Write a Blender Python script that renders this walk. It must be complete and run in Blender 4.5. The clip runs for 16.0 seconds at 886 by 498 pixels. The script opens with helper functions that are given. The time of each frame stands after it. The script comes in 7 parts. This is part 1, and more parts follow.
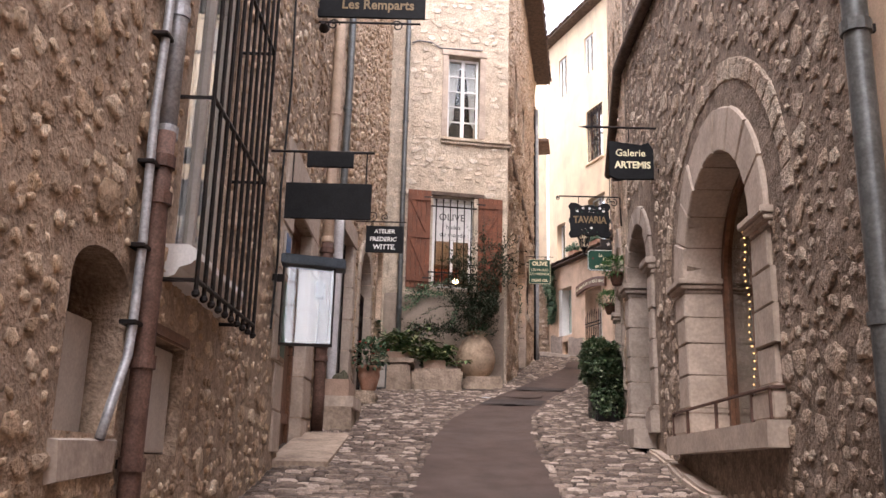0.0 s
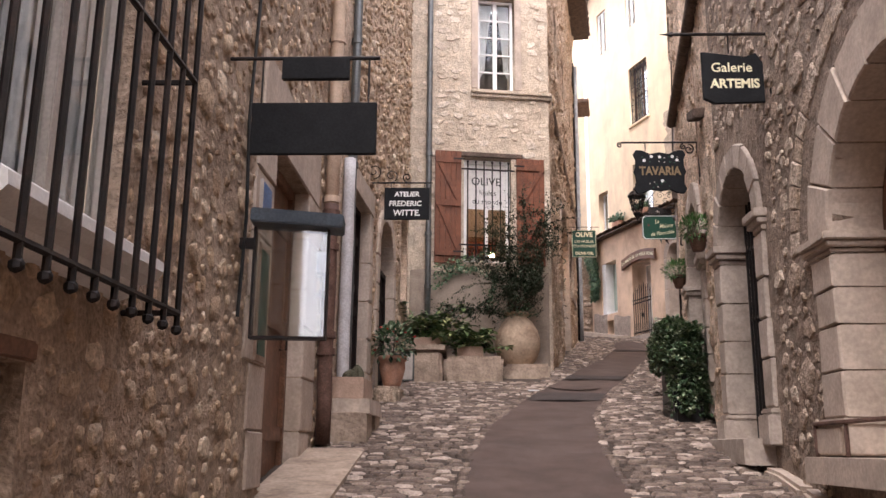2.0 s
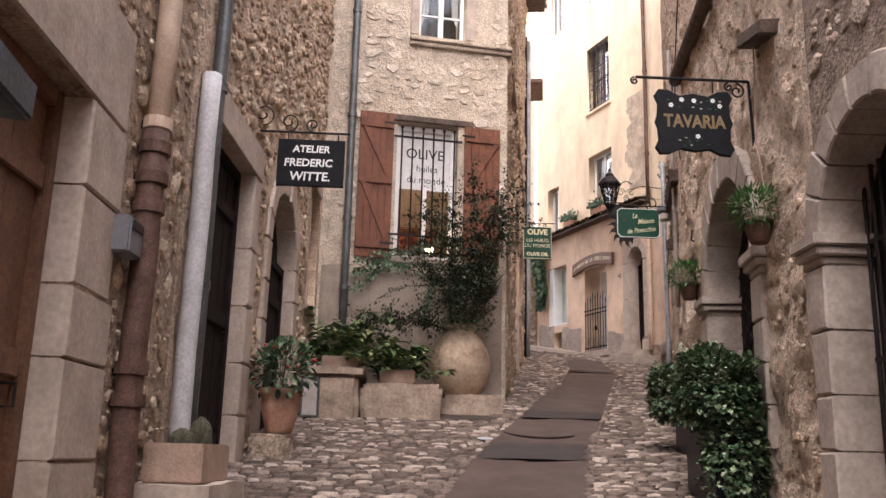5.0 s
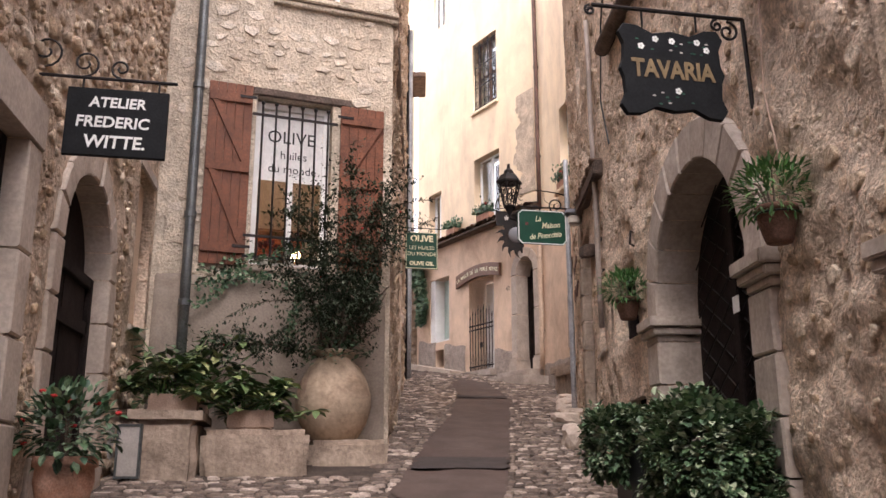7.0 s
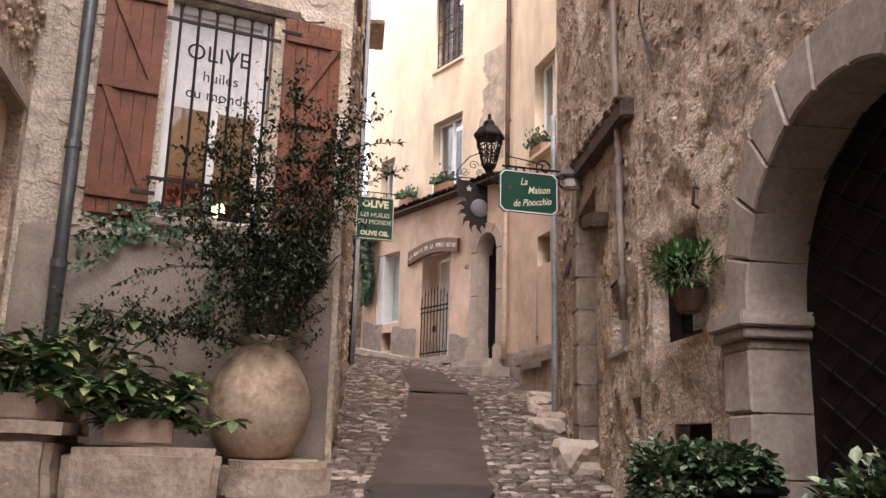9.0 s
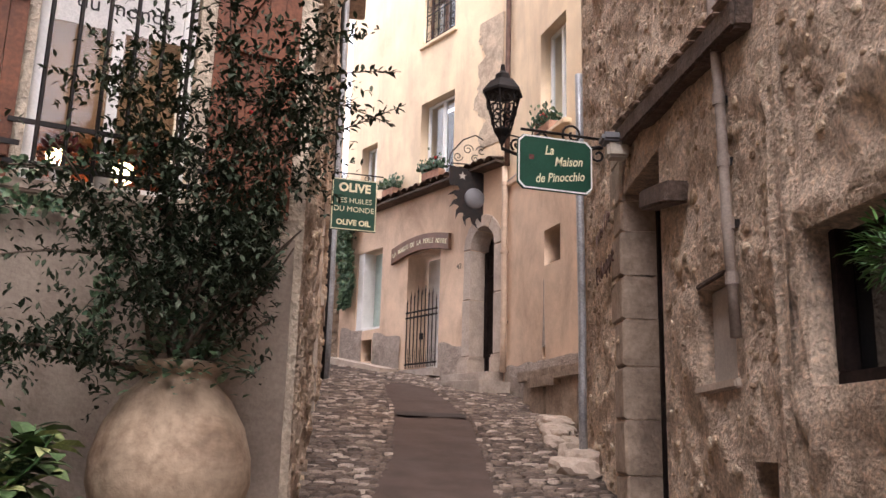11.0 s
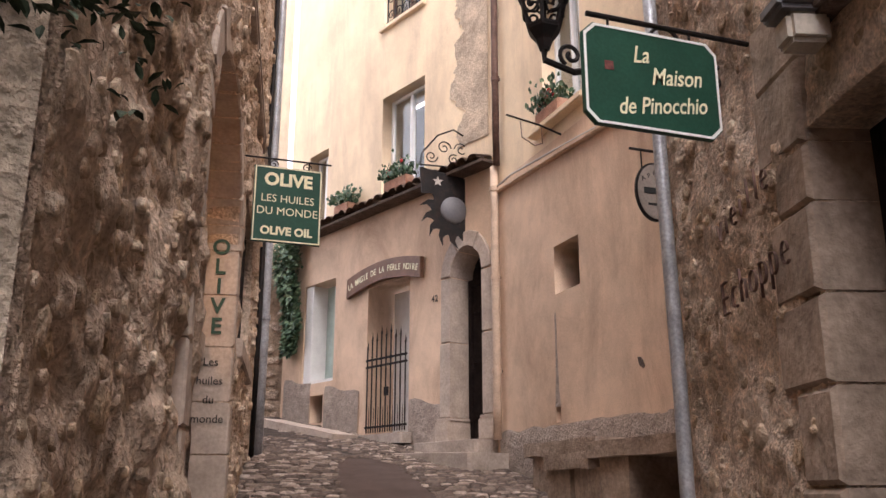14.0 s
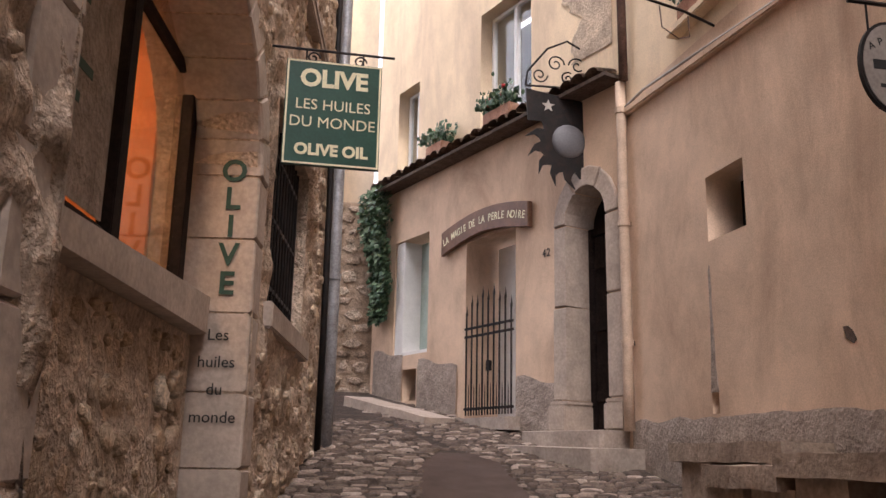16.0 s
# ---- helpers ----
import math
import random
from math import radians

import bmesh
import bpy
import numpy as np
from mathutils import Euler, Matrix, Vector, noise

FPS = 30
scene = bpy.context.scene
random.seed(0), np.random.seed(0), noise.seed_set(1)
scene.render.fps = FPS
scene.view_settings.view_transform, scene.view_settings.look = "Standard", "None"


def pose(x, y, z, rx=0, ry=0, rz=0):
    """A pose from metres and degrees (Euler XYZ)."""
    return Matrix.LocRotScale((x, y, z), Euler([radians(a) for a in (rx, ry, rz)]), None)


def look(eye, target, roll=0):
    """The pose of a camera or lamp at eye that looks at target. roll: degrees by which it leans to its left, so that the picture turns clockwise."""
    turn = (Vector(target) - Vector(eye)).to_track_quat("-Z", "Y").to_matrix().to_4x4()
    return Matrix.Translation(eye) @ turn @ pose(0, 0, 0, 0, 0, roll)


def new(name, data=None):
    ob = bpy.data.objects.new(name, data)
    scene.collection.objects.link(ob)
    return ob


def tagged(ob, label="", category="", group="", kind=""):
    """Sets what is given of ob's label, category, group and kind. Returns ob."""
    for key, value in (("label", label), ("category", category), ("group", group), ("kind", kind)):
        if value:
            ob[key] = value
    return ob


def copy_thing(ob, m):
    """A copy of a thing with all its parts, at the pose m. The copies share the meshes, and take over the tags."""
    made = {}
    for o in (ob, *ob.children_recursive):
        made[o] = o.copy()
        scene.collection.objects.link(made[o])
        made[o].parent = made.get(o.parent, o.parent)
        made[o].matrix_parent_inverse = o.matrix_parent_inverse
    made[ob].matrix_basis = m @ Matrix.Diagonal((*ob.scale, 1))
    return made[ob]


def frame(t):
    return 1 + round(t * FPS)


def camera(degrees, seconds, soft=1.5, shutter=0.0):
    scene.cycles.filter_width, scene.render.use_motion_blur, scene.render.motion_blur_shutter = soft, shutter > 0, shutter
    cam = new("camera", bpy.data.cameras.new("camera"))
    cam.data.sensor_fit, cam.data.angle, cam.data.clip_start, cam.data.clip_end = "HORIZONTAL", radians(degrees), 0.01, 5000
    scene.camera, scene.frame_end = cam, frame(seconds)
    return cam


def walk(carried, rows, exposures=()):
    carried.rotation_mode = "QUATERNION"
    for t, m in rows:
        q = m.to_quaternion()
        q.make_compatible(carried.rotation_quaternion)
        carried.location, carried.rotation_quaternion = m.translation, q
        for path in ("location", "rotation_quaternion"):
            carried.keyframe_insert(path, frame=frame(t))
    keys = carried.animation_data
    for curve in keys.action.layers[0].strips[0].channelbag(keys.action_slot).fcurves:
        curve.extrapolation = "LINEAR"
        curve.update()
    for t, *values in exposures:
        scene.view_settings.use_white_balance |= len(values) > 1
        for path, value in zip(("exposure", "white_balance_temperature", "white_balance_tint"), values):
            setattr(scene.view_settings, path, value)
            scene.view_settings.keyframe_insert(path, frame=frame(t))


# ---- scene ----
cam = camera(53.6, 16.0)
METRES, EYE, TILT, LEAN, TURN = 18.0, 1.41, 0.0, 0.0, 0.0
ROWS = [
    (0.0, 0.0, 0.0, 0.0, -0.36, 14.16, -1.42),
    (0.5, -0.0019, 0.0313, 0.0052, 0.64, 13.89, -1.43),
    (1.0, -0.0013, 0.0632, 0.0107, 2.34, 13.14, 0.63),
    (1.5, -0.0021, 0.0927, 0.0152, 3.48, 13.01, -0.05),
    (2.0, -0.003, 0.1242, 0.0203, 1.91, 12.85, -0.54),
    (2.5, -0.0038, 0.1559, 0.0261, -0.23, 12.32, -1.26),
    (3.0, -0.0051, 0.1874, 0.0323, -1.4, 13.17, -2.03),
    (5.5, -0.0024, 0.3436, 0.0605, -4.13, 13.2, -0.69),
    (6.0, -0.001, 0.3721, 0.0671, -6.9, 13.73, -0.93),
    (6.5, -0.0003, 0.4, 0.0725, -8.44, 14.26, -1.2),
    (7.0, 0.0029, 0.4288, 0.0781, -11.07, 14.05, 0.09),
    (7.5, 0.0055, 0.4574, 0.082, -12.44, 13.54, -0.04),
    (8.0, 0.0086, 0.4865, 0.0874, -13.51, 13.18, -0.68),
    (8.5, 0.0119, 0.5161, 0.0929, -13.78, 12.79, -1.22),
    (9.0, 0.0137, 0.5467, 0.0984, -15.37, 12.79, -1.47),
    (11.5, 0.0454, 0.6964, 0.1245, -17.41, 12.98, -1.46),
    (12.0, 0.054, 0.7275, 0.1297, -19.43, 12.01, -0.62),
    (12.5, 0.0618, 0.7601, 0.1345, -20.42, 11.8, -0.52),
    (13.0, 0.0698, 0.7926, 0.141, -20.14, 13.03, 0.27),
    (13.5, 0.0763, 0.8235, 0.1475, -18.98, 15.09, 0.22),
    (14.0, 0.0831, 0.8531, 0.1537, -19.11, 15.66, -0.07),
    (14.5, 0.0922, 0.882, 0.1594, -18.12, 14.47, 0.89),
    (15.0, 0.101, 0.9112, 0.1647, -15.61, 13.37, -0.11),
    (15.5, 0.1131, 0.9393, 0.1699, -13.45, 13.09, 0.0),
    (16.0, 0.124, 0.9686, 0.1738, -11.68, 13.34, -1.12),
]
walk(cam, [(t, pose(0, 0, EYE, TILT, LEAN, TURN) @ pose(METRES * x, METRES * y, METRES * z, 90 + pitch, roll, yaw)) for t, x, y, z, yaw, pitch, roll in ROWS], [(0.0, 1.44, 6500, 17), (8.0, 1.44, 6500, 17), (12.5, 1.52, 6500, 17), (14.5, 1.3, 6500, 17), (16.0, 1.16, 6500, 17)])

# ---- world, sun, exposure ----
world = bpy.data.worlds.new("sky")
scene.world = world
world.use_nodes = True
wn, wl = world.node_tree.nodes, world.node_tree.links
wbg = wn["Background"]
sky = wn.new("ShaderNodeTexSky")
sky.sky_type = "NISHITA"
sky.sun_disc = False
sky.sun_elevation, sky.sun_rotation = radians(57), radians(191)
sky.air_density, sky.dust_density, sky.ozone_density = 1.0, 4.0, 0.6
haze = wn.new("ShaderNodeMix")
haze.data_type = "RGBA"
haze.inputs["Factor"].default_value = 0.72
haze.inputs["B"].default_value = (9.0, 9.0, 9.7, 1)
wl.new(sky.outputs[0], haze.inputs["A"])
wl.new(haze.outputs["Result"], wbg.inputs["Color"])
wbg.inputs["Strength"].default_value = 0.15
sun_data = bpy.data.lights.new("sun", "SUN")
sun_data.energy, sun_data.angle, sun_data.color = 1.5, radians(45), (1.0, 0.97, 0.93)
sun = new("sun", sun_data)
sun.matrix_world = look((0, 0, 30), (Vector((0, 0, 30)) + Vector((0.105, 0.535, -0.84))))

# ---- materials ----


def material(name, base, rough=0.8, metal=0.0, vary=0.25, scale=6.0, bump=0.3, fine=60.0, stain=None, stain_amount=0.5,
             stain_scale=1.2, pieces=None, dist=0.01, spec=0.3, coat=0.0, streak=1.0):
    """Two scales of colour change that also paint shade into the bump's hollows, stains with their own shape, and bump;
    pieces: colours picked piece by piece.
    """
    m = bpy.data.materials.new(name)
    m.use_nodes = True
    n, k = m.node_tree.nodes, m.node_tree.links
    b = n["Principled BSDF"]
    b.inputs["Roughness"].default_value, b.inputs["Metallic"].default_value = rough, metal
    b.inputs["Specular IOR Level"].default_value = spec
    b.inputs["Coat Weight"].default_value = coat
    geo = n.new("ShaderNodeNewGeometry")
    big = n.new("ShaderNodeTexNoise")
    big.inputs["Scale"].default_value, big.inputs["Detail"].default_value = scale, 6
    big.inputs["Roughness"].default_value = 0.65
    small = n.new("ShaderNodeTexNoise")
    small.inputs["Scale"].default_value, small.inputs["Detail"].default_value = fine, 5
    for tex in (big, small):
        k.new(geo.outputs["Position"], tex.inputs["Vector"])
    if pieces:
        info, ramp = n.new("ShaderNodeObjectInfo"), n.new("ShaderNodeValToRGB")
        add, frac = n.new("ShaderNodeMath"), n.new("ShaderNodeMath")
        frac.operation = "FRACT"
        k.new(info.outputs["Random"], add.inputs[0])
        k.new(geo.outputs["Random Per Island"], add.inputs[1])
        k.new(add.outputs[0], frac.inputs[0])
        k.new(frac.outputs[0], ramp.inputs[0])
        ramp.color_ramp.interpolation = "CONSTANT"
        els = ramp.color_ramp.elements
        while len(els) < len(pieces):
            els.new(0.5)
        for i, c in enumerate(pieces):
            els[i].position, els[i].color = i / len(pieces), (*c, 1)
        colour = ramp.outputs["Color"]
    else:
        rgb = n.new("ShaderNodeRGB")
        rgb.outputs[0].default_value = (*base, 1)
        colour = rgb.outputs[0]
    if stain:
        spot, sr, mix = n.new("ShaderNodeTexNoise"), n.new("ShaderNodeValToRGB"), n.new("ShaderNodeMix")
        spot.inputs["Scale"].default_value, spot.inputs["Detail"].default_value = stain_scale, 8
        spot.inputs["Roughness"].default_value, spot.inputs["Distortion"].default_value = 0.7, 0.6
        stretch = n.new("ShaderNodeMapping")
        stretch.inputs["Scale"].default_value = (1, 1, streak)
        k.new(geo.outputs["Position"], stretch.inputs["Vector"])
        k.new(stretch.outputs[0], spot.inputs["Vector"])
        sr.color_ramp.elements[0].position, sr.color_ramp.elements[1].position = 0.46, 0.68
        k.new(spot.outputs["Fac"], sr.inputs[0])
        amt = n.new("ShaderNodeMath")
        amt.operation = "MULTIPLY"
        amt.inputs[1].default_value = stain_amount
        k.new(sr.outputs["Color"], amt.inputs[0])
        mix.data_type = "RGBA"
        k.new(amt.outputs[0], mix.inputs["Factor"])
        k.new(colour, mix.inputs["A"])
        mix.inputs["B"].default_value = (*stain, 1)
        colour = mix.outputs["Result"]
    hsv, s1, s2 = n.new("ShaderNodeHueSaturation"), n.new("ShaderNodeMapRange"), n.new("ShaderNodeMapRange")
    mul = n.new("ShaderNodeMath")
    mul.operation = "MULTIPLY"
    # value follows the bump noise: own tone, plus shade painted into the pits
    for r, tex, v in ((s1, big, vary), (s2, small, vary * 0.8)):
        r.inputs["From Min"].default_value, r.inputs["From Max"].default_value = 0.36, 0.64
        r.inputs["To Min"].default_value, r.inputs["To Max"].default_value = 1 - v, 1 + v
        k.new(tex.outputs["Fac"], r.inputs["Value"])
    k.new(s1.outputs[0], mul.inputs[0])
    k.new(s2.outputs[0], mul.inputs[1])
    k.new(mul.outputs[0], hsv.inputs["Value"])
    k.new(colour, hsv.inputs["Color"])
    k.new(hsv.outputs[0], b.inputs["Base Color"])
    if bump:
        bm1, bm2 = n.new("ShaderNodeBump"), n.new("ShaderNodeBump")
        bm1.inputs["Strength"].default_value, bm1.inputs["Distance"].default_value = bump, dist * 3
        bm2.inputs["Strength"].default_value, bm2.inputs["Distance"].default_value = bump, dist
        k.new(big.outputs["Fac"], bm1.inputs["Height"])
        k.new(small.outputs["Fac"], bm2.inputs["Height"])
        k.new(bm1.outputs[0], bm2.inputs["Normal"])
        k.new(bm2.outputs[0], b.inputs["Normal"])
    return m


def rough_plaster(name, base, stain, scale=14.0, bump=0.9):
    m = material(name, base, 0.92, vary=0.27, scale=scale, fine=52, bump=bump, stain=stain, stain_amount=0.6, stain_scale=2.2, dist=0.02)
    return m


def glass_material(name, tint, rough=0.03):
    m = bpy.data.materials.new(name)
    m.use_nodes = True
    n, k = m.node_tree.nodes, m.node_tree.links
    b = n["Principled BSDF"]
    b.inputs["Base Color"].default_value = (*tint, 1)
    b.inputs["Roughness"].default_value = rough
    b.inputs["Transmission Weight"].default_value = 1.0
    b.inputs["IOR"].default_value = 1.45
    return m


def glow_material(name, colour, strength):
    m = bpy.data.materials.new(name)
    m.use_nodes = True
    b = m.node_tree.nodes["Principled BSDF"]
    b.inputs["Base Color"].default_value = (*colour, 1)
    b.inputs["Emission Color"].default_value = (*colour, 1)
    b.inputs["Emission Strength"].default_value = strength
    return m


STONE_TONES = [(0.489, 0.366, 0.258), (0.564, 0.434, 0.310), (0.405, 0.293, 0.197), (0.640, 0.511, 0.381), (0.508, 0.366, 0.250),
               (0.441, 0.331, 0.240), (0.584, 0.447, 0.314), (0.376, 0.263, 0.176), (0.526, 0.383, 0.253), (0.697, 0.571, 0.437)]
PALE_TONES = [(0.55, 0.46, 0.37), (0.60, 0.52, 0.43), (0.50, 0.41, 0.32), (0.64, 0.56, 0.47), (0.52, 0.44, 0.36)]
GREY_TONES = [(0.429, 0.334, 0.259), (0.490, 0.394, 0.309), (0.361, 0.271, 0.204), (0.558, 0.459, 0.360), (0.454, 0.350, 0.262)]
COBBLE_TONES = [(0.105, 0.077, 0.061), (0.159, 0.118, 0.095), (0.082, 0.059, 0.047), (0.278, 0.216, 0.176), (0.136, 0.099, 0.078),
                (0.095, 0.069, 0.055), (0.383, 0.309, 0.259), (0.145, 0.106, 0.083), (0.181, 0.138, 0.110)]
TAN_MORTAR = material("tan_mortar", (0.58, 0.445, 0.335), 0.95, vary=0.24, scale=9, bump=0.9, fine=40, stain=(0.33, 0.25, 0.185), dist=0.026)
MORTAR = material("brown_mortar", (0.38, 0.287, 0.213), 0.95, vary=0.24, scale=9, bump=0.9, fine=48, stain=(0.23, 0.17, 0.13), dist=0.016)
RUBBLE = material("rubble_stone", (0.4, 0.3, 0.2), 0.9, vary=0.26, scale=14, bump=0.9, fine=48, pieces=STONE_TONES, stain=(0.42, 0.32, 0.24), stain_scale=7, stain_amount=0.5, dist=0.014)
PALE_MORTAR = material("pale_lime_mortar", (0.50, 0.42, 0.33), 0.95, vary=0.2, scale=5, bump=0.8, fine=40, stain=(0.40, 0.31, 0.23), stain_scale=0.8, dist=0.015)
PALE_RUBBLE = material("pale_rubble_stone", (0.5, 0.4, 0.3), 0.9, vary=0.22, scale=12, bump=0.8, fine=50, pieces=PALE_TONES, stain=(0.4, 0.31, 0.23), stain_scale=3, stain_amount=0.4)
GREY_MORTAR = material("grey_brown_mortar", (0.245, 0.187, 0.144), 0.95, vary=0.3, scale=8, bump=0.9, fine=42, stain=(0.2, 0.15, 0.12), dist=0.018)
GREY_RUBBLE = material("grey_rubble_stone", (0.4, 0.3, 0.2), 0.9, vary=0.27, scale=11, bump=0.9, fine=44, pieces=GREY_TONES, stain=(0.38, 0.29, 0.23), stain_scale=5, stain_amount=0.55, dist=0.016)
ROUGHCAST = rough_plaster("brown_roughcast", (0.68, 0.53, 0.405), (0.42, 0.315, 0.232), 15, 1.0)
OCHRE = material("ochre_plaster", (0.68, 0.50, 0.36), 0.92, vary=0.1, scale=2.2, bump=0.3, fine=90, stain=(0.43, 0.29, 0.20), stain_scale=0.9, stain_amount=0.85, dist=0.005, streak=0.45)
CREAM = material("cream_plaster", (0.78, 0.62, 0.43), 0.92, vary=0.08, scale=1.6, bump=0.3, fine=70, stain=(0.56, 0.43, 0.31), stain_scale=1.3, stain_amount=0.8, dist=0.008, streak=0.22)
GREYPLASTER = material("stained_grey_plaster", (0.30, 0.245, 0.2), 0.93, vary=0.1, scale=3, bump=0.4, fine=45, stain=(0.17, 0.132, 0.104), stain_scale=1.6, stain_amount=0.75, dist=0.01)
WORNRENDER = material("weathered_tan_render", (0.53, 0.425, 0.32), 0.95, vary=0.2, scale=5, bump=0.6, fine=40, stain=(0.27, 0.21, 0.16), stain_scale=2.4, stain_amount=0.8, dist=0.012)
DADO = material("scraped_grey_render", (0.31, 0.25, 0.21), 0.95, vary=0.17, scale=9, bump=0.9, fine=40, stain=(0.45, 0.37, 0.3), stain_scale=2.5, dist=0.015)
LIMESTONE = material("cut_limestone", (0.46, 0.378, 0.312), 0.85, vary=0.12, scale=5, bump=0.35, fine=36, stain=(0.33, 0.26, 0.205), stain_scale=1.8, stain_amount=0.6, dist=0.006)
GREY_LIMESTONE = material("grey_cut_limestone", (0.40, 0.335, 0.285), 0.85, vary=0.13, scale=6, bump=0.4, fine=36, stain=(0.24, 0.19, 0.155), stain_scale=1.6, stain_amount=0.65, dist=0.006)
ASPHALT = material("worn_brown_asphalt", (0.074, 0.050, 0.041), 0.88, vary=0.2, scale=3, bump=0.5, fine=160, stain=(0.095, 0.071, 0.062), stain_scale=1.3, dist=0.004)
DARK_ASPHALT = material("dark_asphalt_patch", (0.043, 0.033, 0.03), 0.85, vary=0.2, scale=4, bump=0.5, fine=160, dist=0.004)
COBBLE = material("cobble_stone", (0.3, 0.25, 0.2), 0.75, vary=0.25, scale=20, bump=0.5, fine=90, pieces=COBBLE_TONES, dist=0.006, spec=0.4)
BED = material("dirty_cobble_joints", (0.055, 0.040, 0.032), 0.95, vary=0.3, scale=5, bump=0.8, fine=60)
EARTH = material("earth", (0.09, 0.065, 0.05), 0.95, vary=0.3, bump=0.8, fine=50)
IRON = material("black_wrought_iron", (0.022, 0.02, 0.02), 0.55, 0.6, vary=0.2, bump=0.15, fine=200, stain=(0.07, 0.04, 0.03), stain_scale=9, stain_amount=0.35, dist=0.002)
RUSTPAINT = material("rusty_brown_paint", (0.105, 0.058, 0.045), 0.65, 0.1, vary=0.3, scale=9, bump=0.3, fine=90, stain=(0.18, 0.11, 0.085), stain_scale=6, dist=0.003)
ZINC = material("grey_zinc", (0.40, 0.41, 0.43), 0.42, 0.35, vary=0.2, scale=8, bump=0.12, fine=60, stain=(0.16, 0.15, 0.15), stain_scale=4, dist=0.003)
DARKZINC = material("dark_green_zinc", (0.13, 0.137, 0.137), 0.4, 0.5, vary=0.2, scale=8, bump=0.12, fine=60, dist=0.003)
TANPIPE = material("tan_painted_pipe", (0.58, 0.44, 0.33), 0.6, vary=0.12, scale=6, bump=0.15, fine=90, stain=(0.38, 0.27, 0.2), stain_scale=5)
GREYPIPE = material("grey_brown_painted_pipe", (0.27, 0.22, 0.19), 0.6, vary=0.15, scale=6, bump=0.12, fine=80, stain=(0.17, 0.12, 0.1), stain_scale=5)
WHITEPIPE = material("white_painted_sleeve", (0.52, 0.51, 0.52), 0.5, vary=0.16, scale=5, bump=0.1, fine=60, stain=(0.45, 0.42, 0.4), stain_scale=4)
SHUTTER = material("red_brown_shutter_wood", (0.16, 0.058, 0.03), 0.6, vary=0.28, scale=5, bump=0.3, fine=50, stain=(0.095, 0.037, 0.022), stain_scale=2.5, dist=0.004)
# dark wood taken near black, so the shade of deep doorways is in its colour
DARKWOOD = material("dark_wood_with_recess_shade", (0.017, 0.0115, 0.0105), 0.75, vary=0.3, scale=8, bump=0.3, fine=50, dist=0.004, spec=0.12)
BROWNWOOD = material("brown_door_wood", (0.15, 0.075, 0.045), 0.5, vary=0.25, scale=7, bump=0.3, fine=50, dist=0.004)
OLDBEAM = material("weathered_beam_wood", (0.105, 0.075, 0.06), 0.85, vary=0.3, scale=9, bump=0.7, fine=40, dist=0.01)
WHITEFRAME = material("white_window_paint", (0.78, 0.77, 0.75), 0.5, vary=0.06, scale=5, bump=0.1, fine=80)
CURTAIN = material("white_net_curtain", (0.72, 0.70, 0.68), 0.9, vary=0.1, scale=10, bump=0.2, fine=90)
BLACKBOARD = material("black_sign_paint", (0.012, 0.0125, 0.014), 0.7, vary=0.2, scale=7, bump=0.1, fine=80, spec=0.12)
BLUEBOARD = material("blue_grey_painted_metal", (0.075, 0.10, 0.125), 0.5, vary=0.2, scale=7, bump=0.15, fine=70)
GREENBOARD = material("dark_green_enamel", (0.018, 0.068, 0.045), 0.35, vary=0.12, scale=5, bump=0.05, fine=70)
CREAMPAINT = material("cream_sign_paint", (0.80, 0.74, 0.50), 0.6, vary=0.08, bump=0.0)
WHITEPAINT = material("white_sign_paint", (0.80, 0.80, 0.77), 0.6, vary=0.06, bump=0.0)
GOLDPAINT = material("ochre_gold_sign_paint", (0.2, 0.14, 0.075), 0.55, vary=0.15, bump=0.0)
BLACKPAINT = material("black_lettering", (0.02, 0.02, 0.02), 0.6, vary=0.1, bump=0.0)
GREENLETTER = material("dark_green_lettering", (0.03, 0.07, 0.05), 0.6, vary=0.1, bump=0.0)
BROWNSTONE = material("weathered_brown_stone", (0.36, 0.278, 0.215), 0.92, vary=0.17, scale=6, bump=0.6, fine=30, stain=(0.17, 0.125, 0.098), stain_scale=2.2, stain_amount=0.8, dist=0.012)
TERRACOTTA = material("weathered_terracotta", (0.40, 0.21, 0.14), 0.85, vary=0.2, scale=7, bump=0.3, fine=80, stain=(0.5, 0.36, 0.28), stain_scale=5)
JARCLAY = material("pale_ochre_jar_clay", (0.38, 0.285, 0.205), 0.8, vary=0.15, scale=4, bump=0.35, fine=24, stain=(0.14, 0.085, 0.055), stain_scale=2.0, stain_amount=0.85, dist=0.012)
TROUGH = material("pinkish_concrete_trough", (0.37, 0.26, 0.2), 0.88, vary=0.15, scale=7, bump=0.3, fine=90, stain=(0.33, 0.24, 0.19), stain_scale=4)
TILE = material("clay_roof_tile", (0.27, 0.185, 0.138), 0.88, vary=0.3, scale=8, bump=0.5, fine=50, stain=(0.16, 0.12, 0.1), stain_scale=3)
DARKCLAY = material("dark_wet_terracotta", (0.13, 0.07, 0.05), 0.85, vary=0.25, scale=9, bump=0.3, fine=80)
PANEL = material("grey_beige_painted_panel", (0.45, 0.41, 0.37), 0.6, vary=0.1, scale=4, bump=0.1, fine=70, stain=(0.35, 0.3, 0.26), stain_scale=3)
OVALBOARD = material("dull_grey_sign_paint", (0.27, 0.235, 0.21), 0.6, vary=0.12, scale=6, bump=0.05, fine=60)
GREYBOX = material("grey_plastic", (0.16, 0.16, 0.17), 0.5, vary=0.1, bump=0.05)
BLACKPLASTIC = material("black_plastic_trough", (0.015, 0.015, 0.016), 0.3, vary=0.1, bump=0.05)
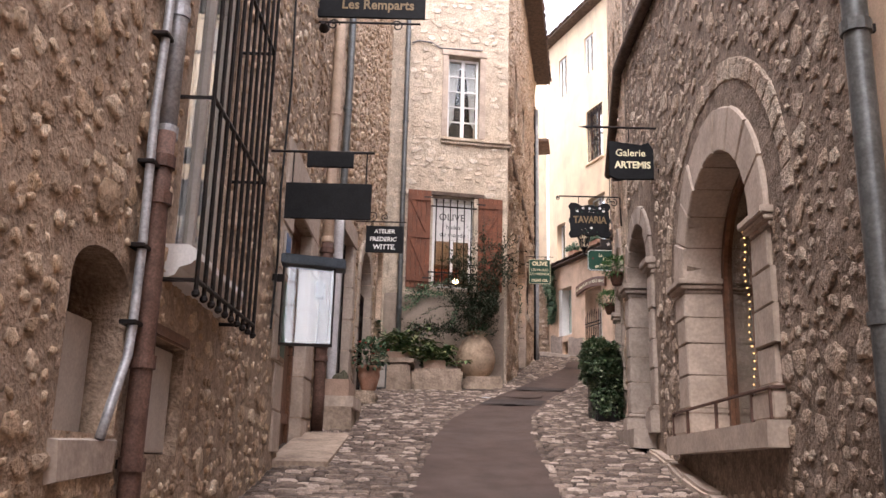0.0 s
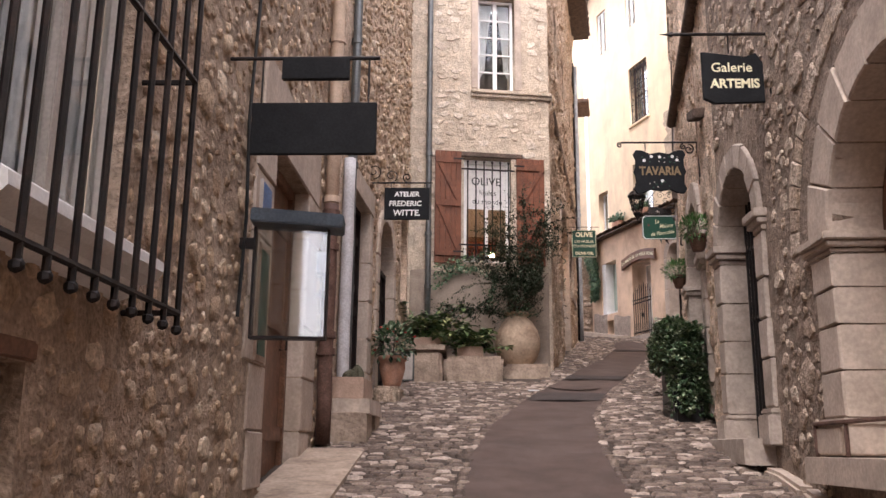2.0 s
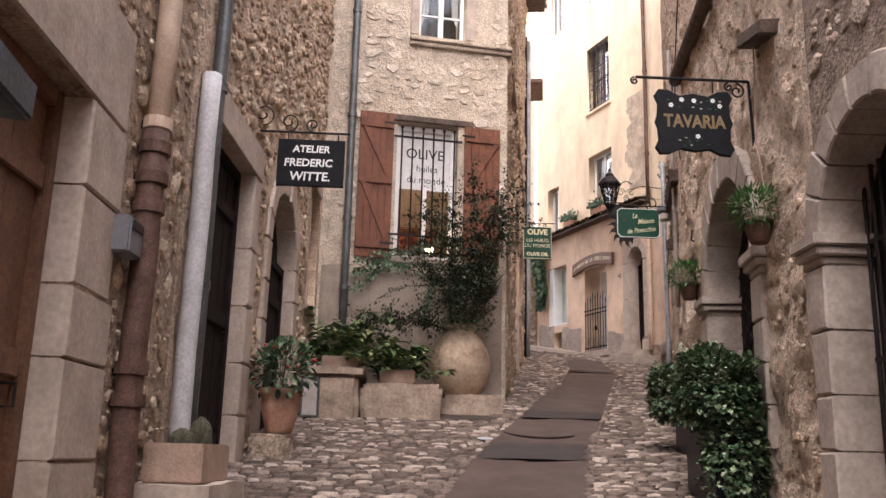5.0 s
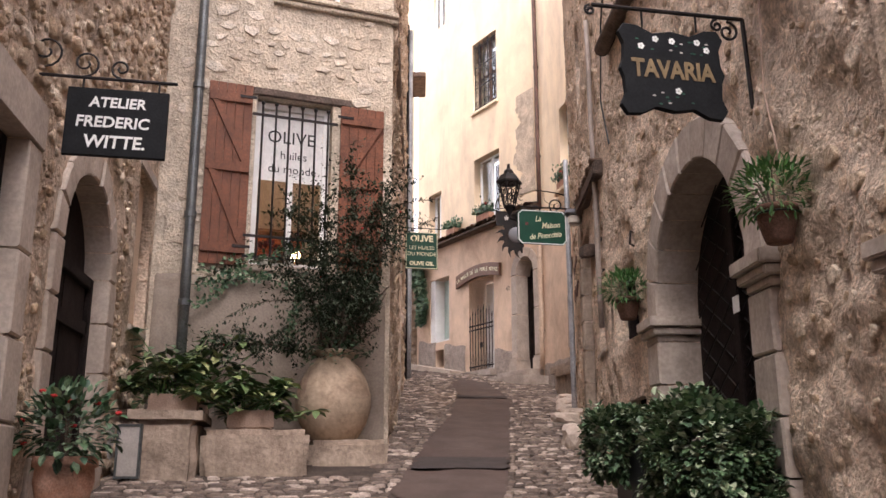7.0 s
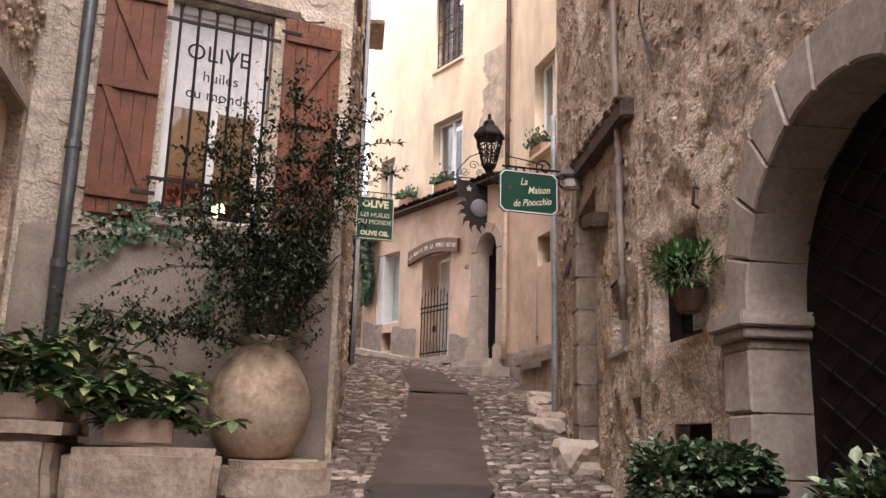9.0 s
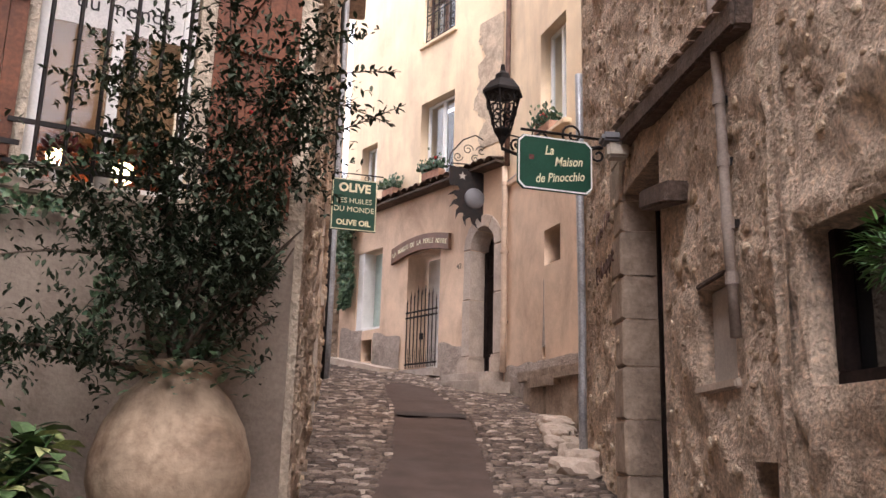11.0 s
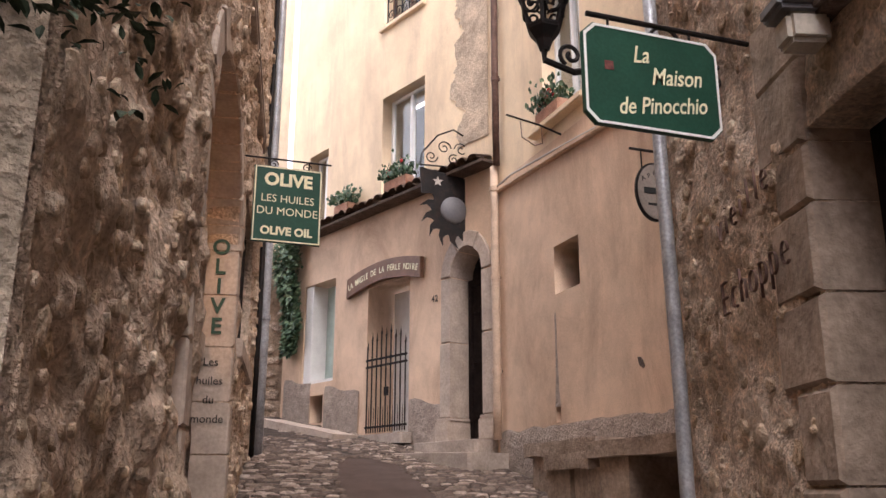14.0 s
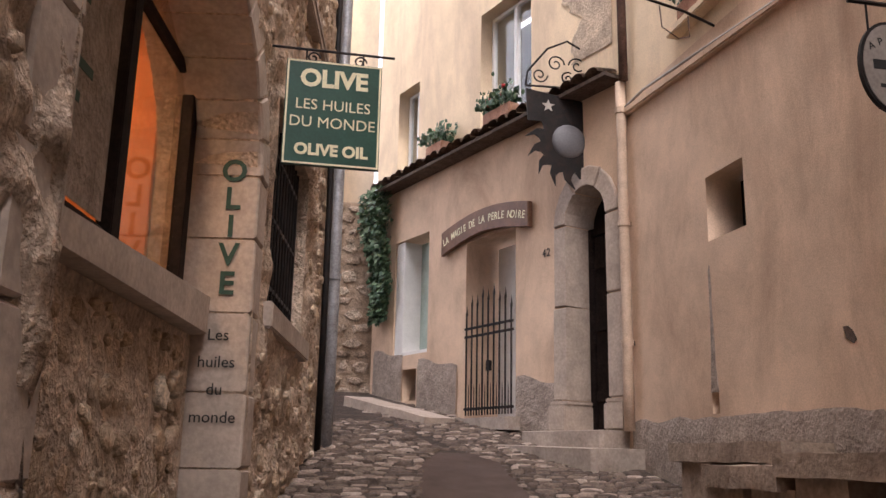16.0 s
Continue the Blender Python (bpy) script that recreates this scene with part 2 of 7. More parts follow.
ROOMWALL = material("dim_room_wall", (0.30, 0.24, 0.19), 0.9, vary=0.1, bump=0.1)
ORANGEWALL = material("orange_room_wall", (0.6, 0.19, 0.055), 0.9, vary=0.1, bump=0.1)
REDWALL = material("red_shop_furniture", (0.35, 0.09, 0.045), 0.8, vary=0.2, bump=0.1)
LEAF_DARK = material("dark_shrub_leaf", (0.04, 0.06, 0.035), 0.7, vary=0.3, bump=0.1, spec=0.15, pieces=[(0.025, 0.035, 0.02), (0.036, 0.05, 0.03), (0.05, 0.066, 0.042), (0.03, 0.042, 0.024), (0.07, 0.082, 0.056)])
LEAF_IVY = material("ivy_leaf", (0.04, 0.08, 0.04), 0.42, vary=0.25, bump=0.1, pieces=[(0.05, 0.1, 0.05), (0.08, 0.14, 0.07), (0.035, 0.07, 0.035), (0.17, 0.24, 0.14), (0.05, 0.105, 0.06), (0.12, 0.18, 0.1)])
LEAF_BUSH = material("variegated_ivy_leaf", (0.04, 0.08, 0.04), 0.36, vary=0.25, bump=0.1, pieces=[(0.06, 0.105, 0.05), (0.085, 0.14, 0.065), (0.045, 0.08, 0.04), (0.19, 0.25, 0.14), (0.065, 0.115, 0.06), (0.30, 0.34, 0.23), (0.05, 0.09, 0.045)])
LEAF_AUCUBA = material("spotted_laurel_leaf", (0.08, 0.13, 0.04), 0.42, vary=0.25, bump=0.1, pieces=[(0.065, 0.11, 0.045), (0.105, 0.155, 0.06), (0.05, 0.09, 0.038), (0.19, 0.23, 0.09), (0.07, 0.12, 0.05), (0.27, 0.29, 0.13), (0.06, 0.1, 0.042)])
LEAF_FERN = material("bright_fern_leaf", (0.08, 0.17, 0.05), 0.5, vary=0.25, bump=0.1, pieces=[(0.07, 0.17, 0.05), (0.10, 0.21, 0.06), (0.05, 0.12, 0.04)])
FADEDRED = material("faded_red_paint", (0.13, 0.045, 0.04), 0.6, vary=0.3, bump=0.0)
PETAL = material("red_petal", (0.45, 0.03, 0.03), 0.6, vary=0.2, bump=0.0)
BARK = material("grey_brown_bark", (0.11, 0.085, 0.065), 0.9, vary=0.25, scale=15, bump=0.6, fine=70)
CACTUS = material("cactus_skin", (0.075, 0.07, 0.045), 0.8, vary=0.25, scale=20, bump=0.5, fine=80)
GLASS = glass_material("clear_glass", (0.9, 0.93, 0.92))
SHINYGLASS = glass_material("reflecting_glass", (0.9, 0.93, 0.92))
SHINYGLASS.node_tree.nodes["Principled BSDF"].inputs["IOR"].default_value = 1.75
# near-black gloss for dark panes and for sheets standing in for unlit rooms
UNLITBACK = material("dark_glass_and_unlit_room", (0.012, 0.013, 0.014), 0.06, vary=0.1, bump=0.0, spec=0.6)
BULB = glow_material("warm_bulb", (1.0, 0.5, 0.16), 2.2)
LAMPGLOW = glow_material("warm_shop_lamp", (1.0, 0.72, 0.35), 14.0)
SHADE = material("pale_lamp_shade", (0.45, 0.40, 0.33), 0.6, vary=0.1, bump=0.1)

# ---- helpers for building ----
SLOPE = 0.179


def ground(y):
    return SLOPE * y


def link(name, bm, mat, parent=None, m=None, smooth=False):
    me = bpy.data.meshes.new(name)
    bmesh.ops.recalc_face_normals(bm, faces=bm.faces)
    bm.to_mesh(me)
    bm.free()
    if mat:
        me.materials.append(mat)
    if smooth:
        for p in me.polygons:
            p.use_smooth = True
    ob = new(name, me)
    if parent is not None:
        ob.parent = parent
    if m is not None:
        ob.matrix_basis = m
    return ob


def part(name, bm, mat, parent, label="", smooth=False):
    ob = link(name, bm, mat, parent, None, smooth)
    return tagged(ob, label) if label else ob


def thing(name, m, label, category, group="", kind=""):
    ob = new(name)
    ob.matrix_basis = m
    ob.empty_display_size = 0.1
    return tagged(ob, label, category, group, kind)


def box(bm, x0, x1, y0, y1, z0, z1, bevel=0.0, turn=None):
    r = bmesh.ops.create_cube(bm, size=1)
    vs = r["verts"]
    for v in vs:
        v.co = Vector(((x0 + x1) / 2 + v.co.x * (x1 - x0), (y0 + y1) / 2 + v.co.y * (y1 - y0), (z0 + z1) / 2 + v.co.z * (z1 - z0)))
    if bevel:
        es = list({e for v in vs for e in v.link_edges})
        vs = list({v for f in bmesh.ops.bevel(bm, geom=es, offset=bevel, segments=2, affect="EDGES")["faces"] for v in f.verts} | {v for v in vs if v.is_valid})
    if turn is not None:
        bmesh.ops.transform(bm, matrix=turn, verts=[v for v in vs if v.is_valid])
    return bm


def B():
    return bmesh.new()


def tube(bm, pts, r, sides=8, r2=None):
    """A round bar along points, closed at both ends."""
    pts = [Vector(p) for p in pts]
    rings = []
    up = Vector((0.13, 0.21, 0.97)).normalized()
    for i, p in enumerate(pts):
        d = (pts[min(i + 1, len(pts) - 1)] - pts[max(i - 1, 0)]).normalized()
        a = d.cross(up)
        if a.length < 0.05:
            a = d.cross(Vector((1, 0, 0)))
        a.normalize()
        b = d.cross(a)
        q = r if r2 is None else r + (r2 - r) * i / max(1, len(pts) - 1)
        rings.append([bm.verts.new(p + q * (math.cos(2 * math.pi * j / sides) * a + math.sin(2 * math.pi * j / sides) * b)) for j in range(sides)])
    for u, w in zip(rings, rings[1:]):
        for j in range(sides):
            bm.faces.new((u[j], u[(j + 1) % sides], w[(j + 1) % sides], w[j]))
    bm.faces.new(rings[0][::-1])
    bm.faces.new(rings[-1])
    return bm


def lathe(bm, profile, sides=24, centre=(0, 0, 0), wobble=0.0):
    rings = []
    for r, z in profile:
        rings.append([bm.verts.new((centre[0] + r * math.cos(2 * math.pi * j / sides) * (1 + wobble * math.sin(3 * j + z * 9)),
                                    centre[1] + r * math.sin(2 * math.pi * j / sides) * (1 + wobble * math.cos(2 * j + z * 7)), centre[2] + z)) for j in range(sides)])
    for u, w in zip(rings, rings[1:]):
        for j in range(sides):
            bm.faces.new((u[j], u[(j + 1) % sides], w[(j + 1) % sides], w[j]))
    bm.faces.new(rings[0][::-1])
    bm.faces.new(rings[-1])
    return bm


def prism(bm, loop, c0, c1):
    """An outline in the x-y plane, drawn out from c0 to c1 along z."""
    lo, hi = [bm.verts.new((x, y, c0)) for x, y in loop], [bm.verts.new((x, y, c1)) for x, y in loop]
    bm.faces.new(lo[::-1])
    bm.faces.new(hi)
    for i in range(len(loop)):
        j = (i + 1) % len(loop)
        bm.faces.new((lo[i], lo[j], hi[j], hi[i]))
    return bm


def spiral(cx, cy, r, turns, start, n=22, sign=1):
    return [(cx + r * (1 - 0.8 * i / n) * math.cos(start + sign * turns * 2 * math.pi * i / n), cy + r * (1 - 0.8 * i / n) * math.sin(start + sign * turns * 2 * math.pi * i / n)) for i in range(n + 1)]


def lettering(name, words, size, mat, parent, at, thick=0.003, bold=0.0, shear=0.0, wide=1.0, align="CENTER", label="", turn=0.0):
    """Words as a mesh, in the parent's x-y plane, facing +z."""
    cu = bpy.data.curves.new(name, "FONT")
    cu.body, cu.size, cu.extrude, cu.offset, cu.shear = words, size, thick, bold, shear
    cu.align_x, cu.align_y, cu.resolution_u = align, "CENTER", 3
    tmp = new("lettering_source", cu)
    bpy.context.view_layer.update()
    me = bpy.data.meshes.new_from_object(tmp.evaluated_get(bpy.context.evaluated_depsgraph_get()))
    bpy.data.objects.remove(tmp)
    bpy.data.curves.remove(cu)
    me.materials.clear()
    me.materials.append(mat)
    ob = new(name, me)
    ob.parent = parent
    ob.matrix_basis = pose(*at, 0, 0, turn) @ Matrix.Diagonal((wide, 1, 1, 1))
    return tagged(ob, label) if label else ob


class Wall:
    """A wall's front, from a to b as one sees it from the street, left to right. Local axes: x along it, y up, z out."""

    def __init__(self, a, b):
        self.a, self.b = Vector(a), Vector(b)
        self.length = (self.b - self.a).length
        self.v = (self.b - self.a) / self.length
        self.n = Vector((self.v.y, -self.v.x))
        self.m = Matrix(((self.v.x, 0, self.n.x, self.a.x), (self.v.y, 0, self.n.y, self.a.y), (0, 1, 0, 0), (0, 0, 0, 1)))

    def s(self, y):
        return (y - self.a.y) / self.v.y

    def sx(self, x):
        return (x - self.a.x) / self.v.x

    def y(self, s):
        return self.a.y + self.v.y * s

    def at(self, s, z, out=0.0):
        return self.m @ Matrix.Translation((s, z, out))

    def span(self, y0, y1):
        return sorted((self.s(y0), self.s(y1)))


WL = Wall((-1.38, -7.0), (-1.44, 10.9))
WL2 = Wall((-1.44, 10.9), (-1.15, 16.57))
WHF = Wall((-1.15, 16.55), (1.28, 16.97))
WHS = Wall((1.28, 16.97), (2.82, 26.2))
WR0 = Wall((2.04, 3.85), (1.9, -7.0))
WR1 = Wall((2.25, 10.3), (2.04, 3.85))
WR2 = Wall((3.0, 14.97), (2.25, 10.3))
WR3 = Wall((4.302, 19.55), (3.0, 14.97))
WF1 = Wall((5.6, 25.2), (5.8, 18.4))
WF2 = Wall((3.77, 30.2), (5.6, 25.2))
WE = Wall((-6.0, 31.2), (4.1, 30.3))


def rect(s0, s1, z0, z1):
    return [(s0, z0), (s1, z0), (s1, z1), (s0, z1)]


def arched(s0, s1, z0, spring, rise, n=14):
    c, r = (s0 + s1) / 2, (s1 - s0) / 2
    return [(s0, z0), (s1, z0)] + [(c + r * math.cos(math.pi * i / n), spring + rise * math.sin(math.pi * i / n)) for i in range(n + 1)]


def inside(p, loop):
    x, y = p
    hit = False
    for i in range(len(loop)):
        (x0, y0), (x1, y1) = loop[i - 1], loop[i]
        if (y0 > y) != (y1 > y) and x < (x1 - x0) * (y - y0) / (y1 - y0) + x0:
            hit = not hit
    return hit


def near_edge(p, loop, d):
    q = Vector(p)
    for i in range(len(loop)):
        a, b = Vector(loop[i - 1]), Vector(loop[i])
        e = b - a
        k = max(0, min(1, (q - a).dot(e) / max(1e-9, e.length_squared)))
        if (a + e * k - q).length < d:
            return True
    return False


def relief(wall, s, z, amp, lump):
    """How far a wall's uneven face stands out."""
    w = wall.m @ Vector((s, z, 0))
    return amp * (noise.fractal(w * 2.1, 1.0, 2.0, 4) * 0.8 + noise.noise(w * lump) * 0.5)


def wall_sheet(name, wall, z0, z1, holes, mat, thick=0.55, grid=0.16, amp=0.02, seed=1, z_left=None, lump=7.0):
    """A thick wall with openings that go through it and an uneven front."""
    from mathutils.geometry import delaunay_2d_cdt
    L = wall.length
    pts, edges = [], []

    def loop_in(loop):
        i0 = len(pts)
        pts.extend(Vector(p) for p in loop)
        edges.extend((i0 + i, i0 + (i + 1) % len(loop)) for i in range(len(loop)))
    za, zb = (z0, z0) if z_left is None else z_left
    loop_in([(0, za), (L, zb), (L, z1), (0, z1)])
    for h in holes:
        loop_in(h)
    rnd = random.Random(seed)
    ns, nz = int(L / grid), int((z1 - min(za, zb)) / grid)
    for i in range(1, ns):
        for j in range(1, nz):
            p = (i * grid + rnd.uniform(-0.3, 0.3) * grid, min(za, zb) + j * grid + rnd.uniform(-0.3, 0.3) * grid)
            if p[0] >= L - 0.03 or p[1] >= z1 - 0.03 or p[1] < za + (zb - za) * p[0] / L + 0.05:
                continue
            if any(inside(p, h) or near_edge(p, h, 0.035) for h in holes):
                continue
            pts.append(Vector(p))
    v2, _, faces, _, _, _ = delaunay_2d_cdt(pts, edges, [], 1, 1e-5)
    bm = bmesh.new()
    front, back = [], []
    for p in v2:
        edge = p.x < 0.02 or p.x > L - 0.02 or any(near_edge(p, h, 0.012) for h in holes)
        d = 0 if edge else relief(wall, p.x, p.y, amp, lump)
        front.append(bm.verts.new((p.x, p.y, d)))
        back.append(bm.verts.new((p.x, p.y, -thick)))
    for f in faces:
        c = sum((v2[i] for i in f), Vector((0, 0))) / len(f)
        if any(inside(c, h) for h in holes):
            continue
        bm.faces.new([front[i] for i in f])
        bm.faces.new([back[i] for i in reversed(f)])
    pair = dict(zip(front, back))
    for e in [e for e in bm.edges if len(e.link_faces) == 1 and e.verts[0] in pair]:
        a, b = e.verts
        bm.faces.new((a, b, pair[b], pair[a]))
        e.smooth = False
    bmesh.ops.delete(bm, geom=[v for v in bm.verts if not v.link_faces], context="VERTS")
    ob = link(name, bm, mat, None, wall.m, True)
    return tagged(ob, kind="structure")


def stone_shape(rnd, sides=7, top=0.86):
    """A worn stone about one unit wide: an uneven outline, rounded towards its face."""
    ang = [2 * math.pi * (j + rnd.uniform(-0.33, 0.33)) / sides for j in range(sides)]
    rad = [rnd.uniform(0.78, 1.14) for _ in range(sides)]
    sq = [1 / max(abs(math.cos(a)), abs(math.sin(a))) ** 0.55 for a in ang]
    top = top * rnd.uniform(0.75, 1.0)
    rings = [(1.0, -1.2), (0.93, rnd.uniform(0.3, 0.6)), (top, 0.88)]
    verts = [(0.5 * k * q * r * math.cos(a), 0.5 * k * q * r * math.sin(a), h + (rnd.uniform(-0.25, 0.25) if h > 0 else 0)) for k, h in rings for a, r, q in zip(ang, rad, sq)]
    verts.append((rnd.uniform(-0.15, 0.15), rnd.uniform(-0.15, 0.15), rnd.uniform(0.8, 1.15)))
    faces = [(i * sides + j, i * sides + (j + 1) % sides, (i + 1) * sides + (j + 1) % sides, (i + 1) * sides + j) for i in range(2) for j in range(sides)]
    faces += [(2 * sides + j, 2 * sides + (j + 1) % sides, 3 * sides) for j in range(sides)]
    return verts, faces


STONE_RND = random.Random(7)
STONES = [stone_shape(STONE_RND, STONE_RND.choice((5, 5, 6, 7))) for _ in range(18)]
MESHES = {}


def stone_mesh(i, mat, key):
    if (i, key) not in MESHES:
        me = bpy.data.meshes.new("stone")
        me.from_pydata(STONES[i][0], [], STONES[i][1])
        me.materials.append(mat)
        for p in me.polygons:
            p.use_smooth = key not in ("pale", "grey")
        MESHES[i, key] = me
    return MESHES[i, key]


def lay(parent, places, mat, key, name="stone", limit=300, chosen=lambda p: True, rest="smaller_stones", label=""):
    """Stones at (x, y, z, width, height, depth, turn): the chosen ones as parts, the others as one mesh."""
    verts, faces, count = [], [], 0
    for p in places:
        x, y, z, w, h, d, turn, i = p
        m = Matrix.Translation((x, y, z)) @ Matrix.Rotation(turn, 4, "Z") @ Matrix.Diagonal((w, h, d, 1))
        if count < limit and chosen(p):
            ob = new(name, stone_mesh(i, mat, key))
            ob.parent = parent
            ob.matrix_basis = m
            count += 1
        else:
            k = len(verts)
            verts += [(m @ Vector(v))[:] for v in STONES[i][0]]
            faces += [tuple(k + q for q in f) for f in STONES[i][1]]
    if verts:
        me = bpy.data.meshes.new(rest)
        me.from_pydata(verts, [], faces)
        me.materials.append(mat)
        me.polygons.foreach_set("use_smooth", [key not in ("pale", "grey")] * len(me.polygons))
        ob = new(rest, me)
        ob.parent = parent
        tagged(ob, label, kind="stuff")


def rubble(wall, s0, s1, z0, z1, holes, seed, wide=(0.13, 0.36), high=(0.10, 0.2), gap=0.03, skip=0.12, proud=(0.012, 0.035), slope=0.0, clear=0.05, slack=1.0, amp=0.02, lump=7.0):
    rnd = random.Random(seed)
    out = []
    z = z0
    while z < z1:
        h = rnd.uniform(*high)
        s = s0 + rnd.uniform(0, 0.2)
        while s < s1:
            w = rnd.uniform(*wide) * (0.7 + 2.2 * h)
            cs, cz = s + w / 2, z + h / 2 + rnd.uniform(-0.03, 0.03) + slope * (s - s0)
            s += w + gap * rnd.uniform(0.4, 1.6)
            if rnd.random() < skip or cs + w / 2 > s1 or cz < ground(wall.y(cs)) - 0.1:
                continue
            probe = [(cs + a * w, cz + b * h) for a in (-0.5, 0, 0.5) for b in (-0.5, 0, 0.5)]
            if any(inside(q, o) for o in holes for q in probe) or any(near_edge((cs, cz), o, clear + 0.3 * min(w, h)) for o in holes):
                continue
            out.append((cs, cz, rnd.uniform(0.0, 0.006) + relief(wall, cs, cz, amp, lump), w * rnd.uniform(0.8, 1.02) * slack, h * rnd.uniform(0.78, 1.02) * slack, rnd.uniform(*proud), rnd.uniform(-0.18, 0.18), rnd.randrange(18)))
        z += h + gap * 0.8
    return out


def scatter(wall, s0, s1, z0, z1, holes, seed, wide=(0.06, 0.2), rate=60, proud=(0.012, 0.04), tight=0.42, amp=0.02, lump=7.0):
    """Odd stones that stick out of the mortar, of all sizes and in no courses."""
    rnd = random.Random(seed)
    cells, out = {}, []
    for _ in range(int((s1 - s0) * (z1 - z0) * rate)):
        w = wide[0] + (wide[1] - wide[0]) * rnd.random() ** 1.7
        h = w * rnd.uniform(0.5, 1.0)
        cs, cz = rnd.uniform(s0, s1), rnd.uniform(z0, z1)
        if cs - w / 2 < s0 or cs + w / 2 > s1 or cz < ground(wall.y(cs)) - 0.1:
            continue
        k = (int(cs / 0.3), int(cz / 0.3))
        near = [q for i in (-1, 0, 1) for j in (-1, 0, 1) for q in cells.get((k[0] + i, k[1] + j), ())]
        if any(abs(q[0] - cs) < tight * (q[3] + w) and abs(q[1] - cz) < tight * (q[4] + h) for q in near):
            continue
        probe = [(cs + a * w, cz + b * h) for a in (-0.5, 0, 0.5) for b in (-0.5, 0, 0.5)]
        if any(inside(q, o) for o in holes for q in probe):
            continue
        p = (cs, cz, rnd.uniform(-0.006, 0.004) + relief(wall, cs, cz, amp, lump), w, h, rnd.uniform(*proud) * (0.5 + 2.5 * w), rnd.uniform(-0.5, 0.5), rnd.randrange(18))
        cells.setdefault(k, []).append(p)
        out.append(p)
    return out


def grow(loop, d):
    c = Vector((sum(p[0] for p in loop) / len(loop), sum(p[1] for p in loop) / len(loop)))
    out = []
    for p in loop:
        q = Vector(p) - c
        out.append((p[0] + math.copysign(d, q.x) if abs(q.x) > 0.02 else p[0], p[1] + math.copysign(d, q.y) if abs(q.y) > 0.02 else p[1]))
    return out

# ---- ground ----
LEFT_EDGE = [(-0.25, -7), (-0.2, 6.8), (-0.06, 9.8), (0.12, 11.2), (0.6, 13.3), (1.08, 15.0), (1.73, 17.3), (2.47, 19.6), (3.2, 22.6), (3.38, 23.8), (3.62, 25.1), (4.05, 25.75), (3.0, 30.0)]
RIGHT_EDGE = [(0.85, -7), (0.95, 6.9), (1.04, 9.8), (1.27, 12.0), (1.85, 14.4), (2.25, 15.7), (2.7, 17.3), (3.45, 20.0), (3.88, 21.6), (4.16, 23.2), (4.24, 24.2), (4.33, 25.1), (4.05, 25.75), (3.0, 30.0)]


def along(line, y):
    for (x0, y0), (x1, y1) in zip(line, line[1:]):
        if y0 <= y <= y1:
            return x0 + (x1 - x0) * (y - y0) / (y1 - y0)
    return line[-1][0] if y > line[-1][1] else line[0][0]


bm = B()
rows_y = [-80, -30] + [-8 + 0.5 * i for i in range(85)] + [60, 120]
cols_x = [-60, -12] + [-3 + 0.5 * i for i in range(22)] + [20, 60]
gv = [[bm.verts.new((x, y, ground(max(-10, min(36, y))))) for x in cols_x] for y in rows_y]
for r0, r1 in zip(gv, gv[1:]):
    for i in range(len(cols_x) - 1):
        bm.faces.new((r0[i], r0[i + 1], r1[i + 1], r1[i]))
tagged(link("ground", bm, BED), "grey brown earth and mortar between the cobbles", "ground", kind="structure")

bm = B()
ys = [-7 + 0.25 * i for i in range(143)]
sv = []
for y in ys:
    x0, x1 = along(LEFT_EDGE, y) + 0.02 * math.sin(y * 7.1) + 0.015 * math.sin(y * 17), along(RIGHT_EDGE, y) + 0.02 * math.sin(y * 5.3) + 0.015 * math.sin(y * 13)
    sv.append([bm.verts.new((x0 + (x1 - x0) * k / 5, y, ground(y) + 0.006 - (0.006 if 0 < k < 5 else 0) + 0.006 * noise.noise(Vector((k * 0.7, y * 1.3, 0))))) for k in range(6)])
    if y > 25.4:
        break
for r0, r1 in zip(sv, sv[1:]):
    for i in range(5):
        bm.faces.new((r0[i], r0[i + 1], r1[i + 1], r1[i]))
for f in bm.faces:
    f.smooth = True
road = tagged(link("road", bm, ASPHALT, None, Matrix.Translation((0, 0, 0.008)), True), "worn brown asphalt strip up the middle of a cobbled lane", "road", kind="structure")


def patch(name, y0, y1, k0, k1, mat, lift):
    b = B()
    vs = []
    n = 9
    for i in range(n):
        y = y0 + (y1 - y0) * i / (n - 1)
        xa, xb = along(LEFT_EDGE, y), along(RIGHT_EDGE, y)
        a, c = xa + (xb - xa) * k0 + 0.03 * math.sin(i * 2.3 + y0), xa + (xb - xa) * k1 + 0.03 * math.cos(i * 1.9 + y0)
        vs.append([b.verts.new((a + (c - a) * j / 4, y + 0.07 * math.sin(j * 1.7 + y1), ground(y) + 0.014 + 0.006 * noise.noise(Vector((5 * (k0 + (k1 - k0) * j / 4) * 0.7, y * 1.3, 0))) + lift)) for j in range(5)])
    for r0, r1 in zip(vs, vs[1:]):
        for j in range(4):
            b.faces.new((r0[j], r0[j + 1], r1[j + 1], r1[j]))
    ob = link(name, b, mat, road, None, True)
    return ob


patch("asphalt_patch", 13.1, 13.9, 0.02, 0.97, DARK_ASPHALT, 0.003)
patch("asphalt_patch", 15.6, 16.2, 0.05, 0.95, DARK_ASPHALT, 0.003)
patch("asphalt_patch", 21.9, 22.25, 0.03, 0.97, DARK_ASPHALT, 0.003)
bm = lathe(B(), [(0.001, 0), (0.34, 0.002), (0.36, 0.0)], 28)
cover = part("round_cover", bm, ASPHALT, road)
cover.matrix_basis = pose(1.35, 14.6, ground(14.6) + 0.016, math.degrees(math.atan(SLOPE)), 0, 0)
bm = lathe(B(), [(0.001, 0), (0.07, 0.004), (0.08, 0.0)], 18)
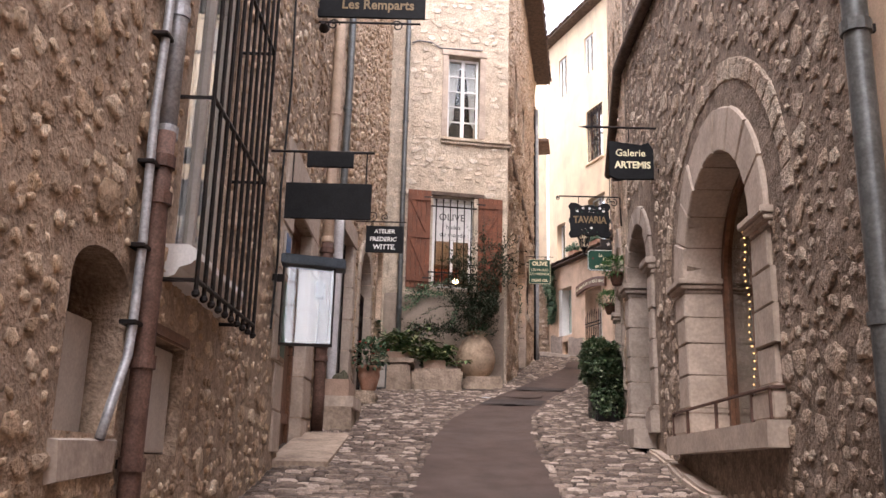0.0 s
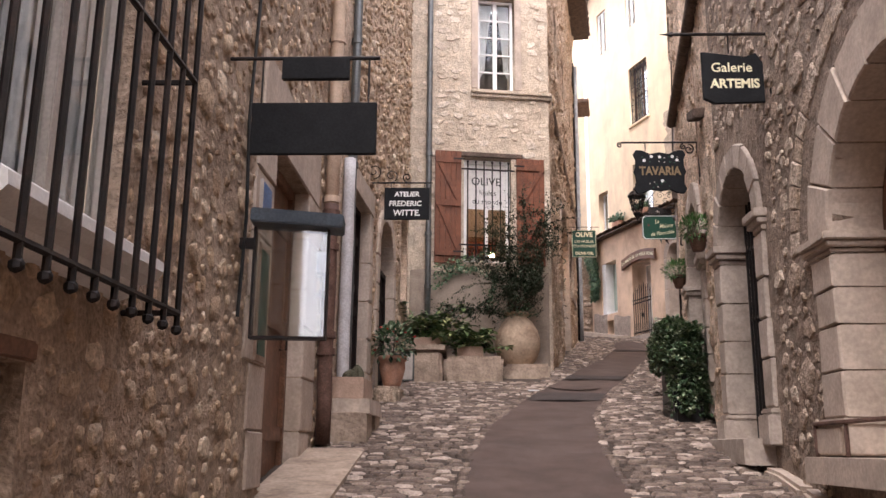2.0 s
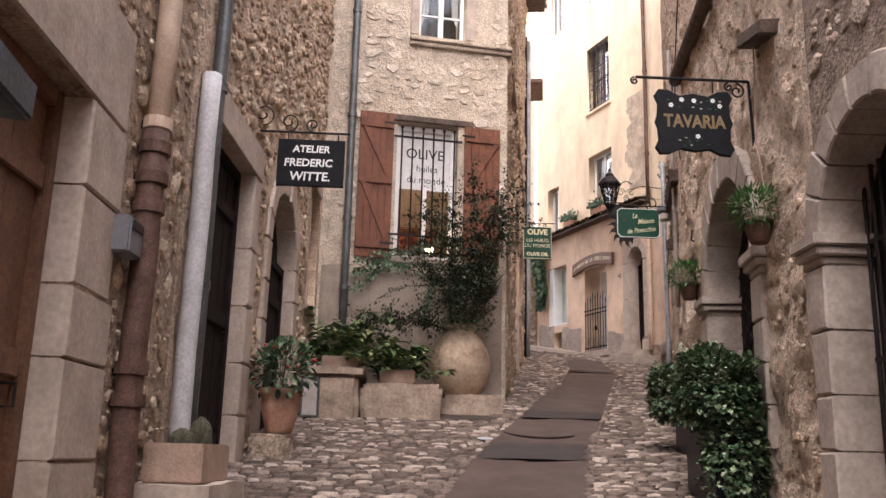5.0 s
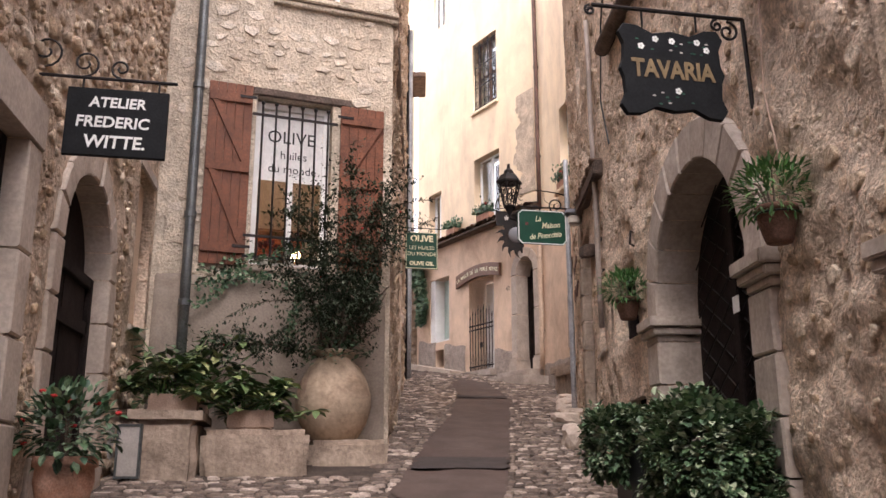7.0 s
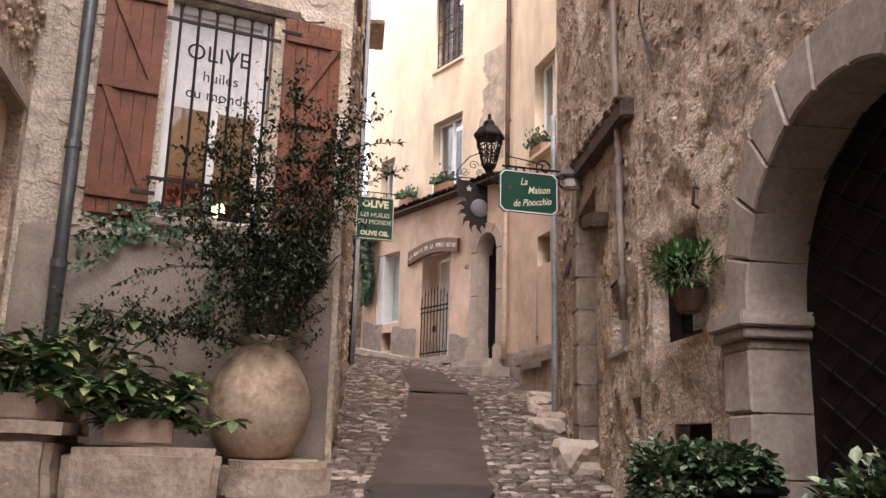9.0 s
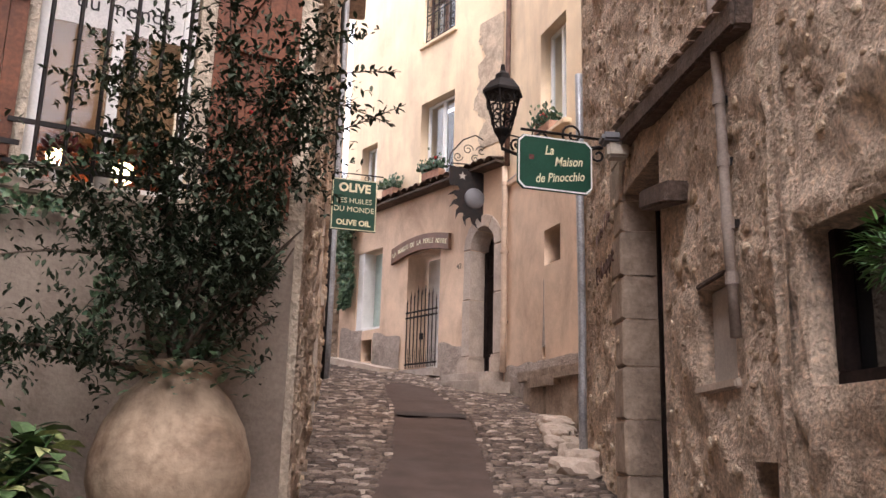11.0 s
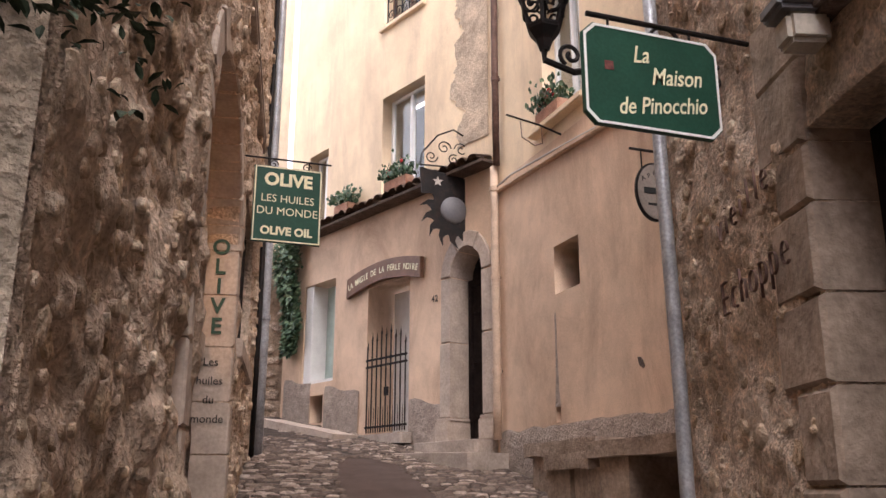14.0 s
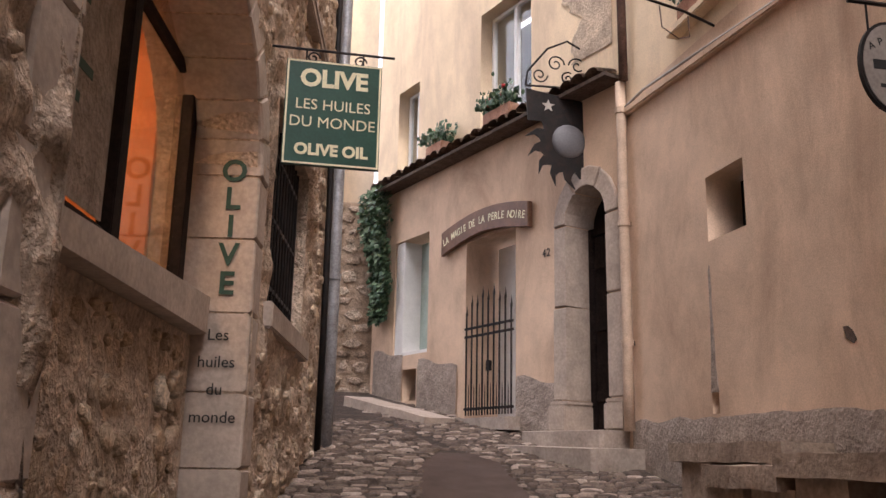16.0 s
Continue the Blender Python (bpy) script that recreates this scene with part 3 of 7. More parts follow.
cover = part("valve_cover", bm, ZINC, road)
cover.matrix_basis = pose(0.75, 14.05, ground(14.05) + 0.022, math.degrees(math.atan(SLOPE)), 0, 0)

# ---- walls with their openings ----
H_L = [arched(*WL.span(3.28, 3.92), 1.52, 2.12, 0.16), rect(*WL.span(4.22, 4.88), 1.45, 2.02), rect(*WL.span(4.5, 5.45), 2.5, 4.6), rect(*WL.span(7.98, 9.25), 1.5, 3.85)]
H_L2 = [rect(*WL2.span(11.5, 12.7), 2.1, 4.62), arched(*WL2.span(13.5, 14.85), 2.4, 4.25, 0.62), rect(*WL2.span(15.72, 16.42), 4.06, 5.5)]
HX = WHF.sx
H_HF = [rect(HX(-0.22), HX(0.6), 4.85, 6.72), rect(HX(0.02), HX(0.68), 8.0, 9.8)]
H_HS = [arched(*WHS.span(19.6, 22.1), 2.9, 6.0, 0.82), rect(*WHS.span(22.65, 24.3), 5.4, 6.7), rect(*WHS.span(18.6, 19.3), 9.2, 10.6), rect(*WHS.span(21.0, 21.7), 9.2, 10.6), rect(*WHS.span(23.6, 24.3), 9.2, 10.6)]
H_R1 = [arched(*WR1.span(5.72, 7.56), 1.72, 3.1, 0.79), arched(*WR1.span(9.1, 10.22), 1.85, 3.62, 0.56)]
H_R2 = [arched(*WR2.span(11.75, 13.42), 2.2, 3.85, 0.83), rect(*WR2.span(14.05, 14.82), 3.83, 4.45), rect(*WR2.span(13.98, 14.5), 2.95, 3.35), rect(*WR2.span(12.6, 13.3), 6.9, 8.3)]
H_R3 = [rect(*WR3.span(16.8, 17.82), 2.9, 5.52), rect(*WR3.span(15.56, 16.1), 3.93, 4.44), rect(*WR3.span(15.15, 15.4), 3.2, 3.55), rect(*WR3.span(17.2, 17.7), 7.3, 8.4)]
H_F1 = [rect(*WF1.span(23.12, 23.66), 6.25, 6.78), rect(*WF1.span(22.9, 23.8), 8.25, 10.0), rect(*WF1.span(23.62, 23.72), 4.9, 5.06)]
H_F2 = [arched(*WF2.span(25.42, 26.02), 4.75, 6.95, 0.38), rect(*WF2.span(26.87, 27.84), 4.98, 7.15), rect(*WF2.span(28.7, 29.58), 5.87, 7.5), rect(*WF2.span(28.95, 29.3), 5.25, 5.68),
        rect(*WF2.span(26.58, 27.58), 8.45, 10.15), rect(*WF2.span(29.05, 29.62), 8.45, 9.82), rect(*WF2.span(26.62, 27.6), 11.4, 13.25), rect(*WF2.span(28.85, 29.4), 14.5, 16.0), rect(*WF2.span(27.1, 27.65), 14.6, 16.0)]

wall_left = wall_sheet("wall_left_lower", WL, -2, 8.2, H_L, MORTAR, amp=0.016, grid=0.08, seed=1, lump=9.0)
wall_left_far = wall_sheet("wall_left_upper", WL2, 1.2, 11.6, H_L2, TAN_MORTAR, amp=0.035, grid=0.08, seed=2, lump=10.0)
wall_house_front = wall_sheet("wall_house_front", WHF, 2.0, 13.6, H_HF, PALE_MORTAR, amp=0.018, grid=0.1, seed=3)
wall_house_side = wall_sheet("wall_house_side", WHS, 2.2, 13.6, H_HS, TAN_MORTAR, amp=0.085, grid=0.05, seed=4, lump=11.0)
wall_right_near = wall_sheet("wall_right_near", WR0, -2.5, 7.6, [], OCHRE, amp=0.006, grid=0.3, seed=5)
wall_right_gallery = wall_sheet("wall_right_gallery", WR1, 0.2, 8.6, H_R1, GREY_MORTAR, amp=0.012, grid=0.1, seed=6, lump=9.0)
wall_right_arch = wall_sheet("wall_right_arch", WR2, 1.2, 11.5, H_R2, ROUGHCAST, amp=0.065, grid=0.065, seed=7, lump=12.0)
wall_right_pier = wall_sheet("wall_right_pier", WR3, 2.0, 11.5, H_R3, ROUGHCAST, amp=0.05, grid=0.065, seed=8, lump=12.0)
wall_ochre = wall_sheet("wall_ochre_house", WF1, 2.6, 8.0, H_F1[:1] + H_F1[2:], OCHRE, amp=0.006, grid=0.3, seed=9)
wall_ochre_shop = wall_sheet("wall_ochre_shop", WF2, 3.8, 8.3, H_F2[:4], OCHRE, amp=0.006, grid=0.3, seed=10)


def upper(wall, holes, z0, z1, name, seed):
    return wall_sheet(name, wall, z0, z1, holes, CREAM, amp=0.01, grid=0.35, seed=seed)


wall_cream = upper(WF1, H_F1[1:2], 8.0, 16.9, "wall_cream_house", 11)
wall_cream_shop = upper(WF2, H_F2[4:], 8.3, 16.9, "wall_cream_shop", 12)
wall_cream_far = upper(Wall((0.9, 36.4), (3.32, 30.95)), [], 5.0, 16.9, "wall_cream_far", 14)
tagged(wall_cream_far, "cream plastered upper floors", "wall")
wall_end = wall_sheet("wall_end_of_lane", WE, 3.5, 8.3, [], MORTAR, seed=13)
for ob, text in ((wall_left, "brown rubble stone house wall with thick mortar"), (wall_left_far, "brown rubble stone house wall above stone doorways"),
                 (wall_house_front, "pale lime-mortared rubble stone house front"), (wall_house_side, "brown rubble stone house side"),
                 (wall_right_near, "ochre plastered house wall"), (wall_right_gallery, "grey rubble stone wall with stone arches"),
                 (wall_right_arch, "brown roughcast house wall with a stone arch"), (wall_right_pier, "brown roughcast wall with a block pier"),
                 (wall_ochre, "ochre plastered ground floor with stains"), (wall_ochre_shop, "ochre plastered shop front with stains"),
                 (wall_cream, "cream plastered upper floors"), (wall_cream_shop, "cream plastered upper floors"), (wall_end, "rubble stone wall at the end of the lane")):
    tagged(ob, text, "wall")
# smooth patched plaster on the foot of the house front
b = B()
cols = []
for i in range(61):
    u = (WHF.length - 0.05) * i / 60
    top = 4.72 + 0.05 * noise.noise(Vector((u * 2.3, 4, 0)))
    cols.append([b.verts.new((0.02 + u, 2.6 + (top - 2.6) * k / 40, 0.026 + 0.016 * noise.fractal(Vector((u * 1.7, k * 0.09, 1)), 1.0, 2.0, 4) if k < 40 and 0 < i < 60 else -0.02)) for k in range(41)])
for u, w in zip(cols, cols[1:]):
    for k in range(40):
        b.faces.new((u[k], w[k], w[k + 1], u[k + 1]))
coat = tagged(link("trim_plaster_coat", b, GREYPLASTER, None, WHF.m, True), "smooth stained grey plaster on the foot of a stone house", "plaster", kind="structure")

# plain walls that close the lane behind, beyond and above the corner
for name, pts in (("wall_behind", ((1.95, -7.0), (-1.4, -7.0))), ("wall_corner_return", ((5.7, 18.4), (4.7, 19.0))), ("wall_side_lane", ((2.4, 26.6), (-6.0, 27.6)))):
    tagged(wall_sheet(name, Wall(*pts), -2.5, {"wall_behind": 4.0, "wall_side_lane": 13.6}.get(name, 8.6), [], MORTAR, grid=0.4, seed=20), "plain rubble stone house wall", "wall")


def room(name, wall, s0, s1, z0, z1, deep, mat, back=-0.55):
    """A dim room behind an opening, open towards the street."""
    b = B()
    box(b, s0 - 0.3, s1 + 0.3, z0 - 0.25, z1 + 0.25, back - deep, back - 0.003)
    face = max(b.faces, key=lambda f: f.calc_center_median().z)
    bmesh.ops.delete(b, geom=[face], context="FACES")
    bmesh.ops.solidify(b, geom=b.faces[:], thickness=0.02)
    return tagged(link(name, b, mat, None, wall.m), "dim room behind an opening", "room", kind="structure")


# ---- stone surrounds, doors and windows ----
def wthing(name, wall, s, z, label, category, group="", out=0.0):
    return thing(name, wall.at(s, z, out), label, category, group)


def block(loop, c0, c1, chamfer=0.012):
    """A cut stone with that outline and a chamfered face."""
    b = B()
    cx, cy = sum(p[0] for p in loop) / len(loop), sum(p[1] for p in loop) / len(loop)

    def ring(d, c):
        out = []
        for x, y in loop:
            q = Vector((x - cx, y - cy))
            k = max(0.0, 1 - d / max(q.length, 0.05))
            out.append(b.verts.new((cx + q.x * k, cy + q.y * k, c)))
        return out
    rings = [ring(0, c0), ring(0.002, c1 - chamfer), ring(chamfer * 1.3, c1)]
    for v in (rings[1] + rings[2] if c1 - c0 > 0.1 else []):
        v.co += 0.007 * noise.noise_vector(v.co * 5.3 + Vector((cx * 3.1, cy * 2.3, c1)))
    for u, w in zip(rings, rings[1:]):
        for i in range(len(loop)):
            j = (i + 1) % len(loop)
            b.faces.new((u[i], u[j], w[j], w[i]))
    b.faces.new(rings[0][::-1])
    b.faces.new(rings[-1])
    return b


def stone_arch(name, wall, y0, y1, z0, spring, rise, band, count, mat, label, deep=0.45, proud=0.035, courses=5, impost=0.11, base=0.0, seed=1, jambs=True):
    rnd = random.Random(seed)
    s0, s1 = wall.span(y0, y1)
    t = wthing(name, wall, (s0 + s1) / 2, z0, label, "arch")
    r, h = (s1 - s0) / 2 - 0.008, spring - z0
    for i in range(count):
        a0, a1 = math.pi * (i + 0.02) / count, math.pi * (i + 0.98) / count
        g = rnd.uniform(-0.012, 0.012)
        aa = [a0 + (a1 - a0) * k / 3 for k in range(4)]
        loop = [((r + band + g) * math.cos(a), h + (rise + band + g) * math.sin(a)) for a in aa] + [(r * math.cos(a), h + (rise - 0.008) * math.sin(a)) for a in reversed(aa)]
        part("voussoir", block(loop, -deep, proud + rnd.uniform(-0.006, 0.006)), mat, t)
    if not jambs:
        return t
    for side in (-1, 1):
        z = base
        hs = [(h - impost - base) / courses * rnd.uniform(0.8, 1.2) for _ in range(courses)]
        f = (h - impost - base) / sum(hs)
        for q in hs:
            q *= f
            x0, x1 = r, r + band * rnd.uniform(0.92, 1.15)
            loop = [(x0, z + 0.004), (x1, z + 0.004), (x1, z + q - 0.004), (x0, z + q - 0.004)]
            part("jamb_block", block([(side * x, y) for x, y in loop], -deep, proud + rnd.uniform(-0.005, 0.005)), mat, t)
            z += q
        if impost:
            b = B()
            for k, (o, za, zb) in enumerate(((0.0, h - impost, h - impost * 0.72), (0.035, h - impost * 0.72, h - impost * 0.42), (0.06, h - impost * 0.42, h))):
                xs = sorted((side * (r - o), side * (r + band + 0.05 + o * 0.5)))
                box(b, *xs, za, zb - 0.002, -deep, proud + o, 0.008)
            part("impost", b, mat, t)
        if base:
            b = B()
            xs = sorted((side * (r - 0.03), side * (r + band + 0.05)))
            box(b, *xs, 0, base - 0.05, -deep, proud + 0.05, 0.012)
            box(b, *xs, base - 0.05, base - 0.004, -deep, proud + 0.025, 0.012)
            part("plinth_stone", b, mat, t)
    return t


def stone_frame(name, wall, y0, y1, z0, z1, band, mat, label, courses=5, deep=0.4, proud=0.02, sill=False, seed=1, lintel=True):
    rnd = random.Random(seed)
    s0, s1 = wall.span(y0, y1)
    t = wthing(name, wall, (s0 + s1) / 2, z0, label, "stone surround")
    r, h = (s1 - s0) / 2 - 0.008, z1 - z0
    for side in (-1, 1):
        z = 0.0
        hs = [rnd.uniform(0.8, 1.3) for _ in range(courses)]
        for q in hs:
            q *= (h - 0.004) / sum(hs)
            x1 = r + band * rnd.uniform(0.85, 1.3)
            part("jamb_block", block([(side * x, y) for x, y in ((r, z + 0.004), (x1, z + 0.004), (x1, z + q - 0.004), (r, z + q - 0.004))], -deep, proud + rnd.uniform(-0.006, 0.006)), mat, t)
            z += q
    if lintel:
        part("lintel", block([(-r - band, h), (r + band, h), (r + band, h + band * 1.1), (-r - band, h + band * 1.1)], -deep, proud + 0.006), mat, t)
    if sill:
        b = box(B(), -r - band, r + band, -0.1, -0.004, -deep, proud + 0.05, 0.012)
        part("sill", b, mat, t)
    return t


def plank_door(name, wall, y0, y1, z0, z1, depth, mat, label, boards=5, rise=0.0, iron=True, glazed=False):
    s0, s1 = wall.span(y0, y1)
    t = wthing(name, wall, (s0 + s1) / 2, z0, label, "door", out=-depth)
    w, h = (s1 - s0) - 0.01, z1 - z0
    part("door_frame", box(box(box(B(), -w / 2, -w / 2 + 0.07, 0, h, -0.04, 0.03, 0.006), w / 2 - 0.07, w / 2, 0, h, -0.04, 0.03, 0.006), -w / 2 + 0.07, w / 2 - 0.07, h - 0.08, h, -0.04, 0.03, 0.006), mat, t)
    bw = (w - 0.14) / boards
    for i in range(boards):
        x = -w / 2 + 0.07 + i * bw
        part("board", box(B(), x + 0.002, x + bw - 0.002, 0.01, h - 0.085, -0.045, -0.005 - 0.004 * (i % 2), 0.004), mat, t)
    for z in (0.3, h * 0.48, h - 0.45):
        part("rail", box(B(), -w / 2 + 0.075, w / 2 - 0.075, z, z + 0.11, -0.004, 0.02, 0.006), mat, t)
    part("back_board", box(B(), -w / 2, w / 2, 0, h + rise, -0.08, -0.05), mat, t)
    if iron:
        part("door_handle", tube(B(), [(w / 2 - 0.16, h * 0.43, -0.005), (w / 2 - 0.16, h * 0.43, 0.05), (w / 2 - 0.16, h * 0.43 + 0.09, 0.05), (w / 2 - 0.16, h * 0.43 + 0.09, -0.005)], 0.008), IRON, t, "black iron handle")
    return t


def casement(name, wall, y0, y1, z0, z1, depth, label, rows=4, cols=2, mat=None, group="", curtain=False, dark=True, frame=0.05):
    mat = mat or WHITEFRAME
    s0, s1 = wall.span(y0, y1)
    t = wthing(name, wall, (s0 + s1) / 2, z0, label, "window", group, out=-depth)
    w, h = (s1 - s0) - 0.012, z1 - z0 - 0.012
    part("window_frame", box(box(box(box(B(), -w / 2, -w / 2 + frame, 0.006, h, -0.03, 0.03, 0.005), w / 2 - frame, w / 2, 0.006, h, -0.03, 0.03, 0.005), -w / 2 + frame, w / 2 - frame, 0.006, frame, -0.03, 0.03, 0.005), -w / 2 + frame, w / 2 - frame, h - frame, h, -0.03, 0.03, 0.005), mat, t)
    part("meeting_stile", box(B(), -0.035, 0.035, frame, h - frame, -0.025, 0.035, 0.005), mat, t)
    for i in range(1, rows):
        z = frame + (h - 2 * frame) * i / rows
        for side in (-1, 1):
            xs = sorted((side * 0.036, side * (w / 2 - frame)))
            part("glazing_bar", box(B(), *xs, z - 0.012, z + 0.012, -0.015, 0.018), mat, t)
    for side in (-1, 1):
        xs = sorted((side * 0.036, side * (w / 2 - frame)))
        for i in range(rows):
            za, zb = frame + (h - 2 * frame) * i / rows, frame + (h - 2 * frame) * (i + 1) / rows
            part("pane", box(B(), *xs, za + 0.012, zb - 0.012, -0.006, -0.001), GLASS, t).visible_shadow = False
    if curtain:
        for side in (-1, 1):
            b = B()
            n = 13
            top, low = [], []
            for i in range(n):
                x = side * (0.04 + (w / 2 - frame - 0.05) * i / (n - 1))
                c = -0.06 + 0.012 * math.sin(i * 2.4)
                top.append(b.verts.new((x, h - frame, c)))
                low.append(b.verts.new((side * (0.04 + (w / 2 - frame - 0.05) * max(i / (n - 1), 0.55)), h * (0.15 + 0.25 * (1 - i / (n - 1))), c)))
            for i in range(n - 1):
                b.faces.new((top[i], top[i + 1], low[i + 1], low[i]))
            bmesh.ops.solidify(b, geom=b.faces[:], thickness=0.003)
            part("curtain", b, CURTAIN, t, "white net curtain drawn aside", True)
    # near-black sheet takes the place of the unlit room behind the panes
    part("dark_backing", box(B(), -w / 2, w / 2, 0.01, h, -0.45, -0.43), UNLITBACK if dark else ROOMWALL, t)
    return t


def bars(t, x0, x1, z0, z1, c, n, r=0.009, cross=(0.2, 0.8), ends=0.0, mat=None, spear=False):
    for i in range(n):
        x = x0 + (x1 - x0) * i / (n - 1)
        b = tube(B(), [(x, z0 - ends, c), (x, z1 + ends, c)], r, 6)
        if spear:
            tube(b, [(x, z1 + ends, c), (x, z1 + ends + 0.03, c), (x, z1 + ends + 0.12, c)], r * 1.7, 6, 0.001)
        part("bar", b, mat or IRON, t)
    for k in cross:
        z = z0 + (z1 - z0) * k
        part("cross_bar", box(B(), x0 - 0.03, x1 + 0.03, z - 0.014, z + 0.014, c - 0.006, c + 0.006, 0.002), mat or IRON, t)


# lower left house
n1 = wthing("wall_niche", WL, sum(WL.span(3.28, 3.92)) / 2, 1.52, "plaster-backed wall niche with a pale wooden hatch", "niche")
part("back", box(B(), -0.36, 0.36, -0.05, 0.85, -0.5, -0.46), MORTAR, n1)
part("hatch", box(B(), -0.315, 0.315, 0.0, 0.5, -0.455, -0.15, 0.006), PANEL, n1, "pale grey hatch")
part("ledge", block([(-0.34, -0.2), (0.3, -0.16), (0.33, -0.01), (-0.36, -0.03)], -0.3, 0.03, 0.03), GREY_LIMESTONE, n1, "broken stone ledge")
n2 = wthing("meter_cupboard", WL, sum(WL.span(4.22, 4.88)) / 2, 1.45, "grey meter cupboard set in a wall recess", "cupboard")
part("cupboard_door", box(B(), -0.31, 0.31, 0.01, 0.55, -0.16, -0.06, 0.006), PANEL, n2, "pale grey flat door")
part("lintel", box(B(), -0.38, 0.38, 0.575, 0.64, -0.12, 0.012, 0.008), BROWNWOOD, n2, "thin brown lintel")
part("back", box(B(), -0.34, 0.34, -0.02, 0.6, -0.3, -0.17), MORTAR, n2)

w1 = wthing("barred_window", WL, sum(WL.span(4.5, 5.45)) / 2, 2.5, "white-curtained window behind a projecting black iron grille", "window")
part("window_frame", box(box(box(box(B(), -0.46, -0.4, 0.0, 2.08, -0.1, -0.04, 0.005), 0.4, 0.46, 0.0, 2.08, -0.1, -0.04, 0.005), -0.4, 0.4, 0.0, 0.06, -0.1, -0.04, 0.005), -0.03, 0.03, 0.06, 2.08, -0.1, -0.04, 0.005), PANEL, w1)
b = B()
top = [b.verts.new((-0.4 + 0.8 * i / 40, 2.08, -0.13 + 0.02 * math.sin(i * 1.3))) for i in range(41)]
low = [b.verts.new((-0.4 + 0.8 * i / 40, 0.02, -0.13 + 0.02 * math.sin(i * 1.3))) for i in range(41)]
for i in range(40):
    b.faces.new((top[i], top[i + 1], low[i + 1], low[i]))
bmesh.ops.solidify(b, geom=b.faces[:], thickness=0.004)
part("curtain", b, CURTAIN, w1, "white pleated curtain", True)
for x0, x1 in ((-0.4, -0.03), (0.03, 0.4)):
    part("pane", box(B(), x0, x1, 0.06, 2.06, -0.075, -0.07), GLASS, w1).visible_shadow = False
b = B()
prof = [(-0.25, 0.0), (0.12, 0.0), (0.165, -0.03), (0.17, -0.07), (0.14, -0.1), (0.08, -0.12), (0.06, -0.16), (-0.02, -0.19), (-0.25, -0.19)]
lo = [b.verts.new((-0.62, y, c)) for c, y in prof]
hi = [b.verts.new((0.56, y, c)) for c, y in prof]
for i in range(len(prof)):
    j = (i + 1) % len(prof)
    b.faces.new((lo[i], lo[j], hi[j], hi[i]))
b.faces.new(lo[::-1])
b.faces.new(hi)
part("window_sill", b, WHITEFRAME, w1, "white moulded sill")
gr = part("grille", tube(B(), [(-0.78, 0.74, 0.0), (-0.78, 0.74, 0.22), (0.6, 0.74, 0.22), (0.6, 0.74, 0.0)], 0.013, 6), IRON, w1, "black iron grille")
for z in (-0.22, 1.68):
    part("cross_bar", tube(B(), [(-0.78, z, 0.0), (-0.78, z, 0.22), (0.6, z, 0.22), (0.6, z, 0.0)], 0.013, 6), IRON, gr)
for i in range(10):
    x = -0.78 + 1.38 * i / 9
    b = tube(B(), [(x, -0.28, 0.22), (x, 2.3, 0.22)], 0.0125, 6)
    bmesh.ops.create_uvsphere(b, u_segments=6, v_segments=4, radius=0.022, matrix=Matrix.Translation((x, -0.285, 0.22)))
    part("bar", b, IRON, gr)

stone_frame("door_surround", WL, 7.98, 9.25, 1.52, 3.85, 0.45, LIMESTONE, "pale ashlar stone surround of a doorway", 6, 0.2, 0.015, seed=3)
plank_door("panelled_door", WL, 7.98, 9.25, 1.52, 3.85, 0.14, BROWNWOOD, "brown wooden panelled door in a stone doorway", 4)
step = wthing("door_step", WL, WL.s(8.75), ground(8.75), "worn pale stone door slab on the cobbles", "step")
part("slab", block([(-0.95, -0.4), (0.95, -0.1), (0.95, 0.21), (-0.95, -0.11)], -0.05, 0.48, 0.03), BROWNSTONE, step)

# upper left house
stone_frame("door_surround", WL2, 11.5, 12.7, 2.1, 4.62, 0.24, LIMESTONE, "pale stone surround of a dark doorway", 5, 0.42, 0.03, seed=5)
plank_door("dark_door", WL2, 11.5, 12.7, 2.1, 4.62, 0.13, DARKWOOD, "dark wooden door in a stone doorway, its shade blackened into the wood", 5)
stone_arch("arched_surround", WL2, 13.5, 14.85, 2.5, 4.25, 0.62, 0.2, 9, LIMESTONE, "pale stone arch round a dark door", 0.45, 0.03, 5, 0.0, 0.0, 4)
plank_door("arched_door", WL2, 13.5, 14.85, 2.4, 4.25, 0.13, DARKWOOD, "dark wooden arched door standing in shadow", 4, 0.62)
n3 = wthing("blind_niche", WL2, sum(WL2.span(15.72, 16.42)) / 2, 4.06, "tall plastered niche in a stone wall, orange light painted in as ochre", "niche")
# the ochre back carries the niche's orange light as plaster colour
part("back", box(B(), -0.345, 0.345, 0.0, 1.435, -0.16, -0.1), OCHRE, n3)
part("sill", box(B(), -0.345, 0.345, -0.06, -0.004, -0.14, 0.03, 0.01), LIMESTONE, n3)
part("lintel", box(B(), -0.42, 0.42, 1.444, 1.55, -0.1, 0.02, 0.01), LIMESTONE, n3)
bx = wthing("meter_box", WL2, WL2.s(15.35), 3.0, "small grey meter box low on a wall", "box")
part("lid", box(B(), -0.11, 0.11, -0.17, 0.17, -0.02, 0.03, 0.008), PANEL, bx)
bx = wthing("letter_box", WL, WL.s(9.75), 3.35, "grey plastic letter box on a stone jamb", "box")
part("body", box(B(), -0.1, 0.1, -0.09, 0.09, -0.02, 0.1, 0.01), GREYBOX, bx)
part("flap", box(B(), -0.085, 0.085, 0.03, 0.07, 0.1, 0.108, 0.003), BLACKPLASTIC, bx)


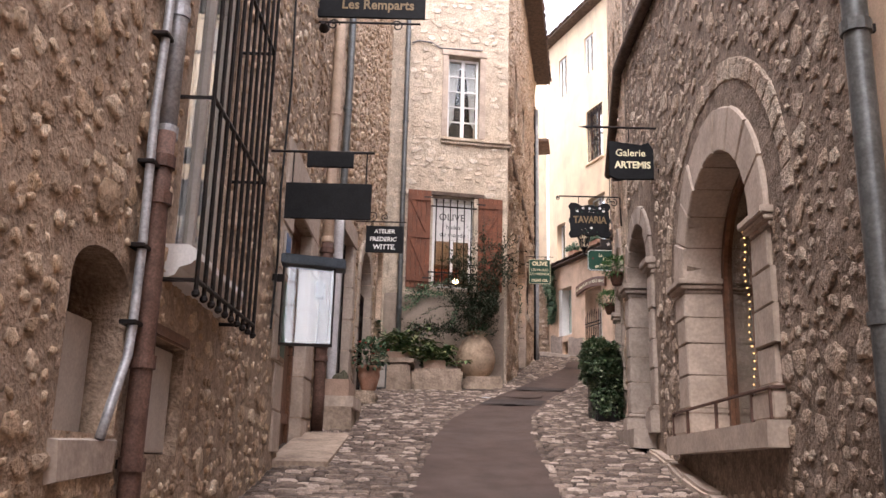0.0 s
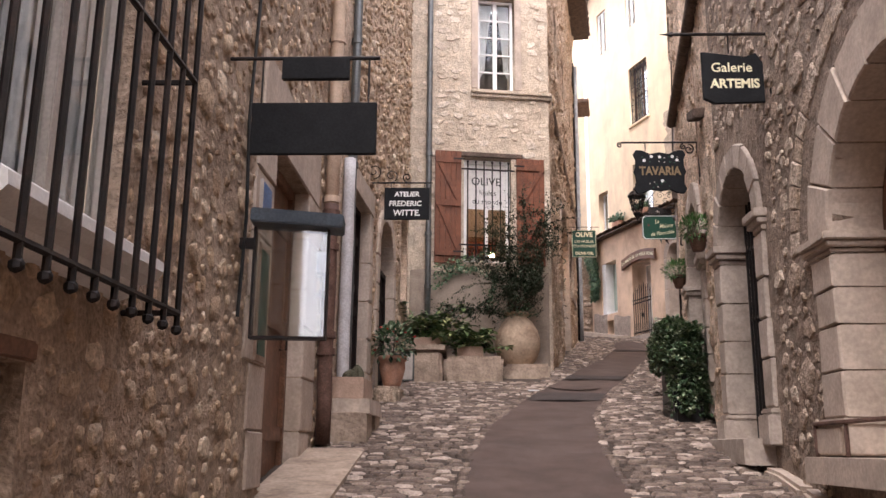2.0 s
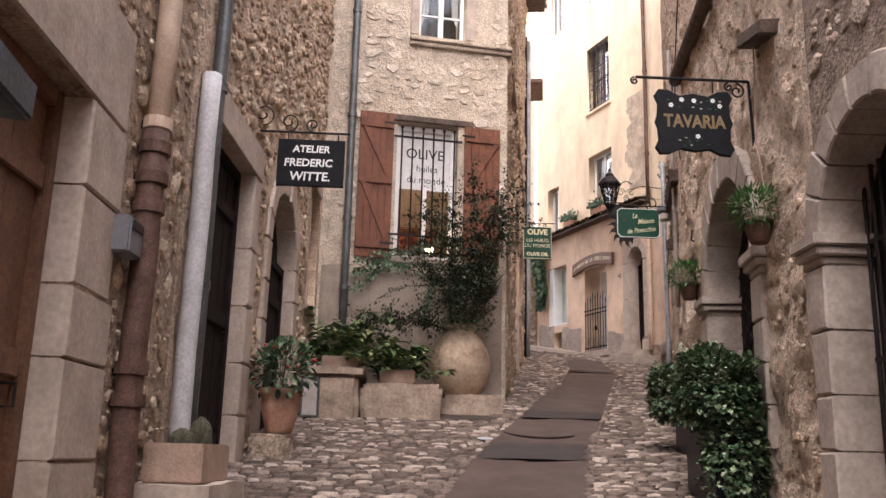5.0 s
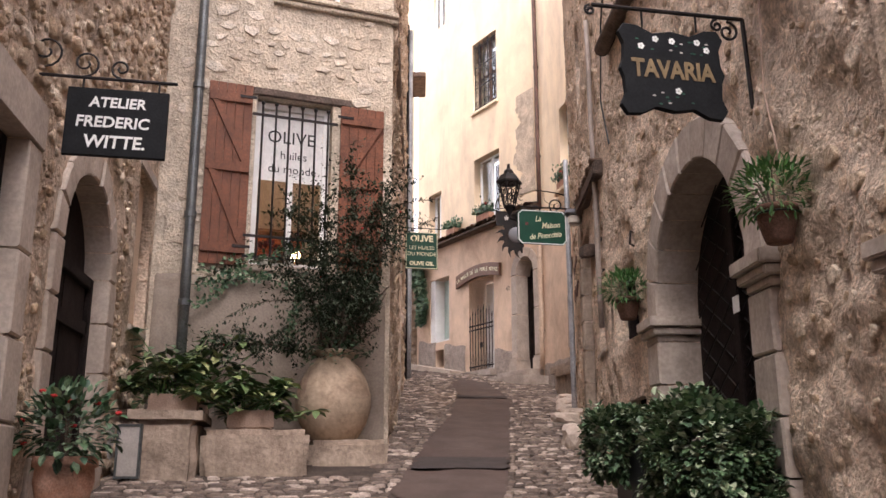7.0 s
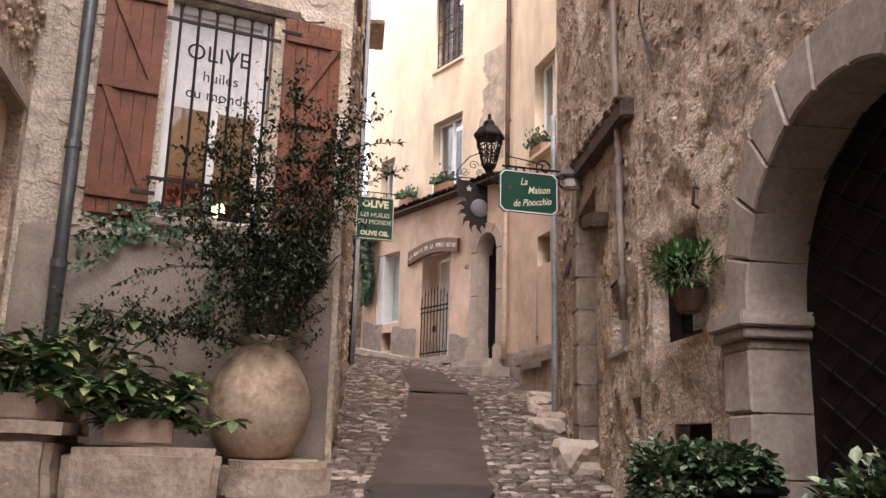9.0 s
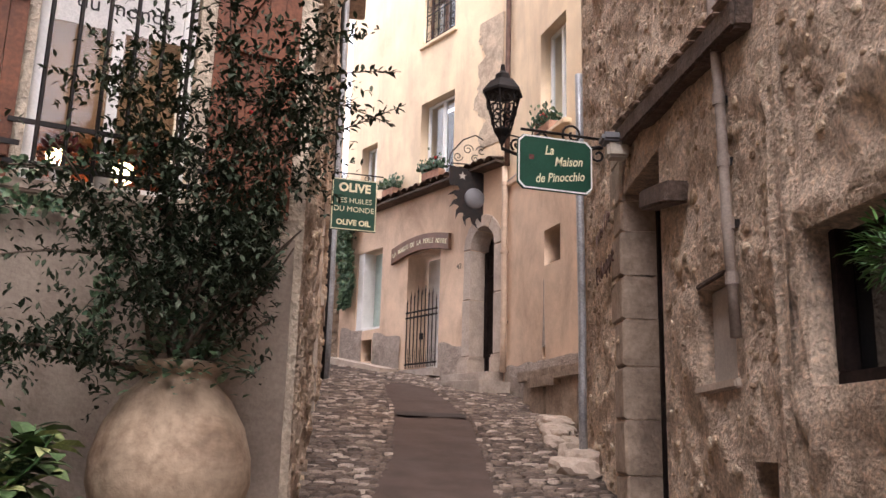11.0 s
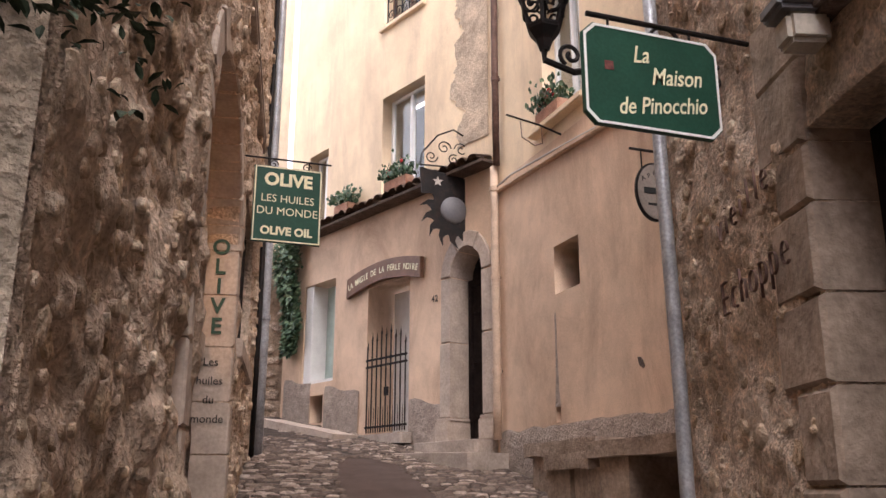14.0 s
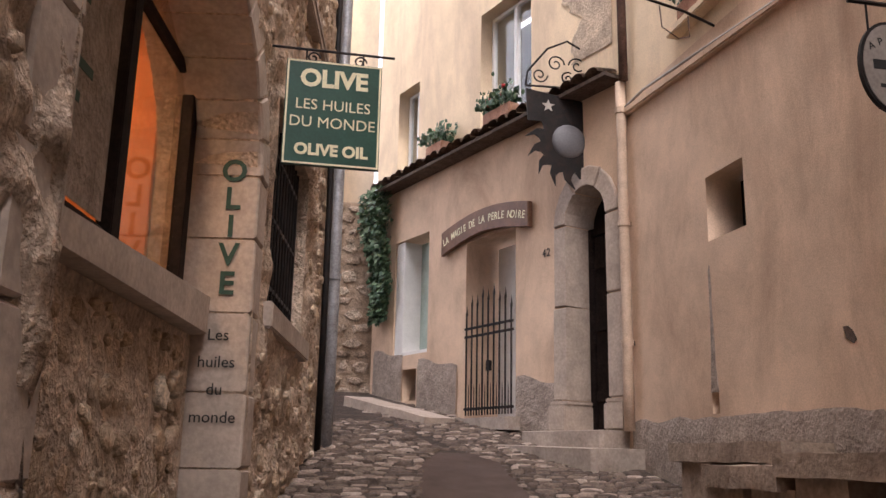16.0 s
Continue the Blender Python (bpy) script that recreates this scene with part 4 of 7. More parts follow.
# house front with shutters
def shutter(wall, s0, s1, z0, z1, hinge, flip):
    t = wthing("shutter", wall, hinge, z0, "red-brown wooden plank shutter with a Z brace, folded open", "shutter", "pair of shutters", out=0.03)
    a, b2 = s0 - hinge, s1 - hinge
    n, h = 5, z1 - z0
    for i in range(n):
        x0, x1 = a + (b2 - a) * i / n, a + (b2 - a) * (i + 1) / n
        part("plank", box(B(), x0 + 0.002, x1 - 0.002, 0, h, 0, 0.025, 0.004), SHUTTER, t)
    for z in (0.12, h * 0.5, h - 0.22):
        part("batten", box(B(), a + 0.01, b2 - 0.01, z, z + 0.11, 0.026, 0.05, 0.005), SHUTTER, t)
    for z0b, z1b in ((0.23, h * 0.5), (h * 0.5 + 0.11, h - 0.22)):
        xa, xb = (a + 0.04, b2 - 0.09) if flip else (b2 - 0.09, a + 0.04)
        lp = [(xa, z1b), (xa + 0.07, z1b), (xb + 0.07, z0b), (xb, z0b)]
        part("brace", prism(B(), lp, 0.026, 0.047), SHUTTER, t)
    for z in (0.18, h - 0.16):
        part("hinge", box(B(), -0.02 if a >= 0 else -0.16, 0.16 if a >= 0 else 0.02, z, z + 0.03, 0.051, 0.057, 0.002), IRON, t)


shutter(WHF, HX(-0.72), HX(-0.27), 4.82, 6.8, HX(-0.25), True)
shutter(WHF, HX(0.68), HX(1.17), 4.82, 6.72, HX(0.66), False)
sc, sw = (HX(-0.22) + HX(0.6)) / 2, HX(0.6) - HX(-0.22)
w2 = wthing("shop_window", WHF, sc, 4.85, "barred white-framed shop window with a lettered blind", "window")
part("window_frame", box(box(box(box(B(), -sw / 2, -sw / 2 + 0.07, 0.005, 1.86, -0.2, -0.12, 0.006), sw / 2 - 0.07, sw / 2, 0.005, 1.86, -0.2, -0.12, 0.006), -sw / 2 + 0.07, sw / 2 - 0.07, 0.005, 0.07, -0.2, -0.12, 0.006), -sw / 2 + 0.07, sw / 2 - 0.07, 1.79, 1.86, -0.2, -0.12, 0.006), WHITEFRAME, w2)
part("meeting_stile", box(B(), -0.03, 0.03, 0.07, 1.0, -0.19, -0.13, 0.005), WHITEFRAME, w2)
part("pane", box(B(), -sw / 2 + 0.07, sw / 2 - 0.07, 0.07, 1.79, -0.165, -0.16), GLASS, w2).visible_shadow = False
blind = part("blind", box(B(), -sw / 2 + 0.072, sw / 2 - 0.072, 0.98, 1.785, -0.158, -0.154), CURTAIN, w2, "white lettered blind")
lettering("letters", "OLIVE", 0.2, BLACKPAINT, blind, (0, 1.48, -0.152), 0.001)
lettering("letters", "huiles", 0.13, BLACKPAINT, blind, (0.03, 1.28, -0.152), 0.001)
lettering("letters", "du monde", 0.13, BLACKPAINT, blind, (0.02, 1.12, -0.152), 0.001)
part("window_sill", box(B(), -sw / 2 - 0.14, sw / 2 + 0.14, -0.07, -0.003, -0.2, 0.06, 0.012), LIMESTONE, w2)
part("lintel", box(B(), -sw / 2 - 0.2, sw / 2 + 0.2, 1.875, 1.96, -0.2, 0.03, 0.01), OLDBEAM, w2, "dark wooden lintel")
gr = part("grille", box(B(), -sw / 2 - 0.05, sw / 2 + 0.05, 1.62, 1.65, 0.05, 0.065, 0.003), IRON, w2, "black iron bars")
for z in (0.06, 0.28):
    part("cross_bar", box(B(), -sw / 2 - 0.08, sw / 2 + 0.08, z, z + 0.028, 0.05, 0.065, 0.003), IRON, gr)
for i in range(6):
    x = -sw / 2 + 0.06 + (sw - 0.12) * i / 5
    b = tube(B(), [(x, 0.02, 0.058), (x, 1.76, 0.058)], 0.012, 6)
    bmesh.ops.create_uvsphere(b, u_segments=6, v_segments=4, radius=0.024, matrix=Matrix.Translation((x, 1.77, 0.058)))
    part("bar", b, IRON, gr)
room("room_shop", WHF, sc - sw / 2, sc + sw / 2, 4.85, 6.72, 1.6, ROOMWALL)
cab = wthing("shop_shelf", WHF, sc - 0.05, 4.63, "red-brown shop shelving with warm lamps", "shelf", out=-2.1)
part("side", box(B(), -0.5, 0.6, 0.0, 1.15, -0.03, 0.0), REDWALL, cab)
for z in (0.35, 0.72, 1.08):
    part("shelf_board", box(B(), -0.5, 0.6, z, z + 0.03, 0.0, 0.3, 0.004), BROWNWOOD, cab)
lamp = wthing("table_lamp", WHF, sc + 0.12, 4.86, "small glowing warm lamp inside a shop window", "lamp", out=-0.34)
bm = lathe(B(), [(0.03, 0), (0.012, 0.02), (0.012, 0.14)], 10)
bmesh.ops.rotate(bm, verts=bm.verts, matrix=Matrix.Rotation(-math.pi / 2, 3, "X"))
part("stem", bm, BROWNWOOD, lamp)
bm = B()
bmesh.ops.create_uvsphere(bm, u_segments=14, v_segments=8, radius=0.065, matrix=Matrix.Translation((0, 0.2, 0)))
part("globe", bm, LAMPGLOW, lamp, "glowing globe", True)
lamp2 = copy_thing(lamp, WHF.at(sc - 0.22, 5.28, -1.6))
warm = bpy.data.lights.new("shop_ceiling_lamp", "AREA")
warm.energy, warm.size, warm.color = 4.5, 0.6, (1.0, 0.68, 0.45)
wl2 = new("shop_ceiling_lamp", warm)
wl2.matrix_world = look(WHF.at(sc, 6.8, -1.2).translation, WHF.at(sc, 5.0, -1.5).translation)
tagged(wl2, "warm ceiling lamp inside a shop", "lamp")
for x, z, h, q, mat in ((-0.36, 0.382, 0.2, 0.05, "r"), (-0.22, 0.382, 0.14, 0.04, "w"), (0.02, 0.382, 0.22, 0.05, "r"), (0.2, 0.382, 0.16, 0.045, "w"), (-0.3, 0.752, 0.18, 0.045, "w"), (0.1, 0.752, 0.2, 0.05, "r"), (0.36, 0.752, 0.15, 0.05, "r")):
    jug = wthing("shop_bottle", WHF, sc - 0.05 + x, 4.63 + z, "small oil bottle on a shop shelf", "bottle", "bottles on the shelf", out=-1.95)
    bm = lathe(B(), [(q * 0.9, 0), (q, h * 0.1), (q, h * 0.55), (q * 0.4, h * 0.75), (q * 0.35, h)], 10)
    bmesh.ops.rotate(bm, verts=bm.verts, matrix=Matrix.Rotation(-math.pi / 2, 3, "X"))
    part("body", bm, REDWALL if mat == "r" else WHITEFRAME, jug, "", True)


def front_window(name, wall, s0, s1, z0, z1, depth, label, **kw):
    return casement(name, wall, *sorted((wall.y(s0), wall.y(s1))), z0, z1, depth, label, **kw)


front_window("upper_window", WHF, HX(0.02), HX(0.68), 8.0, 9.8, 0.16, "white casement window with net curtains and small panes", rows=5, curtain=True)
fr = wthing("window_surround", WHF, (HX(0.02) + HX(0.68)) / 2, 8.0, "pale cut-stone window surround", "stone surround")
hw = (HX(0.68) - HX(0.02)) / 2
for side in (-1, 1):
    xs = sorted((side * hw, side * (hw + 0.12)))
    part("jamb_block", box(B(), *xs, 0, 1.8, -0.15, 0.03, 0.012), LIMESTONE, fr)
part("lintel", box(B(), -hw - 0.14, hw + 0.14, 1.803, 1.93, -0.15, 0.035, 0.012), LIMESTONE, fr)
for wall, s0, s1 in ((WHF, HX(-0.1), WHF.length + 0.045), (WHS, 0.0, WHS.length)):
    tr = wthing("trim_string_course", wall, s0, 7.84, "moulded stone string course", "trim")
    tagged(tr, kind="structure")
    part("moulding", box(box(B(), 0, s1 - s0, 0, 0.06, -0.1, 0.05, 0.01), 0, s1 - s0, 0.062, 0.13, -0.1, 0.085 if wall is WHF else 0.06, 0.012), PALE_MORTAR if wall is WHF else GREY_LIMESTONE, tr)

# house side: olive-oil shop
stone_arch("shop_arch", WHS, 19.6, 22.1, 3.4, 6.0, 0.82, 0.26, 13, LIMESTONE, "pale stone arch and piers of a shop window", 0.42, 0.02, 7, 0.0, 0.0, 8)
sA, sB = WHS.span(19.6, 22.1)
sw2 = wthing("arched_shop_window", WHS, (sA + sB) / 2, 5.33, "arched shop window with dark iron frame and orange interior", "window")
part("window_sill", block([(-1.26, -0.2), (1.26, -0.2), (1.26, -0.004), (-1.26, -0.1)], -0.42, -0.19, 0.035), LIMESTONE, sw2, "rough pale stone sill")
for x in (-1.2, 0.12, 1.15):
    part("upright", box(B(), x - 0.05, x + 0.05, 0.0, 1.42, -0.4, -0.33, 0.005), DARKWOOD, sw2)
for z in (0.0, 1.15):
    part("rail", box(B(), -1.25, 1.25, z, z + 0.06, -0.4, -0.36, 0.005), DARKWOOD, sw2)
part("pane", box(B(), -1.25, 1.25, 0.06, 1.5, -0.385, -0.38), GLASS, sw2).visible_shadow = False
# opaque grey stands in for the reflection on this glass leaf
part("open_leaf", box(B(), -1.12, 0.05, 0.08, 1.14, -0.374, -0.368), DADO, sw2, "printed glass leaf with its grey reflection painted on")
for k in range(5):
    part("word_bar", box(B(), -0.9, -0.9 + 0.5 + 0.1 * (k % 3), 0.3 + 0.13 * k, 0.34 + 0.13 * k, -0.367, -0.365), GREENLETTER, sw2)
for x in (-1.0, -0.93):
    part("bar", tube(B(), [(x, 0.0, -0.2), (x, 1.35, -0.2)], 0.012, 6), IRON, sw2)
room("room_oil_shop", WHS, sA, sB, 5.1, 6.8, 1.2, ROOMWALL)
ow = wthing("orange_partition", WHS, (sA + sB) / 2, 4.86, "orange painted partition inside a shop", "partition", out=-1.05)
part("board", box(B(), 1.3, 1.34, 0.0, 2.1, -0.65, 0.47, 0.005), ORANGEWALL, ow)
part("board", box(B(), -0.2, 1.28, 0.0, 2.1, -0.65, -0.61, 0.005), ORANGEWALL, ow)
glow = bpy.data.lights.new("shop_ceiling_lamp", "AREA")
glow.energy, glow.size, glow.color = 15, 0.8, (1.0, 0.6, 0.3)
gl = new("shop_ceiling_lamp", glow)
gl.matrix_world = look((1.22, 21.3, 6.95), (1.0, 21.4, 5.0))
tagged(gl, "warm ceiling lamp inside a shop", "lamp")
# words on the reveal of the arch, which faces down the lane
rv = thing("painted_words", Matrix.Translation((0, 0, 0)), "dark painted words on a pale stone reveal", "lettering")
px, py = WHS.a.x + WHS.v.x * (sB - 0.012), WHS.a.y + WHS.v.y * (sB - 0.012)
turn = math.degrees(math.atan2(-WHS.v.x, WHS.v.y))
rv.matrix_basis = pose(px - 0.14 * WHS.n.x, py - 0.14 * WHS.n.y, 0, 90, 0, turn)
for i, ch in enumerate("OLIVE"):
    lettering("letter", ch, 0.17, GREENLETTER, rv, (0.02, 6.02 - 0.155 * i, 0.002), 0.002, 0.004)
for i, word in enumerate(("Les", "huiles", "du", "monde")):
    lettering("word", word, 0.085, BLACKPAINT, rv, (0.0, 5.13 - 0.14 * i, 0.002), 0.001)
sC, sD = WHS.span(22.65, 24.3)
w3 = wthing("barred_window", WHS, (sC + sD) / 2, 5.4, "small dark window behind iron bars with a stone sill", "window")
part("dark_backing", box(B(), -0.9, 0.9, 0.0, 1.3, -0.32, -0.3), UNLITBACK, w3)
part("window_sill", box(B(), -0.95, 0.95, -0.16, -0.003, -0.3, 0.06, 0.012), LIMESTONE, w3)
bars(w3, -0.75, 0.75, 0.0, 1.3, -0.08, 12, 0.012, (0.15, 0.5, 0.85))
for ya, yb in ((18.6, 19.3), (21.0, 21.7), (23.6, 24.3)):
    casement("upper_window", WHS, ya, yb, 9.2, 10.6, 0.18, "shuttered upper window in a rubble wall", rows=3)

# gallery arch
stone_arch("gallery_arch", WR1, 5.72, 7.56, 1.76, 3.1, 0.79, 0.34, 9, LIMESTONE, "smooth pale stone arch of a gallery window", 0.3, 0.03, 4, 0.13, 0.22, 11)
stone_arch("relieving_arch", WR1, 5.1, 8.16, 3.1, 3.1, 1.3, 0.17, 27, GREY_RUBBLE, "rough stone relieving arch above a gallery window", 0.05, 0.016, 1, 0, 0, 12, jambs=False)
sA, sB = WR1.span(5.72, 7.56)
gw = wthing("gallery_window", WR1, (sA + sB) / 2, 1.72, "arched gallery window with a wooden frame and fairy lights", "window")
lp = arched(-0.91, 0.91, 0.02, 1.38, 0.77)
li = [(x * 0.92, 0.09 + (y - 0.02) * 0.95) for x, y in lp]
b = B()
go, gi = [[b.verts.new((x, y, -0.3)) for x, y in l] for l in (lp, li)]
ho, hi2 = [[b.verts.new((x, y, -0.37)) for x, y in l] for l in (lp, li)]
for i in range(len(lp)):
    j = (i + 1) % len(lp)
    for q in ((go[i], go[j], gi[j], gi[i]), (ho[i], hi2[i], hi2[j], ho[j]), (gi[i], gi[j], hi2[j], hi2[i]), (go[i], ho[i], ho[j], go[j])):
        b.faces.new(q)
part("window_frame", b, BROWNWOOD, gw)
part("mullion", box(B(), 0.02, 0.09, 0.09, 2.02, -0.36, -0.31, 0.005), BROWNWOOD, gw)
part("pane", prism(B(), li, -0.34, -0.335), GLASS, gw).visible_shadow = False
part("window_sill", block([(-1.42, -0.13), (1.36, -0.13), (1.36, 0.03), (-1.42, 0.03)], -0.3, 0.13, 0.025), LIMESTONE, gw, "thick pale stone sill")
string = [(-0.56 + 0.035 * math.sin(i * 0.8) + 0.004 * i, 1.72 - 1.42 * i / 23) for i in range(24)]
bulbs = [(x, z, 0.008) for x, z in string] + [(-0.22 + 0.12 * math.cos(math.pi * i / 11), 0.14 + 0.15 * math.sin(math.pi * i / 11), 0.008) for i in range(12)]
for x, z, q in bulbs:
    b = B()
    bmesh.ops.create_icosphere(b, subdivisions=1, radius=q, matrix=Matrix.Translation((x, z, -0.4)))
    part("bulb", b, BULB, gw)
part("wire", tube(B(), [(x, z, -0.406) for x, z in string], 0.003, 5), BLACKPAINT, gw)
room("room_gallery", WR1, sA, sB, 1.72, 3.9, 1.5, REDWALL)
rl = wthing("low_railing", WR1, (sA + sB) / 2, 1.75, "low dark iron railing on a stone sill", "railing")
part("top_bar", tube(B(), [(-1.3, 0.2, 0.0), (-1.3, 0.2, 0.08), (1.3, 0.2, 0.08), (1.3, 0.2, 0.0)], 0.014, 6), RUSTPAINT, rl)
for x in (-1.28, -0.78, 0.08, 0.92, 1.28):
    part("post", tube(B(), [(x, 0.0, 0.08), (x, 0.2, 0.08)], 0.013, 6), RUSTPAINT, rl)

# second arch
stone_arch("doorway_arch", WR1, 9.1, 10.22, 1.82, 3.62, 0.56, 0.2, 9, GREY_LIMESTONE, "grey stone arch with capitals round a barred door", 0.5, 0.04, 4, 0.17, 0.28, 14)
sA, sB = WR1.span(9.1, 10.22)
gd = wthing("barred_gate", WR1, (sA + sB) / 2, 1.88, "dark iron barred gate in a stone arch", "gate", out=-0.2)
bars(gd, -0.5, 0.5, 0.0, 2.1, 0.0, 12, 0.012, (0.05, 0.5, 0.8))
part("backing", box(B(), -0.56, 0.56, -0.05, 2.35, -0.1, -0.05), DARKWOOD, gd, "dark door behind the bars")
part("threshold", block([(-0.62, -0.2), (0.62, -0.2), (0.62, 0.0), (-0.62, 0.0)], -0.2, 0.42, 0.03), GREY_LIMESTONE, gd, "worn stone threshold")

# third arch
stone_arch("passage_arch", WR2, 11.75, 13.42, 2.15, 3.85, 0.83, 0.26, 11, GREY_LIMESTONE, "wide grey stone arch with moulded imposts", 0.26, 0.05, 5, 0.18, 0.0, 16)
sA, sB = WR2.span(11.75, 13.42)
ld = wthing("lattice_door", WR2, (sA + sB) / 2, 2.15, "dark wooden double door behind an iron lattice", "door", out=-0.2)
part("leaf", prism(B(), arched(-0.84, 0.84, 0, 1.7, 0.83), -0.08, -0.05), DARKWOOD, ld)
part("centre_post", box(B(), -0.05, 0.05, 0, 2.46, -0.05, 0.0, 0.006), DARKWOOD, ld)
for i in range(-9, 16):
    for d in (-1, 1):
        pts = []
        for k in range(24):
            x, z = d * (-1.0 + 2.0 * k / 23), i * 0.17 + 1.1 * k / 23
            if z > 0 and inside((x, z), arched(-0.82, 0.82, 0, 1.7, 0.81)):
                pts.append((x, z, -0.03 + 0.006 * d))
        if len(pts) > 2:
            part("lattice_bar", tube(B(), [pts[0], pts[-1]], 0.006, 4), IRON, ld)
part("notice", box(B(), -0.02, 0.08, 1.58, 1.68, 0.001, 0.006), WHITEPAINT, ld, "small white notice")
sA, sB = WR2.span(14.05, 14.82)
w4 = wthing("small_dark_window", WR2, (sA + sB) / 2, 3.83, "small dark window in a roughcast wall", "window")
part("dark_backing", box(B(), -0.42, 0.42, -0.02, 0.64, -0.2, -0.17), UNLITBACK, w4)
part("window_frame", box(box(B(), -0.38, 0.38, 0.0, 0.06, -0.17, -0.1, 0.005), -0.38, -0.33, 0.06, 0.62, -0.17, -0.1, 0.005), DARKWOOD, w4)
sA, sB = WR2.span(13.98, 14.5)
w5 = wthing("cellar_vent", WR2, (sA + sB) / 2, 2.95, "dark red cellar hatch low in a wall", "hatch")
part("hatch_board", box(B(), -0.27, 0.27, 0, 0.4, -0.12, -0.09), DARKWOOD, w5)
casement("upper_window", WR2, 12.6, 13.3, 6.9, 8.3, 0.18, "white-framed upper window", rows=4)
sA, sB = WR3.span(15.56, 16.1)
mc = wthing("meter_cupboard", WR3, (sA + sB) / 2, 3.93, "pale grey meter cupboard in a wall recess", "cupboard")
part("cupboard_door", box(B(), -0.27, 0.27, 0.0, 0.5, -0.1, -0.07, 0.006), PANEL, mc)
part("back", box(B(), -0.27, 0.27, 0.0, 0.5, -0.3, -0.11), MORTAR, mc)
part("dark_pane", box(B(), 0.06, 0.25, 0.28, 0.48, -0.069, -0.065), GREYBOX, mc)
part("lintel", box(B(), -0.29, 0.3, 0.515, 0.545, -0.1, 0.012, 0.008), OLDBEAM, mc)
part("sill", box(B(), -0.32, 0.32, -0.05, -0.003, -0.1, 0.03, 0.01), LIMESTONE, mc)
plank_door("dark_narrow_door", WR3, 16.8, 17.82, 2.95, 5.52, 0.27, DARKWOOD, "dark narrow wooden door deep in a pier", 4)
casement("upper_window", WR3, 17.2, 17.7, 7.3, 8.4, 0.18, "dark upper window with a wooden shutter", rows=2, mat=OLDBEAM)
sA, sB = WR3.span(15.15, 15.4)
vn = wthing("wall_recess", WR3, (sA + sB) / 2, 3.2, "small dark recess low in a wall", "recess")
part("back", box(B(), -0.14, 0.14, 0, 0.36, -0.2, -0.17), MORTAR, vn)

# ochre house
def sill_pot(wall, s, z, out, w=0.5):
    t = wthing("window_box", wall, s, z, "terracotta window box with red geraniums", "planter", "geranium boxes", out=out)
    part("trough", box(B(), -w / 2, w / 2, 0, 0.15, -0.08, 0.08, 0.012), TERRACOTTA, t)
    return t


sA, sB = WF1.span(23.12, 23.66)
w6 = wthing("small_window", WF1, (sA + sB) / 2, 6.25, "small square unframed window with dark glass", "window")
part("dark_backing", box(B(), -0.3, 0.3, -0.02, 0.56, -0.35, -0.32), UNLITBACK, w6)
part("window_frame", box(B(), 0.18, 0.24, 0, 0.53, -0.32, -0.28, 0.004), DARKWOOD, w6)
casement("tall_window", WF1, 22.9, 23.8, 8.25, 10.0, 0.2, "tall white-framed window in a cream wall", rows=1, group="tall windows")
casement("tall_window", WF2, 26.58, 27.58, 8.45, 10.15, 0.2, "tall white-framed window in a cream wall", rows=1, group="tall windows")
casement("tall_window", WF2, 29.05, 29.62, 8.45, 9.82, 0.2, "narrow white-framed window in a cream wall", rows=1, group="tall windows")
casement("grilled_window", WF2, 26.62, 27.6, 11.4, 13.25, 0.2, "brown-framed window behind a curled iron grille", rows=2, mat=BROWNWOOD)
casement("attic_window", WF2, 28.85, 29.4, 14.5, 16.0, 0.08, "closed pale attic shutter", rows=1, group="attic windows", dark=False)
casement("attic_window", WF2, 27.1, 27.65, 14.6, 16.0, 0.08, "closed pale attic shutter", rows=1, group="attic windows", dark=False)
gs = wthing("curled_grille", WF2, sum(WF2.span(26.62, 27.6)) / 2, 11.4, "black curled iron window grille", "grille", out=-0.05)
bars(gs, -0.48, 0.48, 0.0, 1.85, 0.0, 6, 0.012, (0.05, 0.35, 0.65, 0.95))
for i in range(5):
    for j in range(6):
        part("scroll", tube(B(), [(x, y, 0.0) for x, y in spiral(-0.39 + 0.192 * i, 0.2 + 0.29 * j, 0.09, 1.2, j, 12)], 0.008, 4), IRON, gs)
for ya, yb, z in ((26.58, 27.58, 8.45), (29.05, 29.62, 8.45), (26.62, 27.6, 11.4)):
    s0, s1 = WF2.span(ya, yb)
    si = wthing("trim_window_sill", WF2, (s0 + s1) / 2, z, "painted window sill", "sill")
    tagged(si, kind="structure")
    part("slab", box(B(), -(s1 - s0) / 2 - 0.06, (s1 - s0) / 2 + 0.06, -0.08, -0.003, -0.18, 0.06, 0.012), CREAM, si)
s0, s1 = WF1.span(22.75, 24.0)
si = wthing("trim_window_sill", WF1, (s0 + s1) / 2, 8.24, "painted window sill", "sill")
tagged(si, kind="structure")
part("slab", box(B(), -(s1 - s0) / 2, (s1 - s0) / 2, -0.08, -0.003, -0.18, 0.12, 0.012), CREAM, si)
stone_arch("door_arch", WF2, 25.42, 26.02, 4.82, 6.95, 0.38, 0.2, 3, LIMESTONE, "tall pale stone door surround with a segmental arch", 0.4, 0.03, 2, 0.0, 0.3, 21)
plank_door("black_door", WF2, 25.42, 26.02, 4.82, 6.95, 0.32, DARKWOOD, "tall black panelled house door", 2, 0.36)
s0, s1 = WF2.span(25.1, 26.5)
st = wthing("door_steps", WF2, (s0 + s1) / 2, ground(25.8) - 0.05, "two worn stone steps below a black door", "steps")
